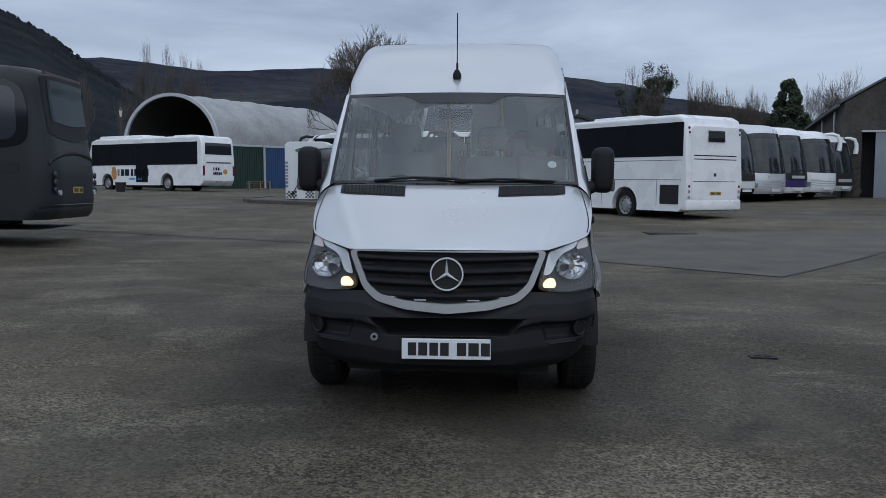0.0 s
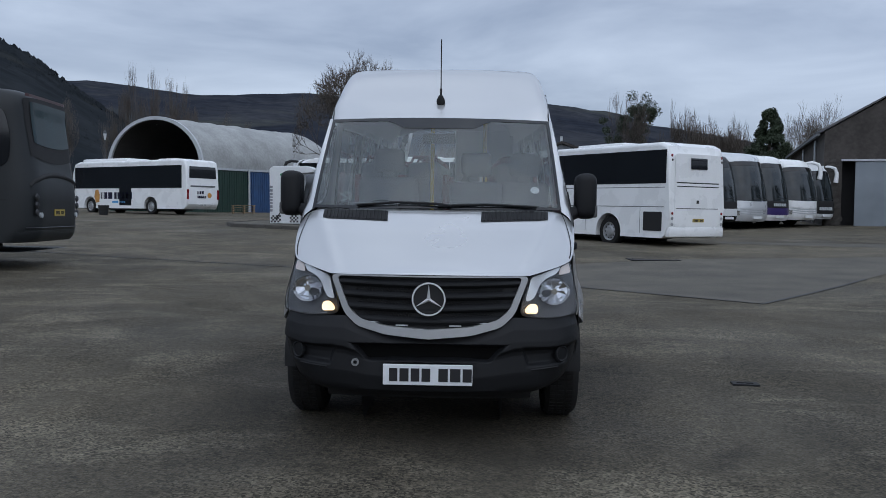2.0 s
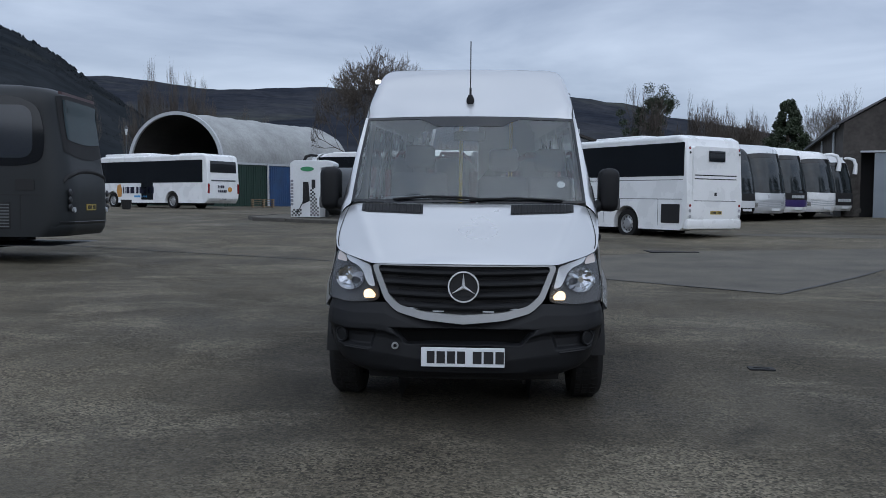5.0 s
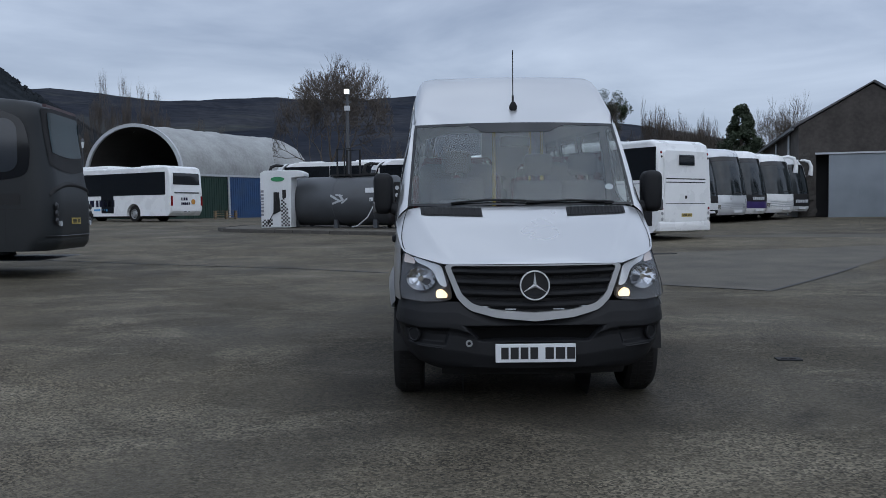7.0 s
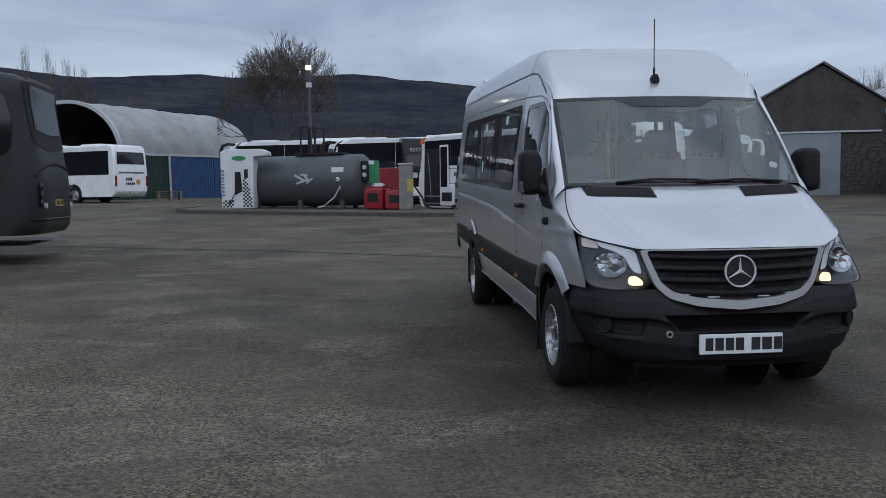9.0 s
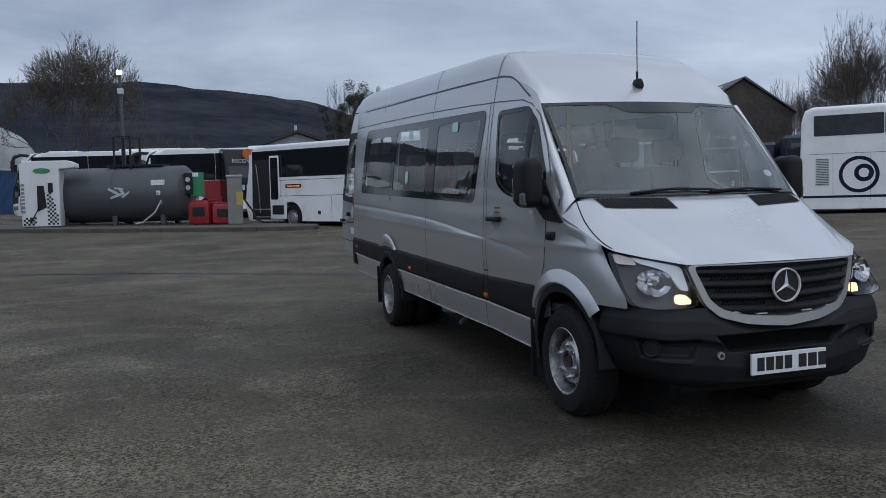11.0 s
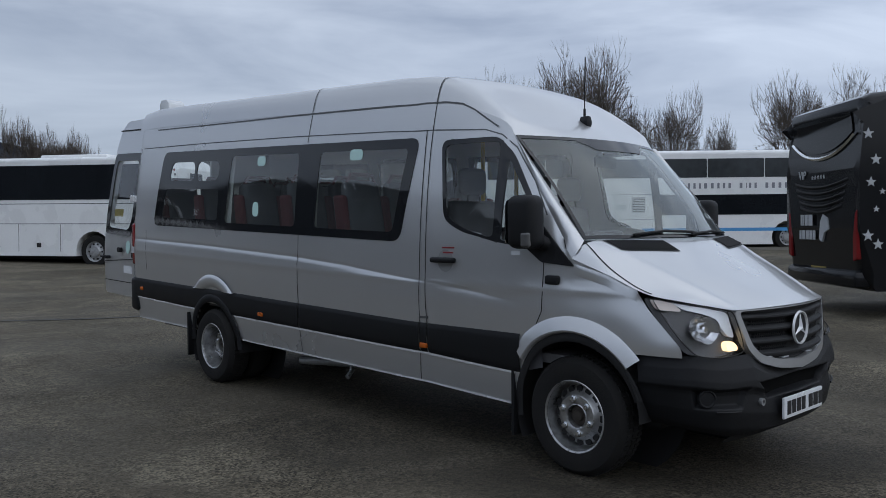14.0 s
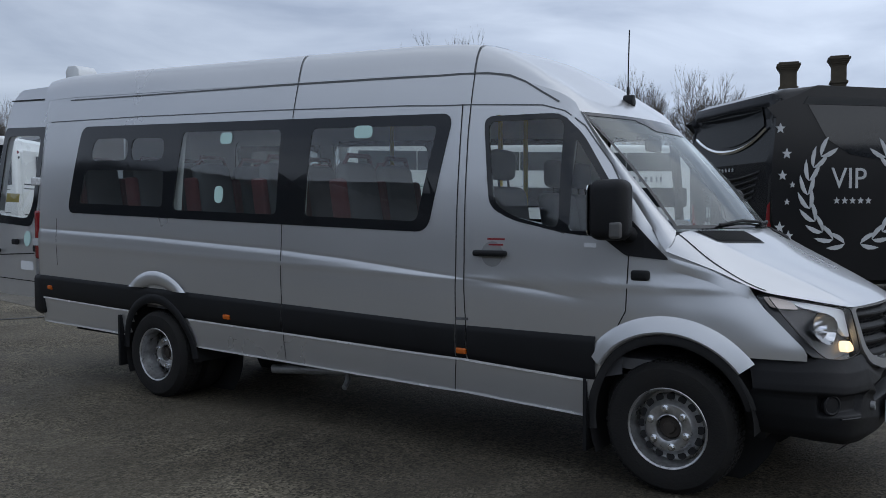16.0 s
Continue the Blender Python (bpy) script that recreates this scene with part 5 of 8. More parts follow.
# white service bus with a mid door, before the arched shed
def white_service_bus():
    L, H, W = 11.2, 3.34, 2.5
    az = -60
    ux, uy = math.sin(radians(az)), math.cos(radians(az))
    rl = Vector((-16.55, 44.0, 0))
    c = rl + Vector((math.cos(radians(az)), -math.sin(radians(az)), 0)) * (W / 2)
    t, yr, yf = coach("bus", pose(c.x, c.y, ground_z(c.x, c.y), 0, 0, -az), "white single-deck service bus with a dark window band", L, H, M_WHITE, [3.25, 9.15], "parked coaches", W, category="bus", bev=0.12)
    side_panes(t, W, -1, 1.62, 2.98, [(0.45, 3.0), (3.008, 5.04)], r=0.03)
    side_panes(t, W, -1, 0.55, 2.98, [(5.05, 5.6), (5.61, 6.2)], r=0.03, name="door_leaf")
    side_panes(t, W, -1, 1.62, 2.98, [(6.21, 8.6), (8.608, 10.7)], r=0.03)
    part("roof_pod", box(-0.9, 0.9, 5.9, 10.4, H - 0.04, H + 0.20, 0.09), M_WHITE, t, smooth=True)
    part("roof_pod", box(-0.7, 0.7, 1.6, 3.2, H - 0.04, H + 0.10, 0.05), M_WHITE, t, smooth=True)
    end_pane(t, W, yr, 2.22, 2.92, -1, 0.2, 0.24, name="rear_window")
    part("grille", box(-0.95, 0.95, -0.012, 0.05, 1.7, 1.78), M_GREYLINE, t)
    plate(t, 0.0, 0.62, yr, -1, material=M_WHITE_OLD)
    for sx in (-1, 1):
        part("tail_lamp", box(sx * 1.17 - 0.07, sx * 1.17 + 0.085, -0.015, 0.14, 0.95, 1.55, 0.03), M_REDLAMP, t, "tall red tail lamp")
    bars(t, pose(-0.45, -0.016, 1.28), [0.06, 0.03, 0.10, 0.14], 0.17, 0.05, M_NAVY)
    bars(t, pose(-0.45, -0.016, 1.02), [0.08, 0.12, 0.11, 0.11, 0.08], 0.15, 0.04, M_NAVY)
    part("emblem", lathe([(0.16, -0.016), (0.16, 0.0)], "y", 12, centre=(0.5, 0, 1.2)), mat("amber_graphic", (0.55, 0.26, 0.05), 0.5, var=0.2), t)
    # operator's name on the side as plain bars, with an amber emblem
    bars(t, on_side(-1, W, 8.05, 0.95), [0.10, 0.06, 0.30, 0.40, 0.0, 0.22, 0.30, 0.30, 0.28, 0.22], 0.42, 0.10, M_NAVY)
    bars(t, on_side(-1, W, 6.9, 0.7), [0.6, 0.12, 0.12, 0.12], 0.12, 0.10, M_CYAN)
    part("emblem", slab([(8.2, 0.75), (8.55, 0.7), (8.7, 1.1), (8.6, 1.5), (8.3, 1.55), (8.15, 1.2)], "x", -W / 2 - 0.01, -W / 2), mat("amber_emblem", (0.5, 0.24, 0.06), 0.5, var=0.3, scale=5), t)
    end_pane(t, W, yf, 1.2, 2.8, 1, 0.15, 0.2)


white_service_bus()


def nose(t, L, H, W, paint, mask, lower, wipers=True):
    """A rounded coach front: body-coloured shell, bowed windscreen, mask and bumper."""
    mid = [(0.34, L - 0.16), (0.5, L - 0.02), (0.9, L), (1.3, L - 0.03), (2.0, L - 0.16), (2.7, L - 0.36), (H - 0.3, L - 0.52), (H - 0.12, L - 0.68), (H - 0.03, L - 0.9), (H, L - 1.25)]

    def point(u, z, off=0.0):
        half = W / 2 - 0.02 - 0.05 * max(0.0, (z - 1.2) / (H - 1.2)) ** 2 - 0.14 * max(0.0, (z - H + 0.3) / 0.3) ** 2
        return (u * (half + off * 0.4), lerp(mid, z) - 0.70 * abs(u) ** 3.0 + off, z)
    zs = steps(0.36, H - 0.3, 16) + [H - 0.2, H - 0.12, H - 0.06, H - 0.02, H]
    part("nose", sheet(point, steps(-1, 1, 22), zs), paint, t, smooth=True)

    def shade(u, v):
        low = 1.22 + 0.10 * u * u
        top = H - 0.40 - 0.10 * u ** 4
        return point(u * 0.995, low + (top - low) * v, 0.014)
    part("windscreen", sheet(shade, steps(-1, 1, 20), steps(0, 1, 10)), M_WIDE_GLASS, t, "large curved windscreen", smooth=True)

    def top_strip(u, v):
        return point(u * 0.995, H - 0.60 + 0.20 * v - 0.10 * u ** 4, 0.022)
    part("blind", sheet(top_strip, steps(-1, 1, 20), [0, 0.5, 1]), M_FRIT, t, smooth=True)

    def band(u, v, z0, z1, w, sag):
        z = z0 + (z1 - z0) * v - sag * (1 - u * u)
        return point(u * w, z, 0.016)
    part("mask", sheet(lambda u, v: band(u, v, 0.98, 1.30, 0.95, 0.05), steps(-1, 1, 18), [0, 0.5, 1]), M_BLACK if mask is None else mask, t, smooth=True)
    if lower:
        part("lower_mask", sheet(lambda u, v: band(u, v, 0.66, 1.0, 0.97, 0.04), steps(-1, 1, 18), [0, 0.5, 1]), lower, t, smooth=True)
    else:
        for k in range(3):
            part("grille_bar", sheet(lambda u, v: band(u, v, 0.70 + 0.10 * k, 0.735 + 0.10 * k, 0.70, 0.06), steps(-1, 1, 14), [0, 1]), M_PALE, t)
    for s in (-1, 1):
        def lamp(u, v):
            return point(s * (0.70 + 0.24 * u), 0.62 + 0.05 * u + 0.20 * v, 0.022)
        part("headlamp", sheet(lamp, steps(0, 1, 5), steps(0, 1, 3)), M_REFLECTOR, t, smooth=True)
    if wipers:
        part("wiper", tube([point(-0.5, 1.32, 0.03), point(-0.1, 1.40, 0.04), point(0.25, 1.34, 0.04)], 0.014, 5), M_BLACK, t)
    part("number_plate", box(-0.26, 0.26, L - 0.01, L + 0.014, 0.47, 0.58), M_WHITE_OLD, t, "plain pale number plate")


M_SILVER_COACH = mat("silver_white_paint", (0.60, 0.62, 0.64), 0.3, metal=0.3, var=0.05, coat=0.3)
M_WIDE_GLASS = mat("coach_windscreen", (0.020, 0.026, 0.029), 0.07, var=0.5, scale=0.9, fine=3, spec=0.5, rvar=0.02)


def plain_coach(x, y, az, L, H, paint, label, low=None, stripe=None, mirrors=None, dz=0.0, glazed=(1.75, 0.42), sz=(0.45, 1.5), mask=None):
    """A parked coach seen mostly by its front or over other things."""
    W = 2.5
    B = L - 1.2
    front = [(L - 2.1, H - 0.01), (L - 1.62, H - 0.06), (L - 1.40, H - 0.2), (L - 1.28, H - 0.4), (L - 1.12, 2.7), (L - 0.92, 2.0), (L - 0.80, 1.3), (L - 0.80, 0.5), (L - 0.9, 0.36)]
    t, yr, yf = coach("coach", stand(x, y, az, dz) @ pose(0, -L, 0), label, L, H, paint, [2.9, 9.0] if L > 10 else [2.0, L - 2.6], "parked coaches", W, bev=0.16, front=front)
    for s in (-1, 1):
        side_panes(t, W, s, glazed[0], H - glazed[1], [(0.8, L * 0.36), (L * 0.36 + 0.02, L * 0.66), (L * 0.66 + 0.02, B - 0.15)], r=0.04)
    nose(t, L, H, W, paint, mask, low)
    part("roof_ridge", box(-0.7, 0.7, L * 0.3, L * 0.55, H - 0.03, H + 0.1, 0.05), paint, t)
    part("roof_ridge", box(-0.6, 0.6, L * 0.72, L * 0.84, H - 0.03, H + 0.08, 0.04), paint, t)
    for s in (-1, 1):
        if mirrors:
            mirror_arm(t, s * 1.14, L - 0.95, H - 0.32, 0.62, mirrors)
    if stripe:
        for s in (-1, 1):
            part("stripe", slab([(B - 0.2, 1.88), (B - 4.2, 1.88), (B - 4.2, 0.5)] + [(B - 3.4 + 0.38 * k, 0.5 + 1.25 * (k / 8) ** 0.55) for k in range(9)], "x", s * W / 2 - 0.006, s * W / 2 + 0.006), stripe, t, "red sweep over the white side")
    return t


# the row of coaches beside the barn, noses to the yard
plain_coach(11.6, 32.2, 150, 12, 3.35, M_BLACKCOACH, "dark coach in the row beside the barn", M_WHITE_OLD)
plain_coach(13.0, 32.7, 150, 12, 3.45, M_SILVER_COACH, "silver-white coach in the row beside the barn", None, mask=M_SILVER_COACH)
c3 = plain_coach(14.45, 34.0, 150, 12, 3.4, M_WHITE, "white coach with a navy and purple mask beside the barn", mat("purple_paint", (0.045, 0.03, 0.13), 0.35, var=0.1, coat=0.3))
plain_coach(16.2, 35.1, 150, 12, 3.27, M_WHITE, "white coach with drooping white mirrors beside the barn", None, mirrors=M_WHITE, mask=M_WHITE)
c5 = plain_coach(17.8, 37.0, 150, 12, 3.15, M_WHITE_OLD, "white coach with a black mask at the end of the row", M_BLACK, mirrors=M_WHITE)
bars(c3, pose(-0.36, 12.02, 1.02), [0.16, 0.1, 0.12, 0.1, 0.12, 0.1], 0.13, 0.02, M_PALE)
bars(c5, pose(-0.42, 12.02, 0.80), [0.16, 0.1, 0.12, 0.1, 0.12, 0.1, 0.12], 0.15, 0.02, M_PALE)
# behind the fuel island
plain_coach(-10.3, 43.0, -75, 12, 3.45, M_WHITE, "white-roofed coach behind the fuel tank", None, mirrors=M_BLACK, glazed=(1.5, 0.24), dz=-0.15)
plain_coach(-4.6, 39.9, -70, 13.1, 3.4, M_WHITE, "white and red coach behind the fuel island", None, M_RED, mirrors=M_BLACK, glazed=(1.9, 0.24), dz=-0.15)

# ---- fuel island ----
def fuel_island():
    out = [(-10.2, 30.6), (-9.7, 29.5), (-2.6, 26.4), (0.5, 25.2), (1.7, 25.2), (2.0, 26.2), (0.6, 28.0), (-1.6, 29.6), (-6.2, 34.0), (-9.6, 33.4)]
    top = bmesh.new()
    vs = [top.verts.new((x, y, ground_z(x, y) + 0.13)) for x, y in out]
    top.faces.new(vs)
    isl = tagged(part("pavement_island", top, M_CONCRETE), "raised concrete fuel island with kerb stones", "kerbed island", kind="structure")
    n = len(out)
    for i in range(n):
        a, b = Vector(out[i]), Vector(out[(i + 1) % n])
        k = max(1, round((b - a).length / 0.9))
        for j in range(k):
            p, q = a.lerp(b, j / k), a.lerp(b, (j + 1) / k)
            d = (q - p).normalized()
            ln = (q - p).length - 0.012
            z = ground_z(p.x, p.y)
            part("kerb_stone", box(0, ln, -0.02, 0.13, -0.1, 0.145, 0.015, 1), M_KERB, isl, m=Matrix.Translation((p.x, p.y, z)) @ Matrix.Rotation(math.atan2(d.y, d.x), 4, "Z"))


fuel_island()


def fuel_tank():
    a, b = Vector((-7.14, 31.69)), Vector((-2.40, 29.55))
    d = b - a
    L, R = d.length, 1.05
    z = ground_z(-4, 30) + 0.13
    t = thing("fuel_tank", pose(a.x, a.y, z, 0, 0, math.degrees(math.atan2(d.y, d.x))), "dark grey horizontal cylindrical fuel tank on steel legs", "fuel tank")
    zc = 1.16
    prof = [(0.02, -0.16), (R * 0.6, -0.12), (R * 0.92, -0.03), (R, 0.08), (R, L - 0.08), (R * 0.92, L + 0.03), (R * 0.6, L + 0.12), (0.02, L + 0.16)]
    part("shell", lathe(prof, "x", 48, centre=(0, 0, zc)), M_TANK, t, smooth=True)
    for x in (0.6, L * 0.5, L - 0.7):
        for y in (-0.62, 0.62):
            part("leg", box(x - 0.09, x + 0.09, y - 0.07, y + 0.07, 0, zc - 0.6), M_TANK, t)
        part("band", lathe([(R + 0.012, x - 0.04), (R + 0.012, x + 0.04)], "x", 40, centre=(0, 0, zc)), M_TANK, t, smooth=True)
    cage = part("hatch_rail", tube([(2.55, -0.4, zc + R - 0.1), (2.55, -0.4, zc + R + 1.15), (3.20, -0.4, zc + R + 1.15), (3.20, -0.4, zc + R - 0.1)], 0.045), M_BLACK, t)
    part("rail", tube([(2.55, 0.4, zc + R - 0.1), (2.55, 0.4, zc + R + 1.15), (3.20, 0.4, zc + R + 1.15), (3.20, 0.4, zc + R - 0.1)], 0.045), M_BLACK, cage)
    part("rail", tube([(2.90, -0.4, zc + R + 1.15), (2.90, -0.4, zc + R - 0.1)], 0.03), M_BLACK, cage)
    part("walkway", box(2.2, 4.4, -0.35, 0.35, zc + R, zc + R + 0.08), M_BLACK, t)
    part("notice", slab(rounded(L - 0.95, L - 0.45, zc + 0.3, zc + 0.5, 0.02), "y", -R + 0.0, -R + 0.12), M_PLATE, t, "small white notice")
    part("notice", slab(rounded(L - 0.75, L - 0.6, zc - 0.05, zc + 0.1, 0.02), "y", -R - 0.01, -R + 0.1), M_PLATE, t)
    em = bmesh.new()
    for k, (u, v, w, h, r) in enumerate(((0, 0.1, 0.5, 0.09, 0.5), (0.12, -0.05, 0.55, 0.08, -0.3), (0.3, 0.12, 0.3, 0.1, 0.9), (0.45, -0.02, 0.35, 0.07, -0.6), (0.2, 0.22, 0.35, 0.06, 0.1))):
        own = box(-w / 2, w / 2, -0.004, 0.004, -h / 2, h / 2)
        merge(em, own, Matrix.Translation((2.8 + u, -R - 0.004 + 0.06 * v * v, zc + v)) @ Matrix.Rotation(r, 4, "Y"))
    part("emblem", em, M_PALE, t, "pale grey emblem as plain strokes")
    part("hose", tube([(L - 0.6, -R + 0.1, zc - 0.4), (L - 0.55, -R - 0.05, 0.9), (L - 0.8, -R - 0.1, 0.45), (L - 1.3, -R - 0.05, 0.1), (L - 1.6, -R, 0.05)], 0.03), M_PALE, t)
    part("valve_box", box(L + 0.1, L + 0.35, -0.5, 0.1, 1.1, 1.9, 0.02), M_BLACK, t)
    for k in range(2):
        part("gauge", lathe([(0.09, 0), (0.09, 0.03)], "y", 16, centre=(L + 0.25, -0.52, 1.35 + 0.3 * k)), M_PALE, t)


fuel_tank()


def pump_cabinet():
    t = thing("fuel_pump", pose(-7.43, 30.35, ground_z(-7.5, 31) + 0.13, 0, 0, -8), "white fuel dispenser cabinet with black chequers", "fuel pump")
    part("body", slab([(-0.75, 0), (0.55, 0), (0.60, 2.1), (1.15, 2.15), (1.15, 2.3), (0.9, 2.42), (-0.6, 2.42), (-0.78, 2.3)], "y", -0.38, 0.38, 0.03), M_WHITE_OLD, t)
    part("nozzle_bay", slab([(-0.2, 0.55), (0.12, 0.7), (0.05, 1.5), (-0.18, 1.5)], "y", -0.40, -0.3), M_BLACK, t)
    part("hose", tube([(-0.1, -0.42, 1.45), (-0.02, -0.5, 0.9), (-0.3, -0.52, 0.35), (-0.45, -0.42, 0.2)], 0.025), M_BLACK, t)
    part("display", box(0.2, 0.36, -0.40, -0.36, 1.25, 1.6), M_BLACK, t)
    part("badge", slab([(0.0 + 0.3 * math.cos(a), 2.05 + 0.10 * math.sin(a)) for a in steps(0, 2 * math.pi, 19)[:-1]], "y", -0.402, -0.36), M_GREEN, t, "oval green badge")
    ch = bmesh.new()
    for i in range(16):
        for j in range(5):
            if (i + j) % 2:
                continue
            z, x = 0.06 + 0.075 * i, 0.14 + 0.075 * j
            if x > 0.14 + 0.075 * (5 - i * 0.22):
                continue
            box(x, x + 0.075, -0.392, -0.36, z, z + 0.075, bm=ch)
    for i in range(4):
        for j in range(6):
            if (i + j) % 2 == 0:
                box(-0.7 + 0.075 * j, -0.625 + 0.075 * j, -0.392, -0.36, 0.05 + 0.075 * i, 0.125 + 0.075 * i, bm=ch)
    part("chequers", ch, M_INK, t, "black chequer pattern")
    bars(t, pose(-0.62, -0.392, 0.5, 0, -90, 0), [0.10, 0.12, 0.08, 0.08, 0.06, 0.10, 0.1, 0.1], 0.12, 0.05, M_GREYINK)


pump_cabinet()


def grey_pump():
    t = thing("fuel_pump", pose(-0.75, 28.1, ground_z(0, 28) + 0.13, 0, 0, -5), "old grey fuel pump with a hose", "fuel pump")
    part("body", box(-0.27, 0.27, -0.25, 0.25, 0, 1.75, 0.03), mat("faded_grey_enamel", (0.20, 0.20, 0.19), 0.6, var=0.15, dirt=0.2), t)
    part("face", box(0.05, 0.3, -0.27, -0.2, 0.7, 1.2), M_YELLOW, t, "faded yellow label panel")
    part("cap", box(-0.30, 0.30, -0.28, 0.28, 1.75, 1.83, 0.02), M_STEEL, t)
    part("hose", tube([(0.35, 0, 0.9), (0.62, -0.05, 0.5), (0.75, -0.15, 0.15), (1.0, -0.3, 0.05), (1.5, -0.35, 0.04)], 0.035), M_BLACK, t)


grey_pump()


def crate(x, y, rz, h):
    t = thing("fluid_tank", pose(x, y, ground_z(x, y) + 0.13, 0, 0, rz), "red plastic fluid container on the fuel island", "container", "red containers")
    part("shell", box(-0.40, 0.40, -0.4, 0.4, 0, h, 0.08, 3), M_RED, t, smooth=True)
    part("lid", box(-0.38, 0.38, -0.33, 0.33, h, h + 0.05, 0.02), M_RED, t)
    part("panel", box(-0.25, 0.25, -0.42, -0.38, h * 0.35, h * 0.75, 0.01), M_BLACK, t)
    for k in range(3):
        part("rib", box(-0.40 + 0.36 * k, -0.36 + 0.36 * k, -0.415, -0.38, 0.1, h - 0.1), M_RED, t)


crate(-1.85, 28.75, -32, 0.86)
crate(-1.12, 28.45, -8, 0.76)
gb = thing("meter_box", pose(-2.05, 29.25, ground_z(-1.8, 29) + 0.13, 0, 0, -20), "green wall box on a post behind the red containers", "box")
part("housing", box(-0.25, 0.25, -0.15, 0.15, 1.05, 1.95, 0.02), M_GREEN, gb)
part("post", box(-0.04, 0.04, -0.04, 0.04, 0, 1.25), M_STEEL, gb)
part("label_plate", box(-0.12, 0.12, -0.16, -0.15, 1.8, 1.95), M_PLATE, gb)


def lamp_post(x, y, h):
    t = thing("street_lamp", pose(x, y, ground_z(x, y)), "tall grey yard lamp post with a lit floodlight", "street lamp")
    part("pole", lathe([(0.10, 0), (0.09, 1.2), (0.06, h)], "z", 12), M_TANK, t, smooth=True)
    part("control_box", box(-0.12, 0.12, -0.16, 0.0, h - 0.88, h - 0.66, 0.02), M_PALE, t)
    part("bracket", box(-0.18, 0.18, -0.05, 0.05, h - 0.52, h - 0.46), M_TANK, t)
    part("cowl", box(-0.12, 0.12, -0.18, 0.08, h - 0.14, h + 0.06, 0.03), M_PALE, t)
    part("floodlight", box(-0.10, 0.10, -0.20, -0.18, h - 0.12, h + 0.05, 0.02), M_FLOOD, t, "lit floodlight face")


lamp_post(-4.7, 31.9, 6.12)
lp = thing("street_lamp", pose(-27.0, 56.5, 0.65) @ Matrix.Diagonal((0.62, 0.62, 1.0, 1.0)), "small yard lamp with a white head", "street lamp")
part("pole", lathe([(0.07, 0), (0.05, 6.2)], "z", 8), M_TANK, lp)
hd = part("head", lathe([(0.10, 5.75), (0.20, 6.2), (0.22, 6.22), (0.05, 6.42)], "z", 10), M_WHITE_OLD, lp)
part("cap", lathe([(0.24, 6.20), (0.23, 6.26), (0.04, 6.46)], "z", 10), M_TANK, hd)


# ---- arched shed on container walls ----
def arched_shed():
    t = thing("shed", pose(-24.35, 59.3, 0.95, 0.9, 0, -24), "long arched shed with pale sheeting over blue and green container walls", "shed")
    R, L, wall = 4.82, 17.5, 3.5
    hgt = 3.9

    def arch(r, k, n=28):
        a = math.pi * k / n
        return (-r * math.cos(a), wall + (r / R) * hgt * math.sin(a))
    rib = []
    bm = bmesh.new()
    for j in range(19):
        y = L * j / 18
        bulge = 0.05 * (1 if j % 2 else -1)
        rib.append([bm.verts.new((arch(R + bulge + 0.14 * noise.noise((y * 0.5, k * 0.33, 2.0)), k)[0], y, arch(R + bulge + 0.14 * noise.noise((y * 0.5, k * 0.33, 2.0)), k)[1])) for k in range(29)])
    for a, b in zip(rib, rib[1:]):
        for k in range(28):
            bm.faces.new((a[k], b[k], b[k + 1], a[k + 1]))
    part("roof", bm, M_ROOFSHEET, t, "pale arched sheet roof", smooth=True)
    inner = bmesh.new()
    rows = [[inner.verts.new((arch(R - 0.12, k)[0], y, arch(R - 0.12, k)[1])) for k in range(29)] for y in (0.05, L)]
    for k in range(28):
        inner.faces.new((rows[0][k], rows[1][k], rows[1][k + 1], rows[0][k + 1]))
    part("lining", inner, M_CLAD, t)
    rim = bmesh.new()
    q = [[rim.verts.new((arch(r, k)[0], y, arch(r, k)[1])) for k in range(29)] for r, y in ((R + 0.14, -0.06), (R - 0.18, -0.06), (R - 0.18, 0.12), (R + 0.14, 0.12))]
    for a, b in zip(q, q[1:] + q[:1]):
        for k in range(28):
            rim.faces.new((a[k], a[k + 1], b[k + 1], b[k]))
    part("arch_rim", rim, M_PALE, t, "pale arch edging")
    endw = bmesh.new()
    vs = [endw.verts.new((arch(R - 0.05, k)[0], L - 0.1, arch(R - 0.05, k)[1])) for k in range(29)]
    vs += [endw.verts.new((R, L - 0.1, 0)), endw.verts.new((-R, L - 0.1, 0))]
    endw.faces.new(vs)
    part("end_wall", endw, M_CLAD, t)
    for i, (y0, y1, mt) in enumerate(((0.1, 5.2, M_DKGREEN), (5.3, 11.3, M_BLUE), (11.4, 17.4, M_BLUE))):
        c = part("container_wall", box(R - 2.4, R + 0.05, y0, y1, 0, wall - 0.1), mt, t)
        for k in range(int((y1 - y0) / 0.28)):
            part("rib", box(R + 0.05, R + 0.085, y0 + 0.1 + 0.28 * k, y0 + 0.24 + 0.28 * k, 0.12, wall - 0.22), mt, c)
        part("container_wall", box(-R - 0.05, -R + 2.4, y0, y1, 0, wall - 0.1), mt, t)
    part("eave_board", box(R - 0.1, R + 0.16, 0, L, wall - 0.12, wall + 0.04), M_PALE, t)
    part("downpipe", lathe([(0.09, 0), (0.09, wall)], "z", 10, centre=(R + 0.18, 5.25, 0)), M_PALE, t)


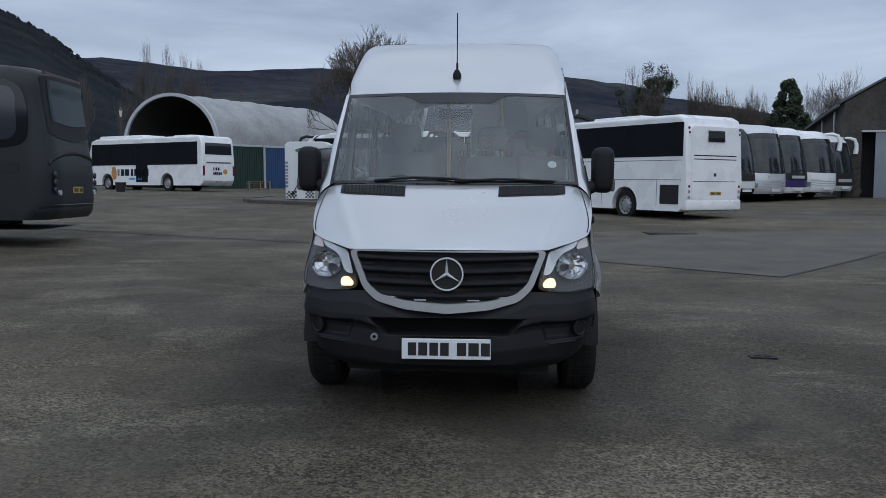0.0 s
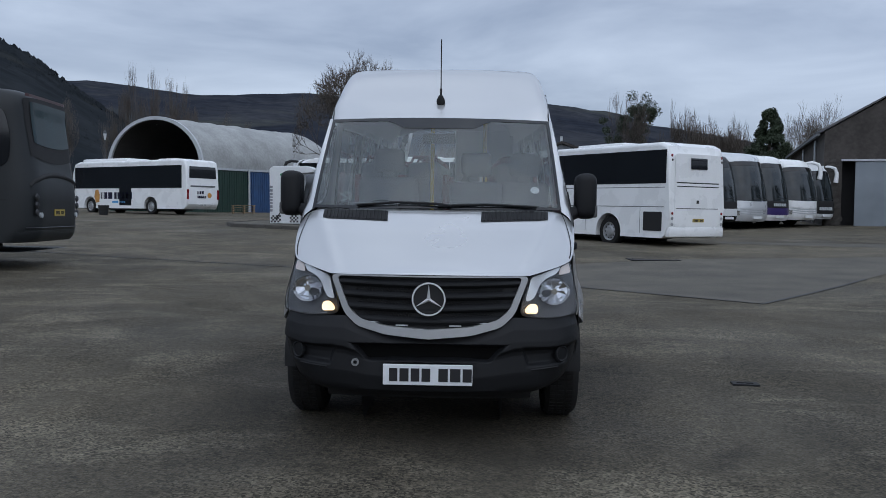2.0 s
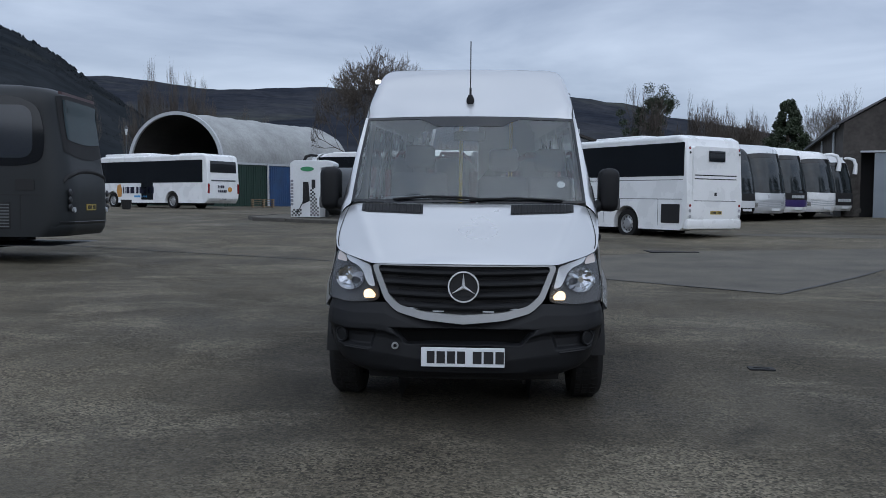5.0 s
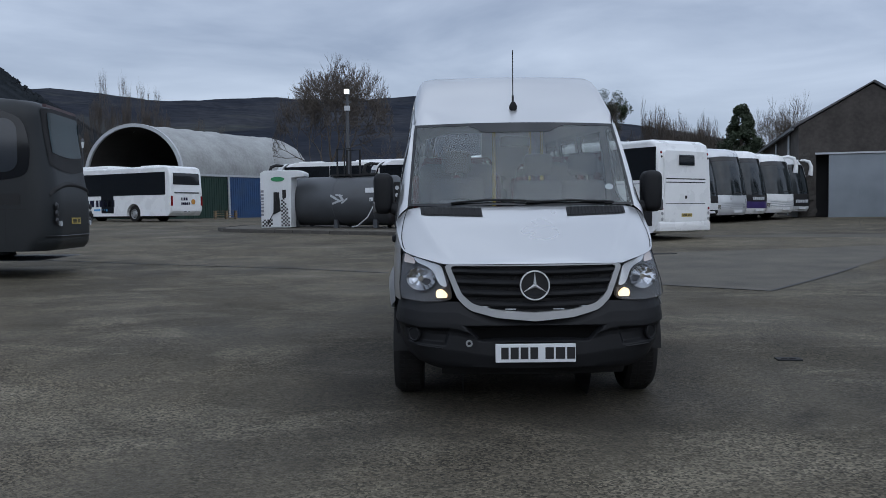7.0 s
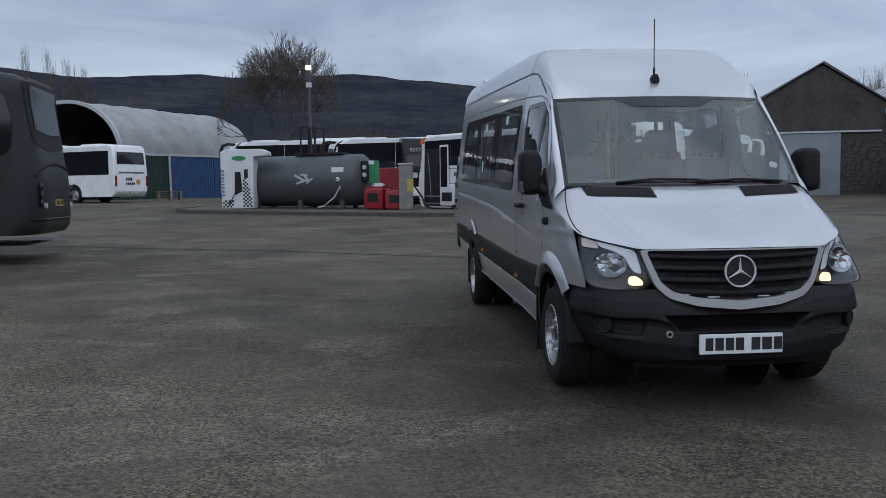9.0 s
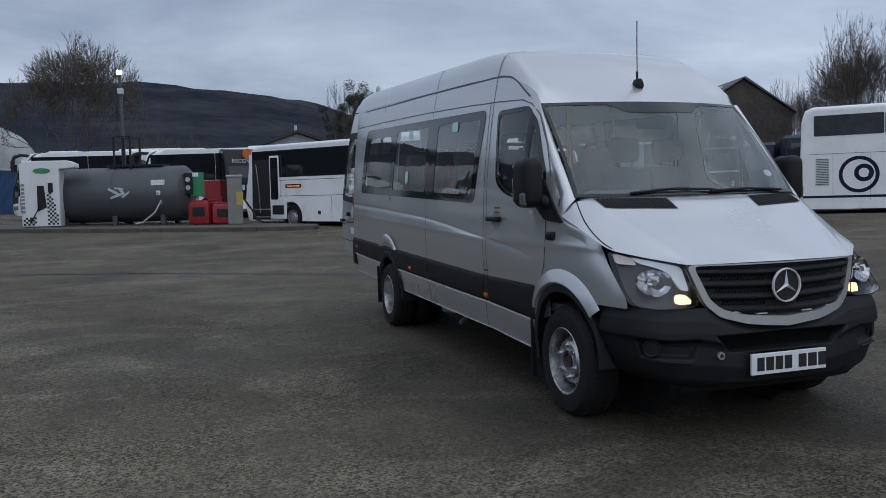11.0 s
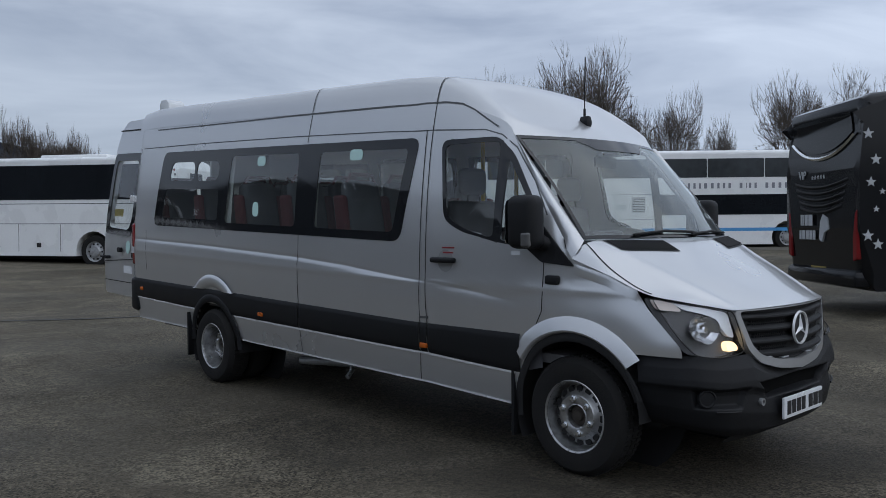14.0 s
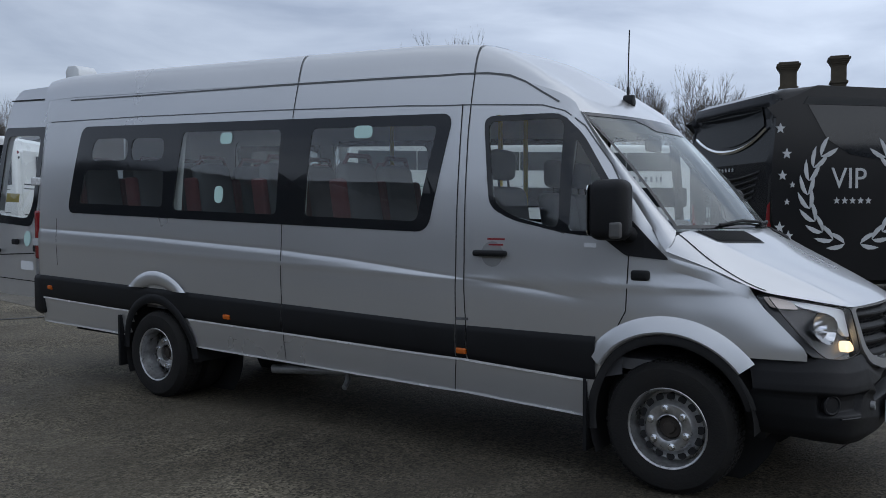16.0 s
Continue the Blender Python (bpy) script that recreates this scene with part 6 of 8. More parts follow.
arched_shed()
pl = thing("pallet_stack", pose(-15.8, 53.5, 1.03, 0, 0, 20), "stack of bare timber pallets by the shed wall", "pallets")
for k in range(4):
    part("pallet", box(-0.8, 0.8, -0.6, 0.6, 0.16 * k + 0.10, 0.16 * k + 0.13), M_WOOD, pl)
    for xx in (-0.75, 0, 0.65):
        part("bearer", box(xx, xx + 0.1, -0.6, 0.6, 0.16 * k, 0.16 * k + 0.10), M_WOOD, pl)
bk = thing("bucket", pose(-20.3, 41.2, ground_z(-20.3, 41.2)), "dark plastic bucket standing on the yard", "bucket")
part("pail", lathe([(0.22, 0), (0.30, 0.55), (0.27, 0.55), (0.20, 0.03)], "z", 16), M_BLACK, bk)


def drain(x, y, w, d, rz, n, label):
    """A cast-iron cover let into the asphalt: frame and bars."""
    t = thing("drain_cover", pose(x, y, ground_z(x, y) + 0.004, 0, 0, rz), label, "drain cover")
    part("pit", box(-w / 2, w / 2, -d / 2, d / 2, -0.05, 0.002), M_BLACK, t)
    for a, b, c, e in ((-w / 2, w / 2, -d / 2 - 0.04, -d / 2), (-w / 2, w / 2, d / 2, d / 2 + 0.04), (-w / 2 - 0.04, -w / 2, -d / 2 - 0.04, d / 2 + 0.04), (w / 2, w / 2 + 0.04, -d / 2 - 0.04, d / 2 + 0.04)):
        part("frame_bar", box(a, b, c, e, -0.03, 0.010), M_BLACK, t)
    for k in range(n):
        u = -w / 2 + w * (k + 0.5) / n
        part("bar", box(u - 0.007, u + 0.007, -d / 2, d / 2, -0.02, 0.006), M_TAR, t)


drain(4.92, 16.75, 1.15, 0.80, 2, 12, "dark iron drain grating set in the asphalt")
drain(2.47, 2.0, 0.13, 0.04, -6, 1, "small iron cover set in the asphalt")

# ---- stone barns ----
def barns():
    P = Vector((19.1, 38.1))
    u = Vector((0.962, -0.274)).normalized()
    n = Vector((-u.y, u.x))
    if n.y < 0:
        n = -n
    ang = math.degrees(math.atan2(u.y, u.x))
    t = thing("barn", pose(P.x, P.y, 0.72, 0, 0, ang), "dark stone barn with twin gables and a grey sliding door", "barn")
    D = 19.0
    # gable outline along the front: left eave, ridge, valley, ridge, right eave
    for name, poly in (("wall_left", [(-0.95, -0.6), (-0.1, -0.6), (-0.1, 3.45), (3.45, 3.45), (3.45, -0.6), (12.0, -0.6), (12.1, 5.05), (9.25, 6.90), (5.85, 4.85), (2.55, 6.98), (-0.95, 4.95)]),):
        part("gable_wall", slab(poly, "y", 0, 0.5), M_GABLE, t)
    # black board added to paint the barn's unlit inside
    part("doorway_shade", box(-0.4, 3.6, 0.9, 1.0, -0.6, 3.7), M_BLACK, t)
    part("side_wall", box(-0.95, -0.5, 0.5, D, -0.6, 4.95), M_GABLE, t)
    part("side_wall", box(11.5, 12.0, 0.5, D, -0.6, 5.0), M_GABLE, t)
    for (a, b) in (((-1.2, 4.87), (2.55, 7.06)), ((2.55, 7.06), (5.85, 4.93)), ((5.85, 4.93), (9.25, 6.98)), ((9.25, 6.98), (12.3, 5.0))):
        dx, dz = b[0] - a[0], b[1] - a[1]
        ln = math.hypot(dx, dz)
        roof = part("roof_slope", slab([(a[0], a[1]), (b[0], b[1]), (b[0] - dz / ln * -0.12, b[1] + dx / ln * 0.12), (a[0] + dz / ln * 0.12 * -1, a[1] + dx / ln * 0.12)], "y", -0.15, D), M_SLATE, t)
    for k in range(7):
        part("roof_light", slab([(6.43, 5.41), (8.46, 6.63), (8.41, 6.71), (6.38, 5.49)], "y", 0.9 + 2.2 * k, 2.0 + 2.2 * k), M_PALE, t)
    part("sliding_door", box(0.5, 3.5, -0.10, -0.03, -0.14, 3.42), M_GREYDOOR, t, "grey sheet-steel sliding door")
    part("wicket", box(2.0, 2.75, -0.115, -0.1, -0.05, 1.6), M_GREYDOOR, t)
    part("door_rail", box(-0.15, 5.45, -0.16, -0.03, 3.44, 3.53), M_PALE, t)
    part("gutter_hopper", box(5.62, 6.04, -0.25, 0, 4.3, 4.65, 0.04), M_PALE, t)
    part("downpipe", lathe([(0.09, 0.6), (0.09, 4.6)], "z", 10, centre=(5.83, -0.12, 0)), M_BLACK, t)
    part("downpipe", lathe([(0.06, 0.3), (0.06, 4.75)], "z", 8, centre=(-1.03, 3.4, 0)), M_PALE, t)
    part("downpipe", lathe([(0.06, 0.3), (0.06, 4.75)], "z", 8, centre=(-1.03, 9.5, 0)), M_PALE, t)
    part("eave_gutter", box(-1.33, -1.19, -0.1, D, 4.74, 4.86), M_GREYLINE, t)
    # rubble facing beside the door, stone by stone: uneven lumps in wavering courses
    rnd = random.Random(4)

    def lump(w, h, d):
        k = [(-0.5, -0.32), (-0.28, -0.5), (0.3, -0.5), (0.5, -0.22), (0.48, 0.3), (0.2, 0.5), (-0.32, 0.48), (-0.5, 0.15)]
        return slab([(w * (u + rnd.uniform(-0.09, 0.09)), h * (v + rnd.uniform(-0.10, 0.10))) for u, v in k], "y", -d, 0.03)
    for (x0, x1, z1) in ((3.55, 11.9, 3.3), (-0.95, -0.1, 3.4)):
        z = -0.3
        while z < z1:
            h = rnd.uniform(0.15, 0.28)
            x = x0 + rnd.uniform(0, 0.25)
            while x < x1 - 0.3:
                w = rnd.uniform(0.16, 0.60)
                part("stone", lump(min(w, x1 - x) - 0.015, h * rnd.uniform(0.75, 1.15), rnd.uniform(0.01, 0.07)), M_STONE, t, m=pose(x + w / 2, 0, z + h / 2 + 0.05 * math.sin(1.7 * x + z), 0, rnd.uniform(-9, 9), 0))
                x += w
            z += h
    # broken arch of pale masonry over the parked vans
    for k in range(17):
        a = math.pi * (0.06 + 0.88 * (k + rnd.uniform(0.3, 0.7)) / 17)
        r = rnd.uniform(0.86, 1.08)
        part("arch_stone", lump(rnd.uniform(0.18, 0.36), rnd.uniform(0.12, 0.24), rnd.uniform(0.05, 0.14)), M_PALE_STONE if k % 3 else M_STONE, t, m=pose(8.05 - 1.75 * r * math.cos(a), 0, 2.62 + 1.15 * r * math.sin(a), 0, math.degrees(a) - 90 + rnd.uniform(-25, 25), 0))


barns()


def dark_van(x, y, az, H, L, W, paint, label, framed=False):
    t, yr, yf = coach("minibus", stand(x, y, az), label, L, H, paint, [1.6, L - 1.3], "dark vehicles by the barn", W, bev=0.12, wr=0.36, floor=0.32, category="minibus")
    end_pane(t, W, yr, H * 0.58, H - 0.32, -1, 0.22, 0.26, name="rear_window")
    if framed:
        fr = bmesh.new()
        for b in ((-1.0, -0.78, 1.55, 2.45), (-0.78, 1.0, 1.50, 1.58)):
            box(b[0], b[1], -0.03, 0.06, b[2], b[3], bm=fr)
        part("window_frame", fr, M_PALE, t, "white window frame")
    for s in (-1, 1):
        for k in range(3):
            part("rear_lamp", box(s * (W / 2 - 0.16) - 0.06, s * (W / 2 - 0.16) + 0.06, -0.02, 0.05, 0.72 + 0.13 * k, 0.80 + 0.13 * k), M_PALE if k else M_REDLAMP, t)
    part("bumper", box(-W / 2 + 0.05, W / 2 - 0.05, -0.07, 0.1, 0.42, 0.6, 0.03), M_BLACK, t)


dark_van(21.83, 29.55, 38, 2.72, 7, 1.5, M_DARK_VAN, "dark grey minibus with a white-framed rear window", True)
dark_van(21.0, 25.85, 38, 2.74, 7, 1.5, M_NAVY, "navy minibus parked by the barn")
dark_van(20.4, 22.45, 38, 2.9, 8, 1.5, M_NAVY, "taller navy minibus parked by the barn")


def recovery_truck():
    t, yr, yf = coach("recovery_truck", stand(0.75, 36.0, 172) @ pose(0, -7, 0), "dark recovery lorry with an amber roof sign", 7.0, 3.28, M_BLACKCOACH, [1.6, 5.6], "", 2.5, bev=0.10, category="lorry", front=[(6.2, 3.28), (6.6, 3.2), (6.9, 2.5), (7.0, 1.3), (7.0, 0.5), (6.9, 0.36)])
    end_pane(t, 2.5, yf, 1.65, 2.42, 1, 0.15, 0.15)
    letters("RECOVERY", 0.26, M_PALE, t, pose(0.95, 6.99, 2.52, 90, 0, 180))
    part("roof_sign", lathe([(0.25, -0.05), (0.25, 0.05)], "y", 20, centre=(0.15, 6.78, 3.0)), M_ORANGE, t, "round amber emblem")
    bars(t, pose(0.9, 7.03, 1.3, 0, 0, 180), [0.3, 0.12, 0.3, 0.3, 0.3], 0.25, 0.08, M_PALE)
    part("bumper", box(-1.2, 1.2, 6.95, 7.1, 0.4, 0.85, 0.04), M_WHITE, t)


recovery_truck()


def far_gable(x, y, w, h, ridge, depth, rz, label):
    t = thing("workshop", pose(x, y, 1.05, 0, 0, rz), label, "building")
    part("wall", slab([(-w / 2, 0), (w / 2, 0), (w / 2, h), (0, ridge), (-w / 2, h)], "y", 0, depth), M_GREYDOOR, t)
    for s in (-1, 1):
        part("roof", slab([(0, ridge + 0.05), (s * (w / 2 + 0.4), h - 0.1), (s * (w / 2 + 0.4), h + 0.12), (0, ridge + 0.28)], "y", -0.4, depth + 0.4), M_CLAD, t)
    part("vent_pipe", lathe([(0.12, ridge), (0.12, ridge + 0.8)], "z", 10, centre=(0, 1, 0)), M_PALE, t)
    part("doorway", box(-w * 0.12, w * 0.12, -0.02, 0.05, 0, h * 0.75), M_CLAD, t)


far_gable(8.5, 72, 13, 4.3, 6.6, 25, -3, "grey workshop with a shallow gable roof")
far_gable(20.5, 88, 12, 5.2, 7.4, 20, -8, "distant workshop behind the white coach")


def chimney_house():
    t = thing("house", pose(33.6, 7.85, 0.8, 0, 0, -75), "old house with two tall sooty brick chimneys", "house")
    part("wall", box(-1.2, 6, 0, 7, 0, 3.6), M_STONE, t)
    for s in (0, 1):
        part("roof", slab([(0 - 0.3, 3.6), (3.5, 5.2), (3.5, 5.35), (-0.4, 3.72)] if s == 0 else [(7.3, 3.6), (3.5, 5.2), (3.5, 5.35), (7.4, 3.72)], "x", -1.4, 6.2), M_SLATE, t)
    for x, w, up in ((-0.05, 0.36, 0.0), (2.12, 0.31, 0.16)):
        c = part("chimney", box(x - w, x + w, 3.42 - w, 3.42 + w, 4.9, 7.55 + up), M_BRICK, t)
        g = w + 0.07
        part("collar", box(x - g, x + g, 3.42 - g, 3.42 + g, 6.62 + up, 6.72 + up), M_BRICK, c)
        for k in range(5):
            g = w + 0.03 + (0.045 * k if k < 4 else 0.05)
            part("corbel", box(x - g, x + g, 3.42 - g, 3.42 + g, 7.45 + up + 0.085 * k, 7.53 + up + 0.085 * k), M_BRICK, c)


chimney_house()

# ---- the silver minibus ----
van = tagged(thing("minibus", pose(0, 0, 0), "silver long-wheelbase high-roof minibus with headlamps lit and a rear door open", "minibus"))


def warp(x, y, z):
    """The unladen body sits nose-down: it rises towards the rear."""
    d = y - 2.2
    if d > 0:
        d = d * d / 0.6 if d < 0.3 else d - 0.15
        z += (0.024 + 0.0125 * (z - 0.4)) * d
    elif y > 1.2 and z < 0.8:
        # the sill dips towards the front wheel
        z -= lerp([(1.2, 0.0), (1.34, 0.040), (1.8, 0.020), (2.2, 0.0)], y) * min(1.0, (0.8 - z) / 0.2)
    return (x, y, z)


def vpart(name, bm, material, parent=None, label="", smooth=True):
    for v in bm.verts:
        v.co = warp(*v.co)
    return part(name, bm, material, parent or van, label, smooth)


SIDE = [(0.385, 0.920), (0.60, 0.950), (0.79, 0.960), (0.95, 0.9655), (1.05, 0.9635), (1.085, 0.967), (1.11, 0.9635), (1.36, 0.952), (1.62, 0.932), (1.85, 0.906), (2.07, 0.876), (2.20, 0.856), (2.345, 0.826), (2.4, 0.81)]
XG = [(1.5, 0.800), (1.8, 0.815), (2.08, 0.825), (2.3, 0.830)]
CROWN = [(0, 0.92), (0.5, 0.915), (0.75, 0.90), (0.85, 0.865), (0.905, 0.785), (0.95, 0.56), (1.0, 0.0)]
RISE = [(0, 0), (0.12, 0.08), (0.23, 0.150), (0.36, 0.25), (0.5, 0.345), (0.64, 0.425), (0.78, 0.478), (0.95, 0.505), (1.2, 0.52), (9, 0.52)]


def roof_z(u, y):
    yh = 1.33 + 0.17 * u * u
    c = lerp(RISE, max(0.0, y - yh)) / 0.52
    full = 2.345 + 0.245 * flow(CROWN, min(1.0, abs(u)))
    return 2.045 + (full - 2.045) * c ** (1 - 0.5 * abs(u) ** 4)


def side_top(y):
    if y >= 1.5:
        return roof_z(1.0, y)
    return lerp([(0.27, 0.86), (0.47, 1.075), (0.7, 1.175), (0.95, 1.27), (1.5, 2.045)], y)


def wing_front(z):
    return 0.27 + max(0.0, z - 0.8) * 1.0


TAPER = [(0, 0.915), (0.1, 0.940), (0.2, 0.958), (0.35, 0.976), (0.5, 0.990), (0.7, 1.0)]


CREASE = [(1.2, 0.965), (1.37, 0.993), (1.644, 1.033), (2.09, 1.079), (2.58, 1.113), (3.14, 1.149), (3.78, 1.175), (4.51, 1.187), (5.36, 1.20), (7.0, 1.205)]


def ledge(y, z):
    """The pressed shoulder: a groove, then a step outwards below the crease that dies away downwards."""
    if y < 1.3:
        return 0.0
    amp = lerp([(1.3, 0.0), (1.65, 0.004), (2.4, 0.006), (6.4, 0.006), (7.0, 0.004)], y)
    d = lerp(CREASE, y) - z
    if d <= -0.02:
        return 0.0
    if d <= 0:
        return -0.35 * amp * (1 + d / 0.02)
    if d < 0.05:
        q = d / 0.05
        return amp * (-0.35 + 1.35 * q * (2 - q))
    q = min(1.0, (d - 0.05) / 0.30)
    return amp * (1 - q * q * (3 - 2 * q))


def side_x(y, z):
    """Half-width of the body's side."""
    x = ledge(y, z) + flow(SIDE, z) * flow(TAPER, y - wing_front(min(z, 1.15)))
    if 1.0 < y < 2.3 and z > 1.3:
        top = side_top(y)
        xg = lerp([(1.0, 0.925), (1.25, 0.872), (1.5, 0.805), (1.8, 0.817), (2.08, 0.826), (2.3, 0.83)], y)
        x *= 1 + (xg / flow(SIDE, top) - 1) * min(1.0, max(0.0, (z - 1.3) / max(0.05, top - 1.3))) ** 2
    return x


def inside(poly, u, v):
    hit = False
    for (a, b), (c, d) in zip(poly, poly[1:] + poly[:1]):
        if (b > v) != (d > v) and u < (c - a) * (v - b) / (d - b) + a:
            hit = not hit
    return hit


def fill(outer, holes=(), dense=0.12):
    """A flat filled outline with holes, in (u, v)."""
    bm = bmesh.new()
    edges = []
    for loop in (outer, *holes):
        pts = []
        for (a, b), (c, d) in zip(loop, loop[1:] + loop[:1]):
            k = max(1, int(math.hypot(c - a, d - b) / dense))
            pts += [(a + (c - a) * i / k, b + (d - b) * i / k) for i in range(k)]
        vs = [bm.verts.new((u, v, 0)) for u, v in pts]
        edges += [bm.edges.new((vs[i], vs[(i + 1) % len(vs)])) for i in range(len(vs))]
    bmesh.ops.triangle_fill(bm, edges=edges, use_beauty=True)
    return bm


def sliced(bm, step):
    """Cuts a flat mesh along a grid, so that it can follow a curved face."""
    for axis in (0, 1):
        lo, hi = min(v.co[axis] for v in bm.verts), max(v.co[axis] for v in bm.verts)
        k = lo + step
        while k < hi - step * 0.3:
            co, no = [0, 0, 0], [0, 0, 0]
            co[axis], no[axis] = k, 1
            bmesh.ops.bisect_plane(bm, geom=bm.verts[:] + bm.edges[:] + bm.faces[:], plane_co=co, plane_no=no)
            k += step
    return bm


def on_body(bm, side, off, depth=0.0):
    """Lays a flat (y, z) mesh on the body's side; depth turns its rim inwards."""
    sliced(bm, 0.12)
    rim = [[v.co.copy() for v in e.verts] for e in bm.edges if len(e.link_faces) == 1] if depth else []
    for v in bm.verts:
        y, z = v.co.x, v.co.y
        v.co = (side * (side_x(y, z) + off), y, z)
    for a, b in rim:
        q = []
        for c, o in ((a, off), (b, off), (b, off - depth), (a, off - depth)):
            q.append(bm.verts.new((side * (side_x(c.x, c.y) + o), c.x, c.y)))
        bm.faces.new(q)
    return bm


def side_line(pts, width, side, off=0.0025, step=0.08):
    """A narrow band along (y, z) points on the body's side."""
    bm = bmesh.new()
    fine = []
    for (a, b), (c, d) in zip(pts, pts[1:]):
        k = max(1, int(math.hypot(c - a, d - b) / step))
        fine += [(a + (c - a) * i / k, b + (d - b) * i / k) for i in range(k)]
    fine.append(pts[-1])
    rows = []
    for i, (y, z) in enumerate(fine):
        p, q = fine[max(0, i - 1)], fine[min(len(fine) - 1, i + 1)]
        d = Vector((q[0] - p[0], q[1] - p[1])).normalized()
        rows.append([bm.verts.new((side * (side_x(y + s * d.y * width / 2, z - s * d.x * width / 2) + off), y + s * d.y * width / 2, z - s * d.x * width / 2)) for s in (-1, 1)])
    for p, q in zip(rows, rows[1:]):
        bm.faces.new((p[0], p[1], q[1], q[0]))
    return bm


# outlines in (y, z) along the side
BAND = soften([(2.315, 2.092), (2.465, 1.355), (6.44, 1.355), (6.30, 2.085)], 0.095, 6)
PANES = [soften([(2.43, 2.02), (2.55, 1.42), (3.53, 1.42), (3.50, 2.02)], 0.05), soften([(3.80, 2.02), (3.80, 1.42), (4.97, 1.42), (4.90, 2.02)], 0.05)]
REAR_LOW = soften([(5.10, 1.72), (5.10, 1.44), (6.27, 1.44), (6.20, 1.72)], 0.04)
SLIDERS = [soften([(5.12, 1.98), (5.12, 1.80), (5.56, 1.80), (5.56, 1.98)], 0.08), soften([(5.60, 1.98), (5.60, 1.80), (6.14, 1.80), (6.10, 1.98)], 0.08)]
DOORWIN = soften([(2.095, 2.055), (1.60, 2.045), (1.46, 1.915), (1.20, 1.53), (1.17, 1.335), (1.48, 1.355), (1.85, 1.43), (2.02, 1.51)], 0.07, 5)
DOORGLASS = soften([(2.065, 2.02), (1.575, 2.012), (1.56, 1.385), (1.85, 1.455), (1.99, 1.535)], 0.06, 5)
QUARTER = soften([(1.50, 1.90), (1.235, 1.525), (1.205, 1.37), (1.50, 1.375)], 0.03)
WA, RA = (0.935, 0.385), (5.18, 0.28)


def shrunk(poly, k):
    cx, cy = sum(p[0] for p in poly) / len(poly), sum(p[1] for p in poly) / len(poly)
    return [(cx + (u - cx) * (1 - k / max(0.1, abs(u - cx))), cy + (v - cy) * (1 - k / max(0.1, abs(v - cy)))) for u, v in poly]


HOLES = [shrunk(BAND, 0.035), shrunk(DOORWIN, 0.010)]


def body_side(side):
    ys = steps(0.27, 1.0, 16) + steps(1.0, 2.4, 40)[1:] + steps(2.4, 6.9, 90)[1:] + [6.95, 6.98, 7.0]
    zs = sorted(set(round(z, 4) for z in steps(0.385, 1.0, 20) + steps(1.0, 1.07, 6) + steps(1.07, 1.14, 16) + steps(1.14, 1.30, 6) + steps(1.30, 2.30, 30)))

    def place(y, zl):
        ya = y
        if y < 1.0:
            zz = 0.9 + (zl - 0.9) * (side_top(max(0.47, y)) - 0.9) / 1.4 if zl > 0.9 else zl
            ya = y + (wing_front(zz) - 0.27) * (1 - (y - 0.27) / 0.73)
        top = side_top(max(0.47, ya))
        z = zl if zl <= 0.9 else 0.9 + (zl - 0.9) * (top - 0.9) / 1.4
        if y > 1.25 and 0.8 < zl < 1.32:
            # rows run along the crease
            k = (zl - 0.8) / 0.3 if zl < 1.1 else min(1.0, (1.32 - zl) / 0.18)
            z += (lerp(CREASE, y) - 1.106) * k * min(1.0, (y - 1.25) / 0.3)
        return ya, z

    def f(y, zl):
        ya, z = place(y, zl)
        x = side_x(ya, z)
        if ya > 6.88:
            x -= 0.06 * ((ya - 6.88) / 0.12) ** 2
        # wheel openings: points near the rim are drawn onto it
        for (cy, cz), r in ((WA, 0.435), (RA, 0.425)):
            d = math.hypot(ya - cy, z - cz)
            if abs(d - r) < 0.028 and d > 0:
                ya, z = cy + (ya - cy) * r / d, cz + (z - cz) * r / d
        return (side * x, ya, z)

    def skip(y, zl):
        ya, z = place(y, zl)
        if math.hypot(ya - WA[0], z - WA[1]) < 0.43 or math.hypot(ya - RA[0], z - RA[1]) < 0.42:
            return True
        if ya < 0.62 and z < 0.74:
            return True
        return any(inside(h, ya, z) for h in HOLES)

    return vpart("body_side", sheet(f, ys, zs, skip), M_SILVER, label="silver metallic side panel")


def arch_band(side, centre, r0, r1, a0, a1, off, bulge, material, name, n=26, floor_z=None, tilt=False):
    def f(a, v):
        r = r0 + (r1 - r0) * v
        y, z = centre[0] + r * math.cos(a), centre[1] + r * math.sin(a)
        if floor_z is not None:
            z = max(z, floor_z)
        across = min(1.0, v / 0.16) ** 0.6 * (1 - v) ** 0.85 / 0.86 if tilt else math.sin(math.pi * v) ** 0.7
        return (side * (side_x(y, z) + off + bulge * across), y, z)
    bm = sheet(f, steps(radians(a0), radians(a1), n), steps(0, 1, 10))
    return vpart(name, bm, material)


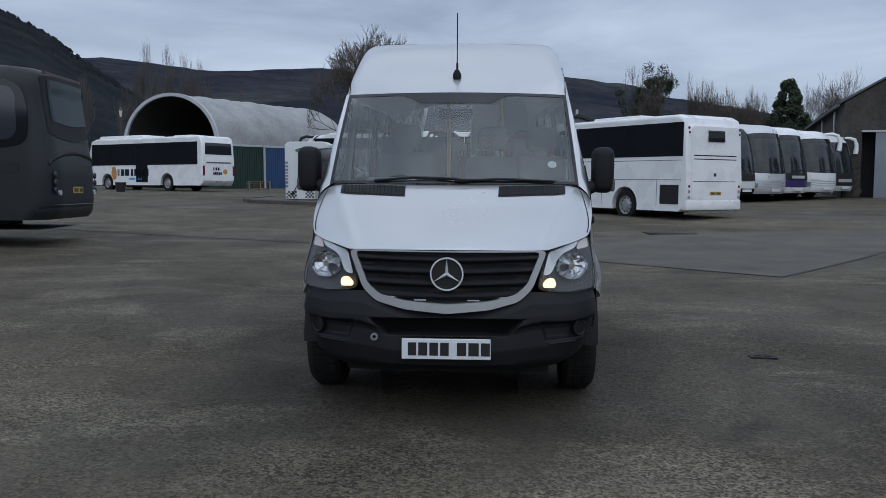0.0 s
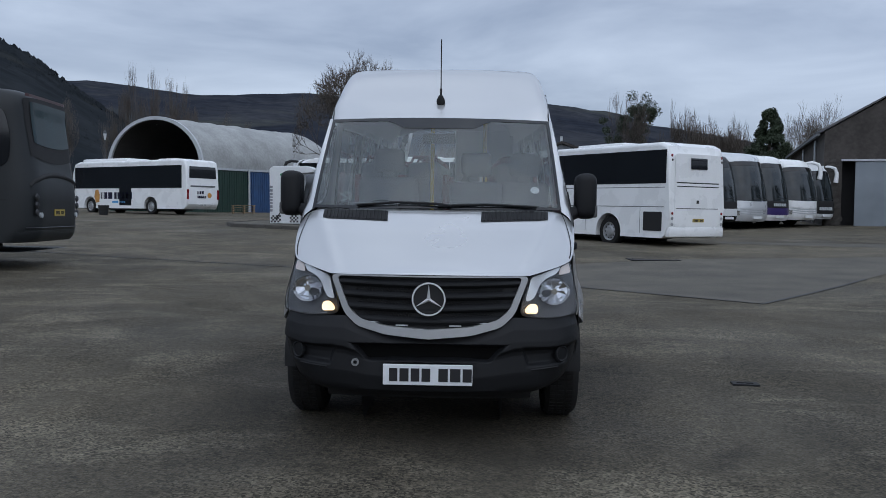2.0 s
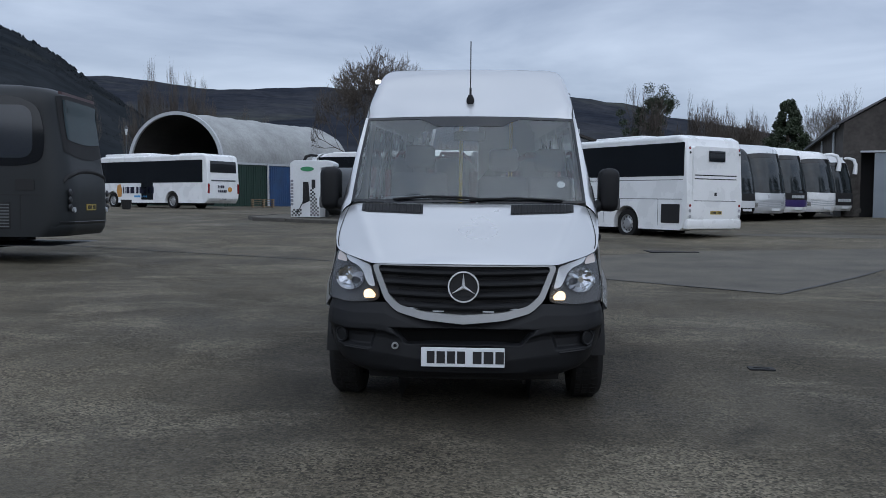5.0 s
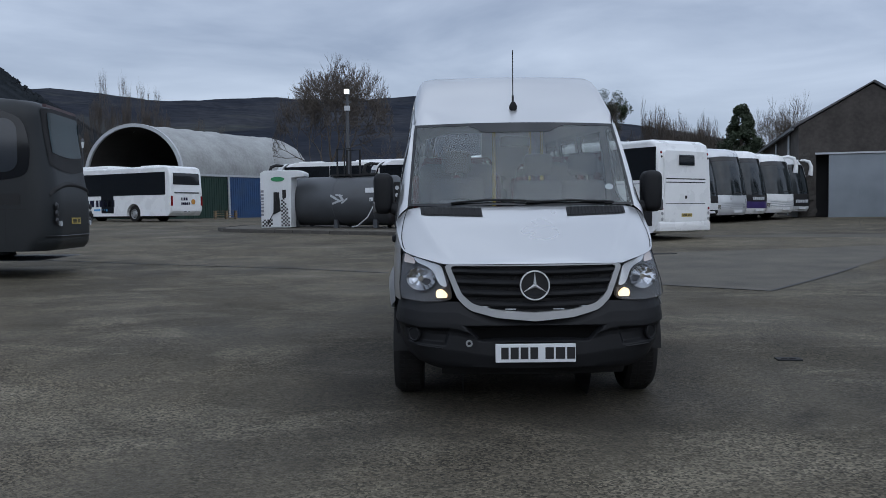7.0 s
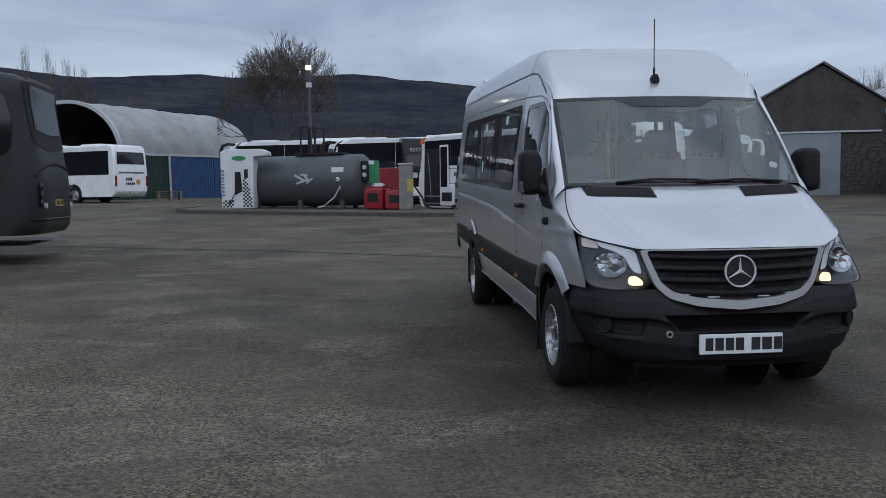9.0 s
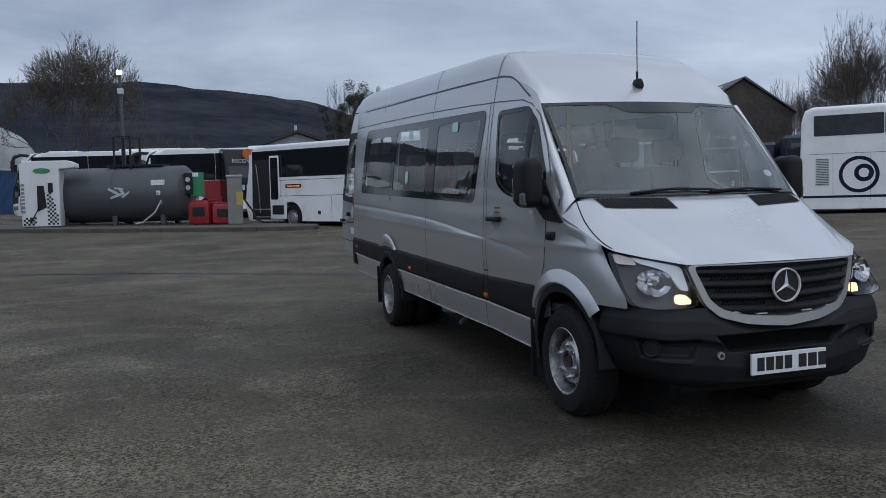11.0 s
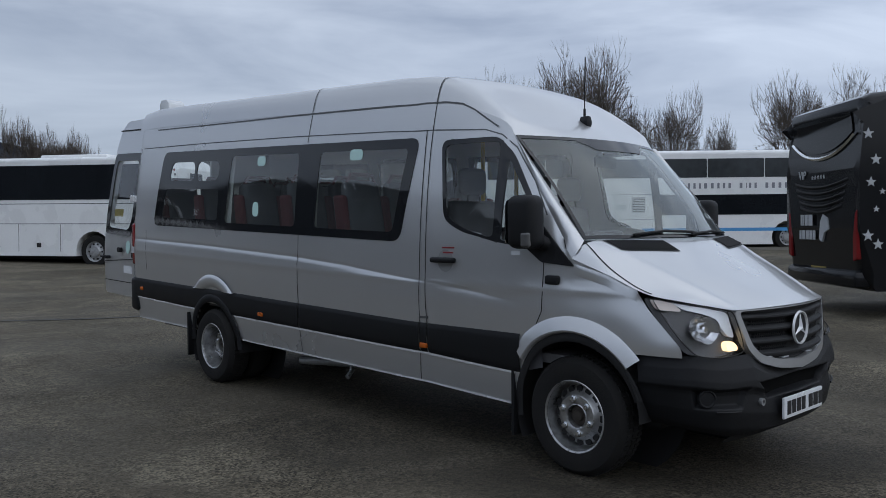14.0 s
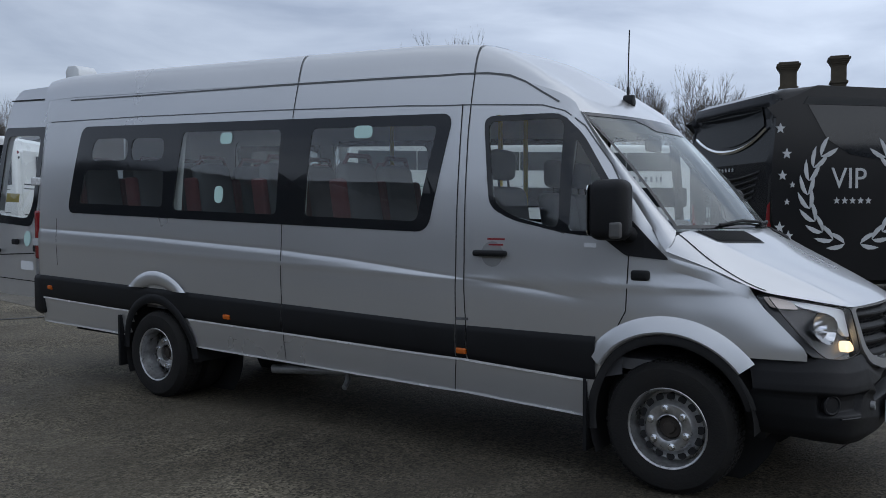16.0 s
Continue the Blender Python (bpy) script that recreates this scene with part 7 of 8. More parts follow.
for S in (-1, 1):
    body_side(S)
    # wheel openings: silver flare above, black lip, dark well
    arch_band(S, WA, 0.452, 0.552, 38, 142, 0.003, 0.032, M_SILVER, "wheel_arch_flare", tilt=True)
    arch_band(S, WA, 0.405, 0.456, -8, 166, 0.006, 0.006, M_BLACK, "wheel_arch_lip")
    arch_band(S, (5.155, 0.405), 0.425, 0.535, 44, 136, 0.016, 0.020, M_SILVER, "wheel_arch_flare", floor_z=0.797)
    arch_band(S, RA, 0.405, 0.478, 2, 178, 0.014, 0.012, M_BLACK_PLASTIC, "wheel_arch_lip")
    for c in (WA, RA):
        def well(a, v, c=c):
            return (S * (0.45 + 0.49 * v), c[0] + 0.44 * math.cos(a), c[1] + 0.44 * math.sin(a))
        bm = sheet(well, steps(radians(-25), radians(182), 24), [0, 1])
        vs = [bm.verts.new((S * 0.45, c[0] + 0.46 * math.cos(a), c[1] + 0.46 * math.sin(a))) for a in steps(0, 2 * math.pi, 24)[:-1]]
        bm.faces.new(vs)
        vpart("wheel_well", bm, M_BLACK)
    # dark waist moulding, in lengths between the door gaps
    for y0, y1 in ((1.33, 2.165), (2.175, 2.245), (2.255, 3.735), (3.745, 6.9)):
        def mould(y, v):
            z = 0.599 + 0.202 * v
            k = math.sin(math.pi * min(1, max(0, v))) ** 0.35
            return (S * (side_x(y, z) + 0.001 + 0.014 * k), y, z)
        vpart("waist_moulding", sheet(mould, steps(y0, y1, max(2, int((y1 - y0) / 0.04))), steps(0, 1, 10), lambda y, v: math.hypot(y - RA[0], 0.599 + 0.202 * v - RA[1]) < 0.435), M_DARK_TRIM)
    vpart("sill_trim", side_line([(1.38, 0.592), (4.79, 0.592)], 0.013, S, 0.008), M_BRIGHT)
    vpart("sill_trim", side_line([(5.57, 0.592), (6.86, 0.606)], 0.013, S, 0.008), M_BRIGHT)
    vpart("sill_edge", side_line([(1.42, 0.390), (4.70, 0.390)], 0.014, S, 0.008), M_BRIGHT)
    vpart("sill_edge", side_line([(5.66, 0.392), (6.88, 0.395)], 0.014, S, 0.008), M_BRIGHT)
    # gaps between panels
    for pts in ([(2.19, 2.34), (2.20, 1.97), (2.185, 1.1), (2.175, 0.84), (2.17, 0.62)], [(2.255, 2.14), (2.25, 1.6), (2.245, 0.94), (2.25, 0.62), (2.28, 0.39)], [(1.145, 1.30), (1.155, 0.95), (1.27, 0.74)], [(3.74, 1.36), (3.74, 0.40)], [(1.39, 0.60), (1.40, 0.39)], [(3.70, 2.10), (3.685, 2.34)], [(6.60, 0.9), (6.62, 1.3)]):
        vpart("panel_gap", side_line(pts, 0.007, S), M_BLACK)
    vpart("gutter_line", side_line([(1.62, 2.11), (1.72, 2.17), (1.84, 2.245), (1.95, 2.295), (2.1, 2.322), (2.3, 2.334), (2.7, 2.337), (3.9, 2.337), (5.5, 2.325), (6.55, 2.32)], 0.011, S, 0.004), M_GREYLINE)
    vpart("door_top_line", side_line([(1.16, 1.53), (1.28, 1.74), (1.46, 1.965), (1.58, 2.055), (1.72, 2.098), (2.207, 2.135), (2.67, 2.15), (3.9, 2.158), (5.5, 2.152), (6.82, 2.135)], 0.008, S), M_GREYLINE)
    # raised swage lines
    def swage(pts, h, name="swage_line"):
        bm = bmesh.new()
        rows = []
        for i in range(41):
            t = i / 40
            y = pts[0][0] + (pts[-1][0] - pts[0][0]) * t
            z = lerp(sorted(pts), y)
            fade = min(1, 6 * t, 6 * (1 - t))
            rows.append([bm.verts.new((S * (side_x(y, z + dz) + o * fade + 0.0005), y, z + dz)) for dz, o in ((-0.045, 0), (-0.006, h), (0.012, h * 0.8), (0.02, 0))])
        for p, q in zip(rows, rows[1:]):
            for k in range(3):
                bm.faces.new((p[k], p[k + 1], q[k + 1], q[k]))
        return vpart(name, bm, M_SILVER)
    swage([(0.54, 1.085), (0.73, 1.165), (0.95, 1.225)], 0.0045)
    # windows: black band with panes
    vpart("window_band", on_body(fill(BAND, PANES + [REAR_LOW] + SLIDERS), S, 0.004, 0.012), M_FRIT, label="black-bordered bonded side glazing", smooth=False)
    for p in PANES + [REAR_LOW]:
        vpart("window_pane", on_body(fill(p), S, 0.001), M_GLASS_DARK, label="tinted pane", smooth=False)
    for p in SLIDERS:
        vpart("sliding_vent", on_body(fill(p), S, 0.001), M_GLASS_DARK, smooth=False)
    dw = vpart("door_window_frame", on_body(fill(DOORWIN, [DOORGLASS, QUARTER], 0.06), S, 0.004, 0.014), M_FRIT, smooth=False)
    part("door_pane", on_body(fill(DOORGLASS), S, 0.0), M_GLASS, dw)
    part("quarter_pane", on_body(fill(QUARTER), S, 0.0), M_GLASS, dw)
    vpart("mirror_sail", on_body(fill(soften([(1.235, 1.53), (0.93, 1.225), (1.16, 1.245), (1.30, 1.345)], 0.02), (), 0.05), S, 0.010, 0.01), M_BLACK_PLASTIC, smooth=False)
    # door handle in its dish, repeater, markers
    h = vpart("door_handle", box(min(S * 0.955, S * 1.005), max(S * 0.955, S * 1.005), 1.885, 2.105, 1.222, 1.258, 0.014, 3), M_BLACK_PLASTIC, label="black door handle")
    part("handle_dish", on_body(fill([(1.99 + 0.075 * math.cos(a), 1.235 + 0.075 * math.sin(a)) for a in steps(0, 2 * math.pi, 20)[:-1]]), S, 0.002), M_SILVER_TRIM, h)
    vpart("side_repeater", box(min(S * 0.93, S * 0.975), max(S * 0.93, S * 0.975), 1.03, 1.13, 1.115, 1.17, 0.015, 3), M_BLACK_PLASTIC)
    for y, z in ((2.205, 0.645), (4.32, 0.655), (6.72, 0.70)):
        x = side_x(y, z)
        vpart("marker_lamp", box(min(S * (x + 0.004), S * (x + 0.026)), max(S * (x + 0.004), S * (x + 0.026)), y - 0.036, y + 0.036, z - 0.018, z + 0.018, 0.008), M_ORANGE, label="amber side marker")
    vpart("jacking_mark", side_line([(2.25, 0.838), (2.155, 0.841)], 0.016, S, 0.003), M_GREYLINE)
    # mud flaps
    vpart("mud_flap", box(min(S * 0.72, S * 0.96), max(S * 0.72, S * 0.96), 1.385, 1.405, 0.20, 0.60), M_BLACK_PLASTIC)
    vpart("mud_flap", box(min(S * 0.62, S * 0.97), max(S * 0.62, S * 0.97), 5.665, 5.69, 0.14, 0.55), M_BLACK_PLASTIC)
    # windscreen post
    def post(k, v):
        o = Vector((side_x(0.95 + 0.55 * k, 1.27 + 0.775 * k), 0.95 + 0.55 * k, 1.27 + 0.775 * k))
        w = Vector((0.850 - 0.046 * k, 0.925 + 0.575 * k, 1.375 + 0.675 * k))
        p = o.lerp(w, v)
        bulge = 0.018 * math.sin(math.pi * v)
        return (S * (p.x + bulge), p.y - bulge, p.z)
    vpart("windscreen_post", sheet(post, steps(0, 1, 14), steps(0, 1, 5)), M_SILVER)


# roof, ribbed seams, rear end
def roof_point(t, w):
    u = math.sin(t)
    yh = 1.33 + 0.17 * u * u
    y = yh + (7.0 - yh) * w
    z = roof_z(u, y)
    x = u * lerp(XG, y)
    if y > 6.5:
        k = (y - 6.5) / 0.5
        z -= 0.06 * k * k * (1 - 0.5 * abs(u))
    return (x, y, z)


vpart("roof", sheet(roof_point, steps(-math.pi / 2, math.pi / 2, 44), [q * q * 0.35 + q * 0.65 for q in steps(0, 1, 60)]), M_SILVER, label="silver high roof")
for yy in (2.195, 3.685):
    bm = bmesh.new()
    rows = []
    for t in steps(-math.pi / 2, math.pi / 2, 44):
        u = math.sin(t)
        rows.append([bm.verts.new((u * (lerp(XG, yy) + 0.003), yy + d, roof_z(u, yy + d) + 0.003)) for d in (-0.005, 0.005)])
    for p, q in zip(rows, rows[1:]):
        bm.faces.new((p[0], p[1], q[1], q[0]))
    vpart("roof_seam", bm, M_GREYLINE)
back = bmesh.new()
outl = [(side_x(6.9, z) - 0.06, z) for z in steps(0.45, 2.29, 20)]
outl = [(-x, z) for x, z in outl] + [(math.sin(t) * 0.80, roof_z(math.sin(t), 7) - 0.06 * (1 - 0.5 * abs(math.sin(t)))) for t in steps(-1.4, 1.4, 20)] + [(x, z) for x, z in reversed(outl)]
door_hole = [(-0.80, 0.62), (-0.80, 2.28), (0.80, 2.28), (0.80, 0.62)]
own = fill(outl, [door_hole], 0.3)
for v in own.verts:
    v.co = (v.co.x, 6.99, v.co.y)
vpart("rear_frame", own, M_SILVER, smooth=False)
vpart("rear_door", box(0.01, 0.80, 6.97, 7.02, 0.62, 2.28, 0.015), M_SILVER, label="closed silver rear door")
vpart("rear_bumper", box(-0.93, 0.93, 6.86, 7.06, 0.44, 0.70, 0.05, 3), M_DARK_TRIM)
for S in (-1, 1):
    vpart("rear_corner", box(min(S * 0.80, S * 0.965), max(S * 0.80, S * 0.965), 6.84, 7.03, 0.46, 0.80, 0.04, 3), M_DARK_TRIM)
    tl = vpart("tail_lamp", box(min(S * 0.84, S * 0.945), max(S * 0.84, S * 0.945), 6.90, 7.025, 0.93, 1.36, 0.02, 3), M_REDLAMP, label="red tail lamp")
    part("white_lens", box(min(S * 0.86, S * 0.949), max(S * 0.86, S * 0.949), 6.91, 7.03, 1.20, 1.27), M_PALE, tl)

# the open rear door, swung back in line with the side
def door_x(z, off=0.0):
    """The open door leans in towards its top like the body's side."""
    return -0.912 + 0.25 * (max(0.0, z - 0.95) / 1.5) ** 1.6 + off


def door_skin(outer, holes, off, depth=0.0):
    bm = fill(outer, holes, 0.12)
    rim = [[v.co.copy() for v in e.verts] for e in bm.edges if len(e.link_faces) == 1] if depth else []
    for v in bm.verts:
        y, z = v.co.x, v.co.y
        v.co = (door_x(z, off), y, z)
    for a, b in rim:
        bm.faces.new([bm.verts.new((door_x(c.y, o), c.x, c.y)) for c, o in ((a, off), (b, off), (b, off + depth), (a, off + depth))])
    for v in bm.verts:
        v.co = warp(*v.co)
    return bm


DOOR = soften([(7.06, 0.58), (7.84, 0.58), (7.87, 0.95), (7.86, 2.18), (7.82, 2.37), (7.70, 2.47), (7.06, 2.49)], 0.05)
DOOR_PANE = soften([(7.17, 2.03), (7.15, 1.42), (7.22, 1.28), (7.77, 1.30), (7.77, 2.03)], 0.07)
rd = part("open_rear_door", door_skin(DOOR, [DOOR_PANE], 0.0, 0.055), M_SILVER, van, "open silver rear door")
part("inner_skin", door_skin(DOOR, [DOOR_PANE], 0.056), M_SILVER, rd)
part("window_frame", door_skin(soften([(7.10, 2.11), (7.08, 1.40), (7.16, 1.21), (7.85, 1.23), (7.85, 2.11)], 0.06), [DOOR_PANE], -0.006, 0.01), M_FRIT, rd)
part("window_pane", door_skin(DOOR_PANE, (), 0.004), M_GLASS, rd)
part("yellow_notice", door_skin([(7.44, 1.42), (7.68, 1.42), (7.68, 1.50), (7.44, 1.50)], (), 0.012), M_YELLOW, rd, "small yellow notice behind the glass")
for z0, z1, h in ((2.36, 2.375, 0.0), (0.92, 0.93, 0.05), (0.72, 0.728, 0.0)):
    part("panel_line", door_skin([(7.08, z0 + h), (7.85, z0), (7.85, z1), (7.08, z1 + h)], (), -0.003), M_BLACK, rd)
part("notice", door_skin(rounded(7.10, 7.32, 0.82, 0.90, 0.01), (), -0.004), M_PLATE, rd, "small white notice")
part("round_sticker", door_skin([(7.21 + 0.06 * math.cos(a), 1.10 + 0.07 * math.sin(a)) for a in steps(0, 2 * math.pi, 20)[:-1]], (), -0.004), M_MINT, rd)
for nm, b, mt in (("handle", (-0.955, -0.905, 7.70, 7.84, 0.955, 0.99), M_BLACK_PLASTIC), ("latch", (-0.945, -0.905, 7.36, 7.44, 1.04, 1.09), M_BLACK_PLASTIC), ("hinge", (-0.93, -0.87, 7.0, 7.09, 1.58, 1.65), M_BRIGHT), ("hinge", (-0.93, -0.87, 7.0, 7.09, 0.99, 1.05), M_BLACK_PLASTIC)):
    bm = box(*b, 0.010, 2)
    for v in bm.verts:
        v.co = warp(*v.co)
    part(nm, bm, mt, rd)
# high-level lamp pod at the roof's rear edge
vpart("roof_pod", slab([(6.84, 2.44), (7.06, 2.40), (7.10, 2.63), (7.05, 2.68), (6.92, 2.68), (6.87, 2.64)], "x", -0.56, -0.36, 0.014), M_WHITE_OLD, label="white lamp pod on the rear roof edge")


# windscreen
def screen(u, v, out=0.0):
    x = (0.848 - 0.046 * v) * u
    y = 0.725 + 0.205 * u * u + (0.605 - 0.035 * u * u) * v
    z = 1.385 + 0.66 * v
    b = 0.022 * math.sin(math.pi * v) + out
    return (x, y - b * 0.75, z + b * 0.65)


ws = vpart("windscreen", sheet(lambda u, v: screen(u, v), steps(-1, 1, 26), steps(0, 1, 12)), M_SCREEN, label="windscreen")
bm = sheet(lambda u, v: screen(u, v, 0.003), [-1, -0.975, -0.96] + steps(-0.93, 0.93, 24) + [0.96, 0.975, 1], [0, 0.025, 0.1, 0.3, 0.5, 0.7, 0.82, 0.865, 0.955, 0.965, 1], lambda u, v: abs(u) < 0.975 and 0.025 < v < 0.965)
vpart("windscreen_border", bm, M_FRIT, label="black windscreen border with a sun strip")
vpart("sun_strip", sheet(lambda u, v: screen(u * 0.46, 0.968 - v * (0.018 + 0.085 * min(1.0, max(0.0, (1 - abs(u)) / 0.3)) ** 1.5), 0.0035), steps(-1, 1, 30), [0, 0.5, 1]), M_FRIT)
for pts, side_ in (([(-0.62, 0.012), (-0.30, 0.042), (0.02, 0.030), (0.12, 0.012)], 1), ([(0.02, 0.012), (0.4, 0.030), (0.74, 0.014), (0.80, 0.010)], 1)):
    vpart("wiper", tube([screen(u, v, 0.018) for u, v in pts], 0.009, 6), M_BLACK_PLASTIC)


# bonnet
XE = [(0.05, 0.53), (0.125, 0.585), (0.2, 0.66), (0.32, 0.78), (0.47, 0.865), (0.7, 0.912), (0.95, 0.938)]
ZE = [(0.05, 0.99), (0.125, 0.998), (0.2, 1.015), (0.32, 1.045), (0.47, 1.078), (0.7, 1.178), (0.95, 1.272)]
ZC = [(0.03, 0.996), (0.05, 1.014), (0.1, 1.048), (0.25, 1.122), (0.5, 1.245), (0.74, 1.378), (0.95, 1.425)]


def bonnet(u, v, lift=0.0):
    yf, yr = 0.035 + 0.09 * u * u, 0.745 + 0.205 * u * u
    y = yf + (yr - yf) * v
    a = abs(u)
    x = u * flow(XE, y)
    zc = flow(ZC, 0.035 + 0.71 * v)
    z = zc + (flow(ZE, y) - zc) * a ** (3 + 15 * v * v)
    # crease that runs from the lamps up to the screen
    ridge = (0.535 + 0.27 * v) / flow(XE, y)
    z += 0.013 * math.exp(-((a - ridge) / 0.055) ** 2) * min(1, 5 * (1 - v)) * min(1, 6 * v)
    return (x, y, z + lift)


vpart("bonnet", sheet(bonnet, steps(-1, 1, 120), steps(0, 1, 48)), M_SILVER, label="silver bonnet")
bm = sheet(lambda u, v: (u * 0.84, 0.745 + 0.205 * u * u + 0.03 * (v - 0.5), 1.350 + 0.02 * v), steps(-1, 1, 20), [0, 1])
vpart("scuttle", bm, M_BLACK_PLASTIC)
for S in (-1, 1):
    vent = bmesh.new()
    rows = []
    for i in range(25):
        a = i / 24
        rows.append([vent.verts.new(bonnet(S * (0.335 + 0.475 * a), 0.785 + 0.035 * a + 0.165 * b, 0.003)) for b in steps(0, 1, 6)])
    for p, r in zip(rows, rows[1:]):
        for k in range(6):
            vent.faces.new((p[k], p[k + 1], r[k + 1], r[k]))
    g = vpart("bonnet_vent", vent, M_BLACK_PLASTIC, label="black slatted bonnet vent")
    for i in range(17):
        a = (i + 0.5) / 17
        u = S * (0.345 + 0.455 * a)
        p, r = Vector(bonnet(u, 0.800 + 0.035 * a, 0.006)), Vector(bonnet(u, 0.935 + 0.035 * a, 0.006))
        part("slot", tube([p, r], 0.0052, 4), M_BLACK, g)
    side_edge = bmesh.new()
    rows = [[side_edge.verts.new((Vector(bonnet(S * k, v, 0.002)))) for k in (0.984 - 0.08 * w * w, 0.991 - 0.08 * w * w)] for v, w in ((0.42 + 0.58 * q, q) for q in steps(0, 1, 30))]
    for p, r in zip(rows, rows[1:]):
        side_edge.faces.new((p[0], p[1], r[1], r[0]))
    vpart("bonnet_gap", side_edge, M_BLACK)


# front face: grille, lamps, bumper
def face_y(x, z=0.8):
    a = abs(x)
    return 0.03 + 0.095 * (a / 0.6) ** 2 + (z - 0.8) * (0.10 + 3.2 * max(0.0, a - 0.6))


def on_face(bm, off, depth=0.0):
    sliced(bm, 0.035)
    rim = [[v.co.copy() for v in e.verts] for e in bm.edges if len(e.link_faces) == 1] if depth else []
    for v in bm.verts:
        x, z = v.co.x, v.co.y
        v.co = (x, face_y(x, z) - off, z)
    for a, b in rim:
        bm.faces.new([bm.verts.new((c.x, face_y(c.x, c.y) - o, c.y)) for c, o in ((a, off), (b, off), (b, off - depth), (a, off - depth))])
    return bm


def both(pts):
    return [(-x, z) for x, z in pts] + [(x, z) for x, z in reversed(pts)]


G_OUT = soften(both([(0.0001, 0.632), (0.25, 0.655), (0.42, 0.70), (0.50, 0.775), (0.585, 0.995)]), 0.035, 3)
G_IN = soften(both([(0.0001, 0.687), (0.245, 0.704), (0.400, 0.742), (0.468, 0.800), (0.546, 0.987)]), 0.03, 3)
vpart("grille_surround", on_face(fill(G_OUT, [G_IN], 0.05), 0.012, 0.04), M_SILVER_TRIM, label="satin silver grille surround")
gr = vpart("grille", on_face(fill(G_IN, (), 0.05), -0.028), M_BLACK, label="black slatted grille", smooth=False)
for z0, w in ((0.955, 0.532), (0.885, 0.507), (0.815, 0.480), (0.745, 0.43)):
    def slat(u, v, z0=z0, w=w):
        x = u * w
        zz = z0 - 0.020 * (1 - u * u) * 0.6 + (v - 0.5) * 0.046
        return (x, face_y(x, zz) + 0.012 - 0.022 * math.sin(math.pi * v), zz)
    part("slat", sheet(slat, steps(-1, 1, 24), steps(0, 1, 5)), M_BLACK_PLASTIC, gr, smooth=True)
mesh_bm = bmesh.new()
for z0, w in ((0.918, 0.49), (0.848, 0.465), (0.778, 0.43)):
    for k in range(-22, 23):
        x = k * 0.0195
        if abs(x) < w - 0.05 and abs(x) > 0.10:
            for dz in (-0.007, 0.007):
                zz = z0 - 0.010 * (1 - (x / w) ** 2) + dz
                box(x - 0.006 + dz * 0.6, x + 0.004 + dz * 0.6, face_y(x, zz) + 0.014, face_y(x, zz) + 0.03, zz - 0.0045, zz + 0.0045, bm=mesh_bm)
tagged(part("mesh_infill", mesh_bm, M_BLACK_PLASTIC, gr), kind="stuff")
# round emblem: chrome ring with three tapered spokes
em = vpart("emblem", lathe([(0.098, -0.002), (0.0955, -0.014), (0.0895, -0.014), (0.087, -0.002)], "y", 48, closed=True, centre=(0, 0.022, 0.862)), M_BRIGHT, label="round chrome emblem")
part("emblem_back", lathe([(0.084, 0.0), (0.084, 0.01)], "y", 40, centre=(0, 0.022, 0.862)), M_BLACK, em)
for k in range(3):
    a = radians(90 + 120 * k)
    d, n = Vector((math.cos(a), 0, math.sin(a))), Vector((-math.sin(a), 0, math.cos(a)))
    c = Vector((0, 0.018, 0.862))
    bm = bmesh.new()
    tip, l, r, ridge = c + d * 0.091, c + n * 0.0115, c - n * 0.0115, c + Vector((0, -0.02, 0))
    vs = [bm.verts.new(p) for p in (tip, l, r, ridge)]
    for f in ((0, 1, 3), (0, 3, 2), (1, 2, 3), (0, 2, 1)):
        bm.faces.new([vs[i] for i in f])
    part("spoke", bm, M_BRIGHT, em)
for x in (-0.30, -0.155, 0.155, 0.30):
    part("clip", box(x - 0.035, x + 0.035, face_y(x) - 0.008, face_y(x) + 0.02, 0.699 + 0.25 * x * x, 0.706 + 0.25 * x * x), M_PALE, gr)

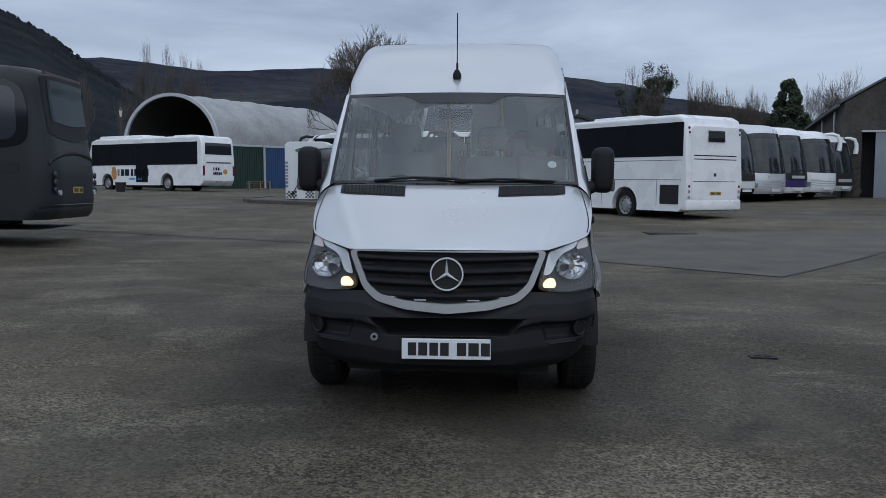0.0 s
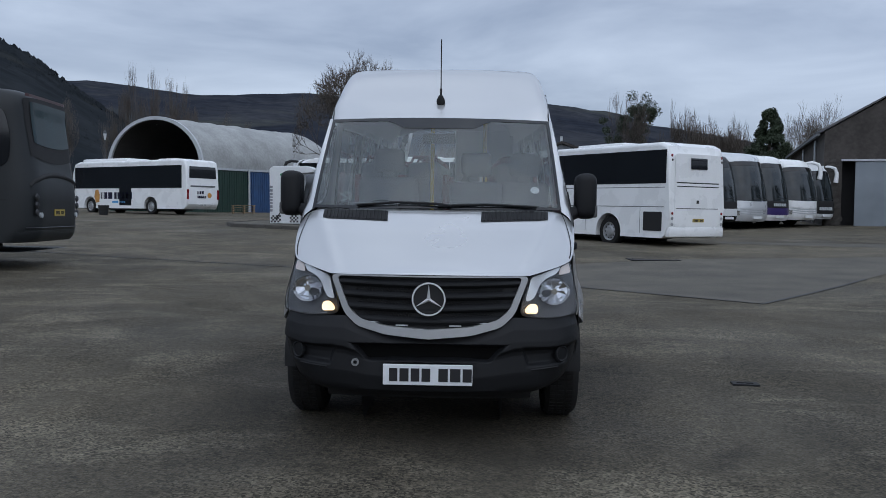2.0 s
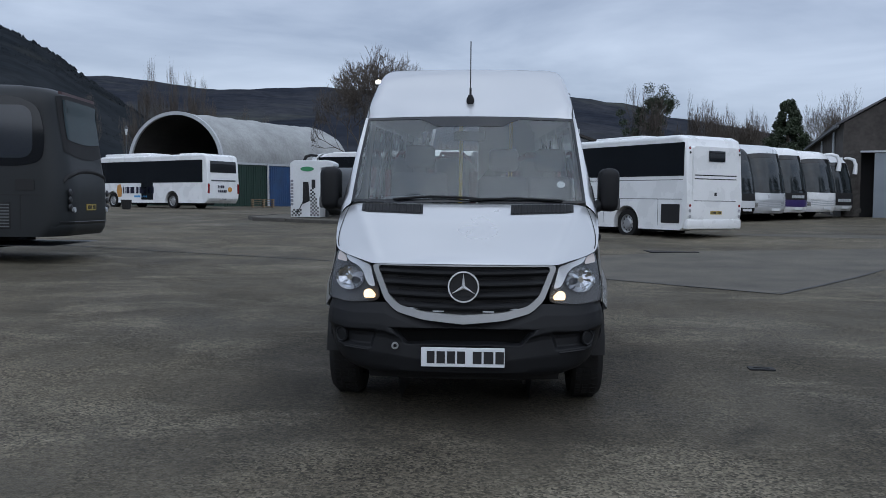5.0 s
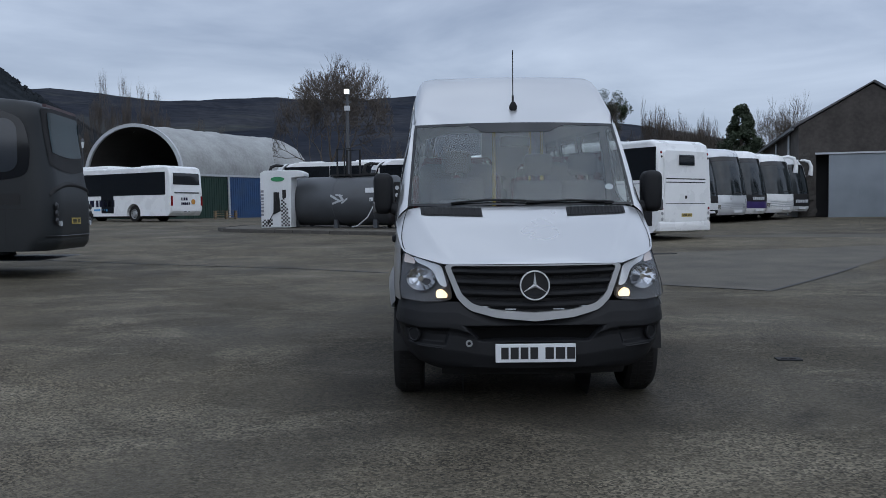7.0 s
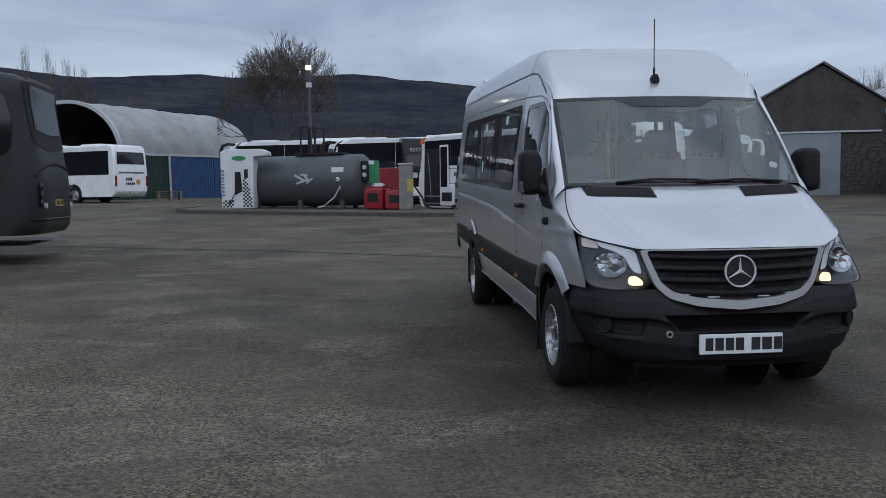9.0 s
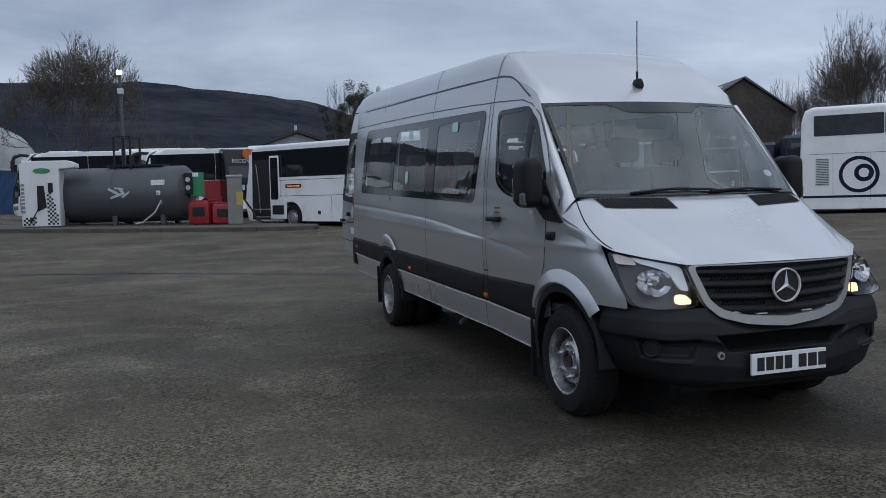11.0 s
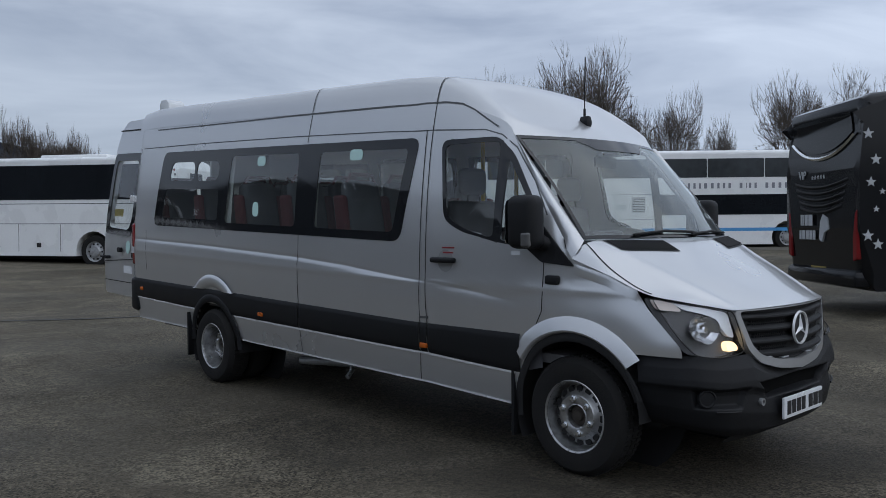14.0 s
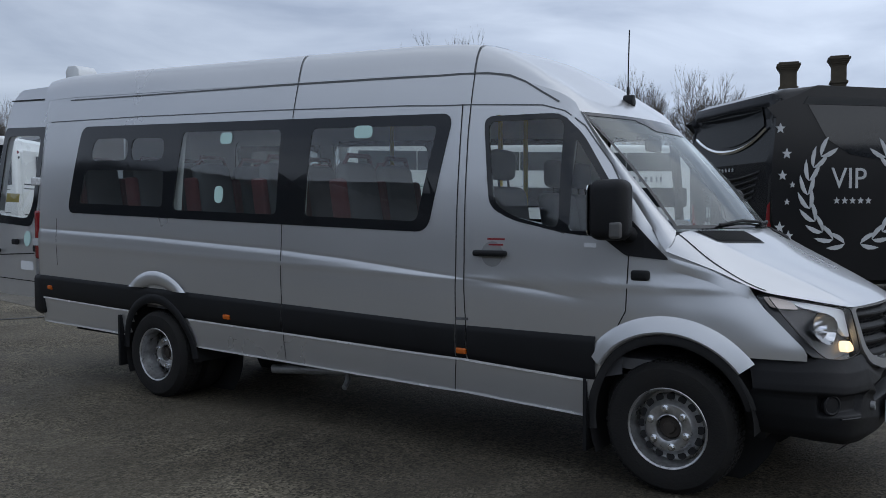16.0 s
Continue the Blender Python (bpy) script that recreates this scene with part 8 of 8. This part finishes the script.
for S in (-1, 1):
    HL = [(S * 0.588, 0.990), (S * 0.73, 1.032), (S * 0.862, 1.072), (S * 0.872, 0.98), (S * 0.885, 0.86), (S * 0.872, 0.775), (S * 0.74, 0.752), (S * 0.60, 0.755), (S * 0.53, 0.772), (S * 0.545, 0.86)]
    HLs = soften(HL, 0.03, 3)
    hl = vpart("headlamp", on_face(fill(HLs, (), 0.05), -0.045), M_LAMPBODY, label="large clear headlamp with a lit lower lamp")
    part("lens", on_face(fill(HLs, (), 0.05), 0.010, 0.055), M_LENS, hl, smooth=True)
    # inner brow, main reflector, lit lamp, amber corner
    part("brow", on_face(fill(soften([(S * 0.598, 0.984), (S * 0.72, 1.018), (S * 0.795, 1.038), (S * 0.765, 1.000), (S * 0.690, 0.975), (S * 0.650, 0.940), (S * 0.632, 0.895), (S * 0.608, 0.855), (S * 0.562, 0.845)], 0.02), (), 0.05), -0.018, 0.02), M_BRIGHT, hl, smooth=True)
    part("turn_lamp", on_face(fill(soften([(S * 0.79, 1.034), (S * 0.852, 1.058), (S * 0.858, 1.000), (S * 0.775, 0.990)], 0.015), (), 0.05), -0.012, 0.02), M_INDICATOR, hl)
    cx, cz = S * 0.738, 0.900
    bowl = bmesh.new()
    rings = []
    for q, (r, d) in enumerate(((1.0, -0.016), (0.86, 0.004), (0.66, 0.020), (0.42, 0.032), (0.2, 0.038))):
        # a stepped bowl of upright facets
        ring = []
        for k in range(18):
            a = 6.2832 * k / 18
            x, z = cx + 0.098 * r * math.cos(a), cz + 0.078 * r * math.sin(a)
            ring.append(bowl.verts.new((x, face_y(cx, cz) + d + 0.5 * (face_y(x, z) - face_y(cx, cz)) + (0.006 if (k // 3) % 2 else -0.003), z)))
        rings.append(ring)
    for p, q in zip(rings, rings[1:]):
        for k in range(18):
            bowl.faces.new((p[k], p[(k + 1) % 18], q[(k + 1) % 18], q[k]))
    part("reflector_bowl", bowl, M_BOWL, hl)
    part("lamp_rim", tube([(x, face_y(x, z) - 0.011, z) for x, z in HLs + HLs[:1]], 0.0028, 5), M_BLACK, hl)
    part("bulb", lathe([(0.018, -0.02), (0.020, 0.03)], "y", 14, centre=(cx, face_y(cx, cz), cz)), M_CHROME, hl)
    part("daytime_lamp", on_face(fill(soften([(S * 0.562, 0.800), (S * 0.594, 0.832), (S * 0.632, 0.826), (S * 0.640, 0.798), (S * 0.632, 0.776), (S * 0.564, 0.778)], 0.02), (), 0.04), -0.004, 0.03), M_LAMP_ON, hl, "lit warm white lamp")

# bumper
PLAN = [(0.0, 0.010), (0.30, 0.017), (0.54, 0.046), (0.71, 0.094), (0.82, 0.165), (0.882, 0.265), (0.910, 0.375), (0.922, 0.51)]


def plan(s):
    """A point along the bumper's plan from its middle (0) to its end (1)."""
    t = abs(s) * (len(PLAN) - 1)
    i = min(int(t), len(PLAN) - 2)
    f = t - i
    p0, p1, p2, p3 = (Vector(PLAN[max(0, min(len(PLAN) - 1, j))]) for j in (i - 1, i, i + 1, i + 2))
    if i == 0:
        p0 = Vector((-PLAN[1][0], PLAN[1][1]))
    q = 0.5 * ((2 * p1) + (p2 - p0) * f + (2 * p0 - 5 * p1 + 4 * p2 - p3) * f * f + (3 * p1 - p0 - 3 * p2 + p3) * f ** 3)
    return (math.copysign(q.x, s) if s else 0.0), q.y


def sunk(*gaps):
    """How far a point lies inside an outline, given its distance to each edge: 0 outside, 1 well inside."""
    q = min(1.0, max(0.0, min(gaps) / 0.030))
    return q * q * (3 - 2 * q)


def bumper(s, v):
    x, y = plan(s)
    a = abs(x)
    top = 0.625 + 0.13 * min(1, (a / 0.50)) ** 2 if a < 0.50 else lerp([(0.5, 0.755), (0.72, 0.752), (0.86, 0.765), (0.95, 0.748)], a)
    bot = lerp([(0, 0.298), (0.5, 0.298), (0.7, 0.312), (0.85, 0.345), (0.955, 0.38)], a)
    z = bot + (top - bot) * v
    inward = lerp([(0.0, 0.065), (0.08, 0.028), (0.3, 0.014), (0.52, 0.024), (0.57, 0.020), (0.62, 0.0), (0.70, 0.003), (0.85, 0.018), (1.0, 0.05)], v)
    n = Vector((x * 0.55, y - 1.2)).normalized()
    k = 1 - 0.085 * max(0.0, 1 - v / 0.6) ** 1.2
    # the air intake and the lamp recesses are sunk into the face
    inward += 0.085 * sunk(0.468 - 0.95 * max(0.0, 0.606 - z) - a, z - 0.494, 0.604 - z)
    inward += 0.030 * sunk(a - 0.60 + 0.5 * (z - 0.46), 0.862 - a, 0.592 - z, z - 0.462 - 0.06 * (a - 0.6))
    return ((x - n.x * inward) * k, y - n.y * inward, z)


SB = steps(-1, 1, 260)
VB = [0, 0.04, 0.08, 0.14, 0.2, 0.25] + steps(0.3, 0.96, 54) + [0.98, 1.0]


def bump_at(x, z, off=0.0):
    """The point of the bumper's face at x and height z."""
    lo, hi = 0.0, 1.0
    for _ in range(24):
        m = (lo + hi) / 2
        if plan(m)[0] < abs(x):
            lo = m
        else:
            hi = m
    s = math.copysign(lo, x)
    b0, b1 = bumper(s, 0.0)[2], bumper(s, 1.0)[2]
    p = bumper(s, min(1.0, max(0.0, (z - b0) / (b1 - b0))))
    return (x, p[1] - off, z)


bp = vpart("front_bumper", sheet(bumper, SB, VB), M_BLACK_PLASTIC, label="grained black front bumper")
# near-black sheet added to paint the intake's shaded depth
part("intake_shade", box(-0.43, 0.43, 0.084, 0.088, 0.503, 0.600), M_VOID, bp)
vpart("lower_lip", sheet(lambda s, v: (plan(s)[0] * 0.985, plan(s)[1] + 0.08 + 0.05 * (1 - v), 0.265 + 0.045 * v), steps(-0.34, 0.34, 40), steps(0, 1, 3)), M_BLACK)
for S in (-1, 1):
    c = Vector(bump_at(S * 0.782, 0.536, 0.004))
    aim = Vector((S * 0.62, -0.78, 0)).to_track_quat("Z", "Y").to_matrix().to_4x4()
    part("fog_blank", lathe([(0.050, -0.01), (0.050, 0.008), (0.043, 0.012), (0.036, 0.006), (0.004, 0.008)], "z", 26), M_BLACK_PLASTIC, bp, m=Matrix.Translation(c) @ aim, smooth=True)
    part("lip", tube([bump_at(S * (0.60 + 0.16 * k), 0.452 + 0.014 * k, -0.003) for k in steps(0, 1, 10)], 0.006, 6), M_DARK_TRIM, bp)
part("tow_eye", lathe([(0.022, -0.012), (0.022, 0.02), (0.012, 0.02), (0.012, -0.012)], "y", 16, closed=True, centre=(-0.425, bump_at(-0.425, 0.49)[1] - 0.004, 0.487)), M_STEEL, bp)
# number plate, marks as plain bars
npl = vpart("number_plate", box(-0.258, 0.258, -0.008, 0.008, 0.368, 0.488, 0.004), M_PLATE, label="white number plate with plain dark bars", smooth=False)
x = -0.222
for k, w in enumerate((0.048, 0.052, 0.050, 0.050, 0, 0.054, 0.060, 0.052)):
    if w:
        part("plate_bar", box(x, x + w, -0.0105, -0.007, 0.390, 0.466), M_INK, npl)
    x += (w or 0.022) + 0.0125

# mirrors
for S in (-1, 1):
    mz = 1.488
    mi = part("door_mirror", box(min(S * 0.972, S * 1.12), max(S * 0.972, S * 1.12), 1.10, 1.315, mz - 0.160, mz + 0.160, 0.055, 4), M_BLACK_PLASTIC, van, "black door mirror", True)
    part("arm", tube([(S * 0.90, 1.12, mz - 0.15), (S * 0.96, 1.16, mz - 0.12), (S * 1.01, 1.18, mz - 0.10)], 0.045, 10), M_BLACK_PLASTIC, mi, smooth=True)
    part("mirror_glass", slab(rounded(min(S * 0.985, S * 1.107), max(S * 0.985, S * 1.107), mz - 0.135, mz + 0.135, 0.03), "y", 1.313, 1.319), M_MIRROR, mi)
    part("repeater", box(min(S * 1.088, S * 1.124), max(S * 1.088, S * 1.124), 1.12, 1.19, mz - 0.150, mz - 0.060, 0.016, 3), M_LAMP_GREY, mi)

# aerial on the roof's brow
ae = vpart("aerial", slab([(-0.014, 2.150), (0.014, 2.150), (0.031, 2.178), (0.031, 2.200), (0.014, 2.236), (-0.014, 2.236), (-0.031, 2.200), (-0.031, 2.178)], "y", 1.505, 1.575, 0.006), M_BLACK_PLASTIC, label="black roof aerial")
part("whip", tube([(0, 1.548, 2.225), (0.0, 1.546, 2.45), (0.0, 1.540, 2.655)], 0.0042, 6), M_BLACK, ae)
part("coil", tube([(0, 1.548, 2.225), (0, 1.548, 2.29)], 0.009, 8), M_BLACK, ae)


# wheels
def van_wheel(S, y, r, dish, x):
    w = part("wheel", lathe([(0.06, S * (x - dish - 0.15)), (0.06, S * (x - dish - 0.04))], n=20, centre=(0, y, r)), M_BLACK, van, "grey steel wheel with round vent holes", True)
    T = [(0.200, 0), (0.219, 0.008), (0.27, 0.016), (0.315, 0.010), (r - 0.012, -0.012), (r, -0.035), (r, -0.17), (r - 0.02, -0.20), (0.22, -0.20)]
    part("tyre", lathe([(a, S * (x + b)) for a, b in T], n=56, closed=True, centre=(0, y, r)), M_RUBBER, w, smooth=True)
    tread = bmesh.new()
    for k in range(64):
        a = 2 * math.pi * k / 64
        for b in (-0.05, -0.105, -0.155):
            own = box(-0.018, 0.018, -0.011, 0.011, -0.002, 0.006)
            merge(tread, own, Matrix.Translation((S * (x + b), y + (r + 0.0) * math.cos(a), r + r * math.sin(a))) @ Matrix.Rotation(a - math.pi / 2, 4, "X"))
    tagged(part("tread", tread, M_RUBBER, w), kind="stuff")
    d = x - dish
    R = [(0.97 * a, b) for a, b in [(0.224, x + 0.004), (0.218, x + 0.010), (0.208, x + 0.004), (0.203, x - 0.012), (0.197, d - 0.020), (0.192, d - 0.055), (0.181, d - 0.055), (0.176, d - 0.024), (0.150, d - 0.012), (0.136, d + 0.010), (0.126, d + 0.020), (0.090, d + 0.022), (0.074, d + 0.016), (0.068, d + 0.020), (0.066, d - 0.03)]]
    rim = part("rim", lathe([(a, S * b) for a, b in R], n=56, centre=(0, y, r), caps=False), M_WHEEL, w, smooth=True)
    for k in range(16):
        a = 2 * math.pi * k / 16
        c = 0.158
        part("vent_hole", lathe([(0.0215, S * (d - 0.012)), (0.0215, S * (d - 0.04))], n=14, centre=(0, y + c * math.cos(a), r + c * math.sin(a))), M_BLACK, rim)
    for k in range(6):
        a = 2 * math.pi * k / 6 + 0.35
        c = 0.101
        nut = part("wheel_nut", lathe([(0.022, S * (d + 0.018)), (0.021, S * (d + 0.026)), (0.014, S * (d + 0.028)), (0.013, S * (d + 0.046)), (0.006, S * (d + 0.047))], n=10, centre=(0, y + c * math.cos(a), r + c * math.sin(a))), M_REFLECTOR, rim, smooth=False)
    part("hub_cap", lathe([(0.066, S * (d - 0.02)), (0.055, S * (d - 0.004)), (0.035, S * (d - 0.002)), (0.03, S * (d + 0.012)), (0.005, S * (d + 0.014))], n=24, centre=(0, y, r)), mat("rusty_hub", (0.035, 0.028, 0.022), 0.8, var=0.4, scale=30), rim, smooth=True)
    return w


for S in (-1, 1):
    van_wheel(S, 0.935, 0.347, 0.040, 0.938)
    van_wheel(S, 5.18, 0.347, 0.115, 0.965)
    # inner wheel of each rear pair
    part("inner_tyre", lathe([(a, S * (0.715 + b)) for a, b in ((0.205, 0), (0.27, 0.012), (0.335, -0.01), (0.347, -0.04), (0.347, -0.16), (0.33, -0.19), (0.21, -0.2))], n=40, closed=True, centre=(0, 5.18, 0.347)), M_RUBBER, van, smooth=True)
part("rear_axle", tube([(-0.6, 5.18, 0.347), (0.6, 5.18, 0.347)], 0.06, 12), M_BLACK, van)
part("front_axle", tube([(-0.8, 0.935, 0.30), (0.8, 0.935, 0.30)], 0.05, 12), M_BLACK, van)
vpart("chassis", box(-0.70, 0.70, 0.5, 6.75, 0.31, 0.55), M_BLACK, smooth=False)
vpart("exhaust", tube([(-0.35, 2.2, 0.28), (-0.40, 3.4, 0.27), (-0.62, 3.9, 0.27), (-0.66, 4.15, 0.25)], 0.035, 10), M_STEEL)
vpart("heater_pipe", tube([(-0.70, 3.35, 0.40), (-0.74, 3.32, 0.28), (-0.80, 3.30, 0.24)], 0.02, 8), M_STEEL)

# ---- the minibus's cabin, seen through its glass ----
vpart("cabin_floor", box(-0.86, 0.86, 1.0, 6.92, 0.62, 0.68), M_FLOOR, smooth=False)
vpart("cabin_lining", sheet(lambda t, y: (math.sin(t) * 0.775, y, 2.19 + 0.26 * max(0, 1 - abs(math.sin(t)) ** 2.6) ** 0.4), steps(-math.pi / 2, math.pi / 2, 16), steps(2.15, 6.9, 12)), M_INNER)
vpart("header_lining", sheet(lambda u, v: (u * 0.74, 1.42 + 0.15 * u * u + 0.75 * v, 2.03 + 0.13 * v), steps(-1, 1, 10), steps(0, 1, 4)), M_INNER)
for S in (-1, 1):
    for z0, z1 in ((0.66, 1.34), (2.10, 2.24)):
        vpart("side_lining", sheet(lambda y, z: (S * (side_x(y, z) - 0.045), y, z), steps(2.2, 6.9, 8), steps(z0, z1, 4)), M_INNER)
    vpart("door_lining", sheet(lambda y, z: (S * (side_x(y, z) - 0.05), y, z), steps(1.2, 2.1, 6), steps(0.6, 1.33, 4)), M_SEAT)
    for y in (2.14, 3.62, 4.98):
        vpart("pillar_lining", sheet(lambda q, z: (S * (side_x(y, z) - 0.035), y + q, z), [-0.08, 0.08], steps(1.34, 2.12, 6)), M_INNER)
# dashboard, wheel, mirror, notices
ds = vpart("dashboard", slab([(0.80, 1.05), (0.80, 1.32), (0.98, 1.372), (1.12, 1.36), (1.28, 1.22), (1.30, 0.9)], "x", -0.82, 0.82, 0.02), M_SEAT, label="charcoal dashboard")
part("binnacle", box(-0.62, -0.28, 1.02, 1.26, 1.34, 1.43, 0.03), M_SEAT, ds)
sw = vpart("steering_wheel", lathe([(0.195, 0), (0.208, 0.012), (0.195, 0.024), (0.182, 0.012)], "z", 36, closed=True), M_BLACK_PLASTIC)
sw.matrix_basis = pose(-0.43, 1.40, 1.27, 62, 0, 0)
part("hub", box(-0.07, 0.07, -0.05, 0.05, 0.0, 0.04, 0.01), M_BLACK_PLASTIC, sw)
for k in range(3):
    a = radians(-90 + 120 * k)
    part("spoke", tube([(0, 0, 0.015), (0.19 * math.cos(a), 0.19 * math.sin(a), 0.015)], 0.014, 6), M_BLACK_PLASTIC, sw)
vpart("rear_mirror", box(-0.12, 0.12, 1.36, 1.39, 1.86, 1.94, 0.015), M_BLACK_PLASTIC)
for pts in ([(0.62, 0.14), (0.62, 0.22)], ):
    bm = lathe([(0.030, -0.001), (0.030, 0.001)], "y", 20)
    p = Vector(screen(0.80, 0.20, -0.008))
    part("tax_disc", bm, M_PALE, van, m=Matrix.Translation(p) @ Matrix.Rotation(radians(-40), 4, "X"))
vpart("papers", box(-0.75, -0.45, 0.93, 1.05, 1.37, 1.378), M_PLATE, smooth=False)


def seat(x, y, w, back_z, trim, red):
    """A seat that faces forward, towards smaller y."""
    s = part("passenger_seat" if red else "front_seat", box(x - w / 2, x + w / 2, y - 0.42, y + 0.06, 1.02, 1.15, 0.04, 2), M_SEAT, van, "charcoal seat with red trim" if red else "charcoal front seat", True)
    bm = box(x - w / 2, x + w / 2, y, y + 0.12, 1.08, back_z, 0.055, 4)
    for v in bm.verts:
        if red and v.co.z > 1.55:
            v.co.x = x + (v.co.x - x) * (1 - 0.9 * (v.co.z - 1.55) ** 1.2)
    for v in bm.verts:
        v.co.y += (v.co.z - 1.08) * 0.16
    part("backrest", bm, trim, s, smooth=True)
    if red:
        for sx in (-1, 1):
            bm = box(x + sx * w / 2 - 0.035, x + sx * w / 2 + 0.022, y - 0.012, y + 0.13, 1.34, 1.72, 0.025, 2)
            for v in bm.verts:
                v.co.y += (v.co.z - 1.08) * 0.16
            part("side_bolster", bm, M_SEATRED, s, "red side bolster")
        part("grab_handle", tube([(x - 0.14, y + 0.16, back_z - 0.02), (x - 0.11, y + 0.15, back_z + 0.045), (x + 0.11, y + 0.15, back_z + 0.045), (x + 0.14, y + 0.16, back_z - 0.02)], 0.018, 6), M_SEATRED, s)
    if not red:
        part("headrest", box(x - 0.13, x + 0.13, y + 0.10, y + 0.20, back_z + 0.04, back_z + 0.24, 0.05, 3), M_SEAT, s, smooth=True)
        for sx in (-0.06, 0.06):
            part("headrest_post", tube([(x + sx, y + 0.13, back_z - 0.03), (x + sx, y + 0.14, back_z + 0.08)], 0.008, 6), M_BLACK, s)
    part("pedestal", box(x - w * 0.3, x + w * 0.3, y - 0.35, y, 0.66, 1.03), M_BLACK, s)
    return s


seat(-0.45, 2.08, 0.50, 1.65, M_SEAT, False)
seat(0.28, 2.06, 0.44, 1.62, M_SEAT, False)
seat(0.68, 2.06, 0.40, 1.62, M_SEAT, False)
for row in range(5):
    yy = 3.14 + 0.78 * row
    zz = 0.026 * row
    for x in (-0.64, -0.21, 0.64):
        s = seat(x, yy, 0.41, 1.84, M_SEAT if row % 2 else M_SEAT, True)
        s.location.z += zz
for (x, y) in ((-0.10, 2.45), (0.35, 2.5), (0.38, 3.8)):
    part("grab_pole", tube([(x, y, 0.68), (x, y, 2.40)], 0.017, 8), M_POLE, van)
# stickers on the side glass
for S in (-1,):
    for y, z, a, b in ((3.03, 1.988, 0.080, 0.042), (4.38, 1.965, 0.068, 0.042), (4.42, 1.55, 0.048, 0.062)):
        vpart("sticker", on_body(fill(soften([(y - a, z - b), (y + a, z - b), (y + a, z + b), (y - a, z + b)], 0.05, 5)), S, 0.006), M_MINT, label="pale round sticker", smooth=False)
    vpart("sticker", on_body(fill([(1.905, 1.318), (2.025, 1.318), (2.025, 1.328), (1.905, 1.328)]), S, 0.003), M_RED, label="small red and white notice", smooth=False)
    vpart("sticker", on_body(fill([(1.915, 1.285), (2.015, 1.285), (2.015, 1.295), (1.915, 1.295)]), S, 0.003), M_RED, smooth=False)
    vpart("sticker", on_body(fill([(1.33, 1.285), (1.40, 1.285), (1.40, 1.31), (1.33, 1.31)]), S, 0.003), M_PLATE, smooth=False)
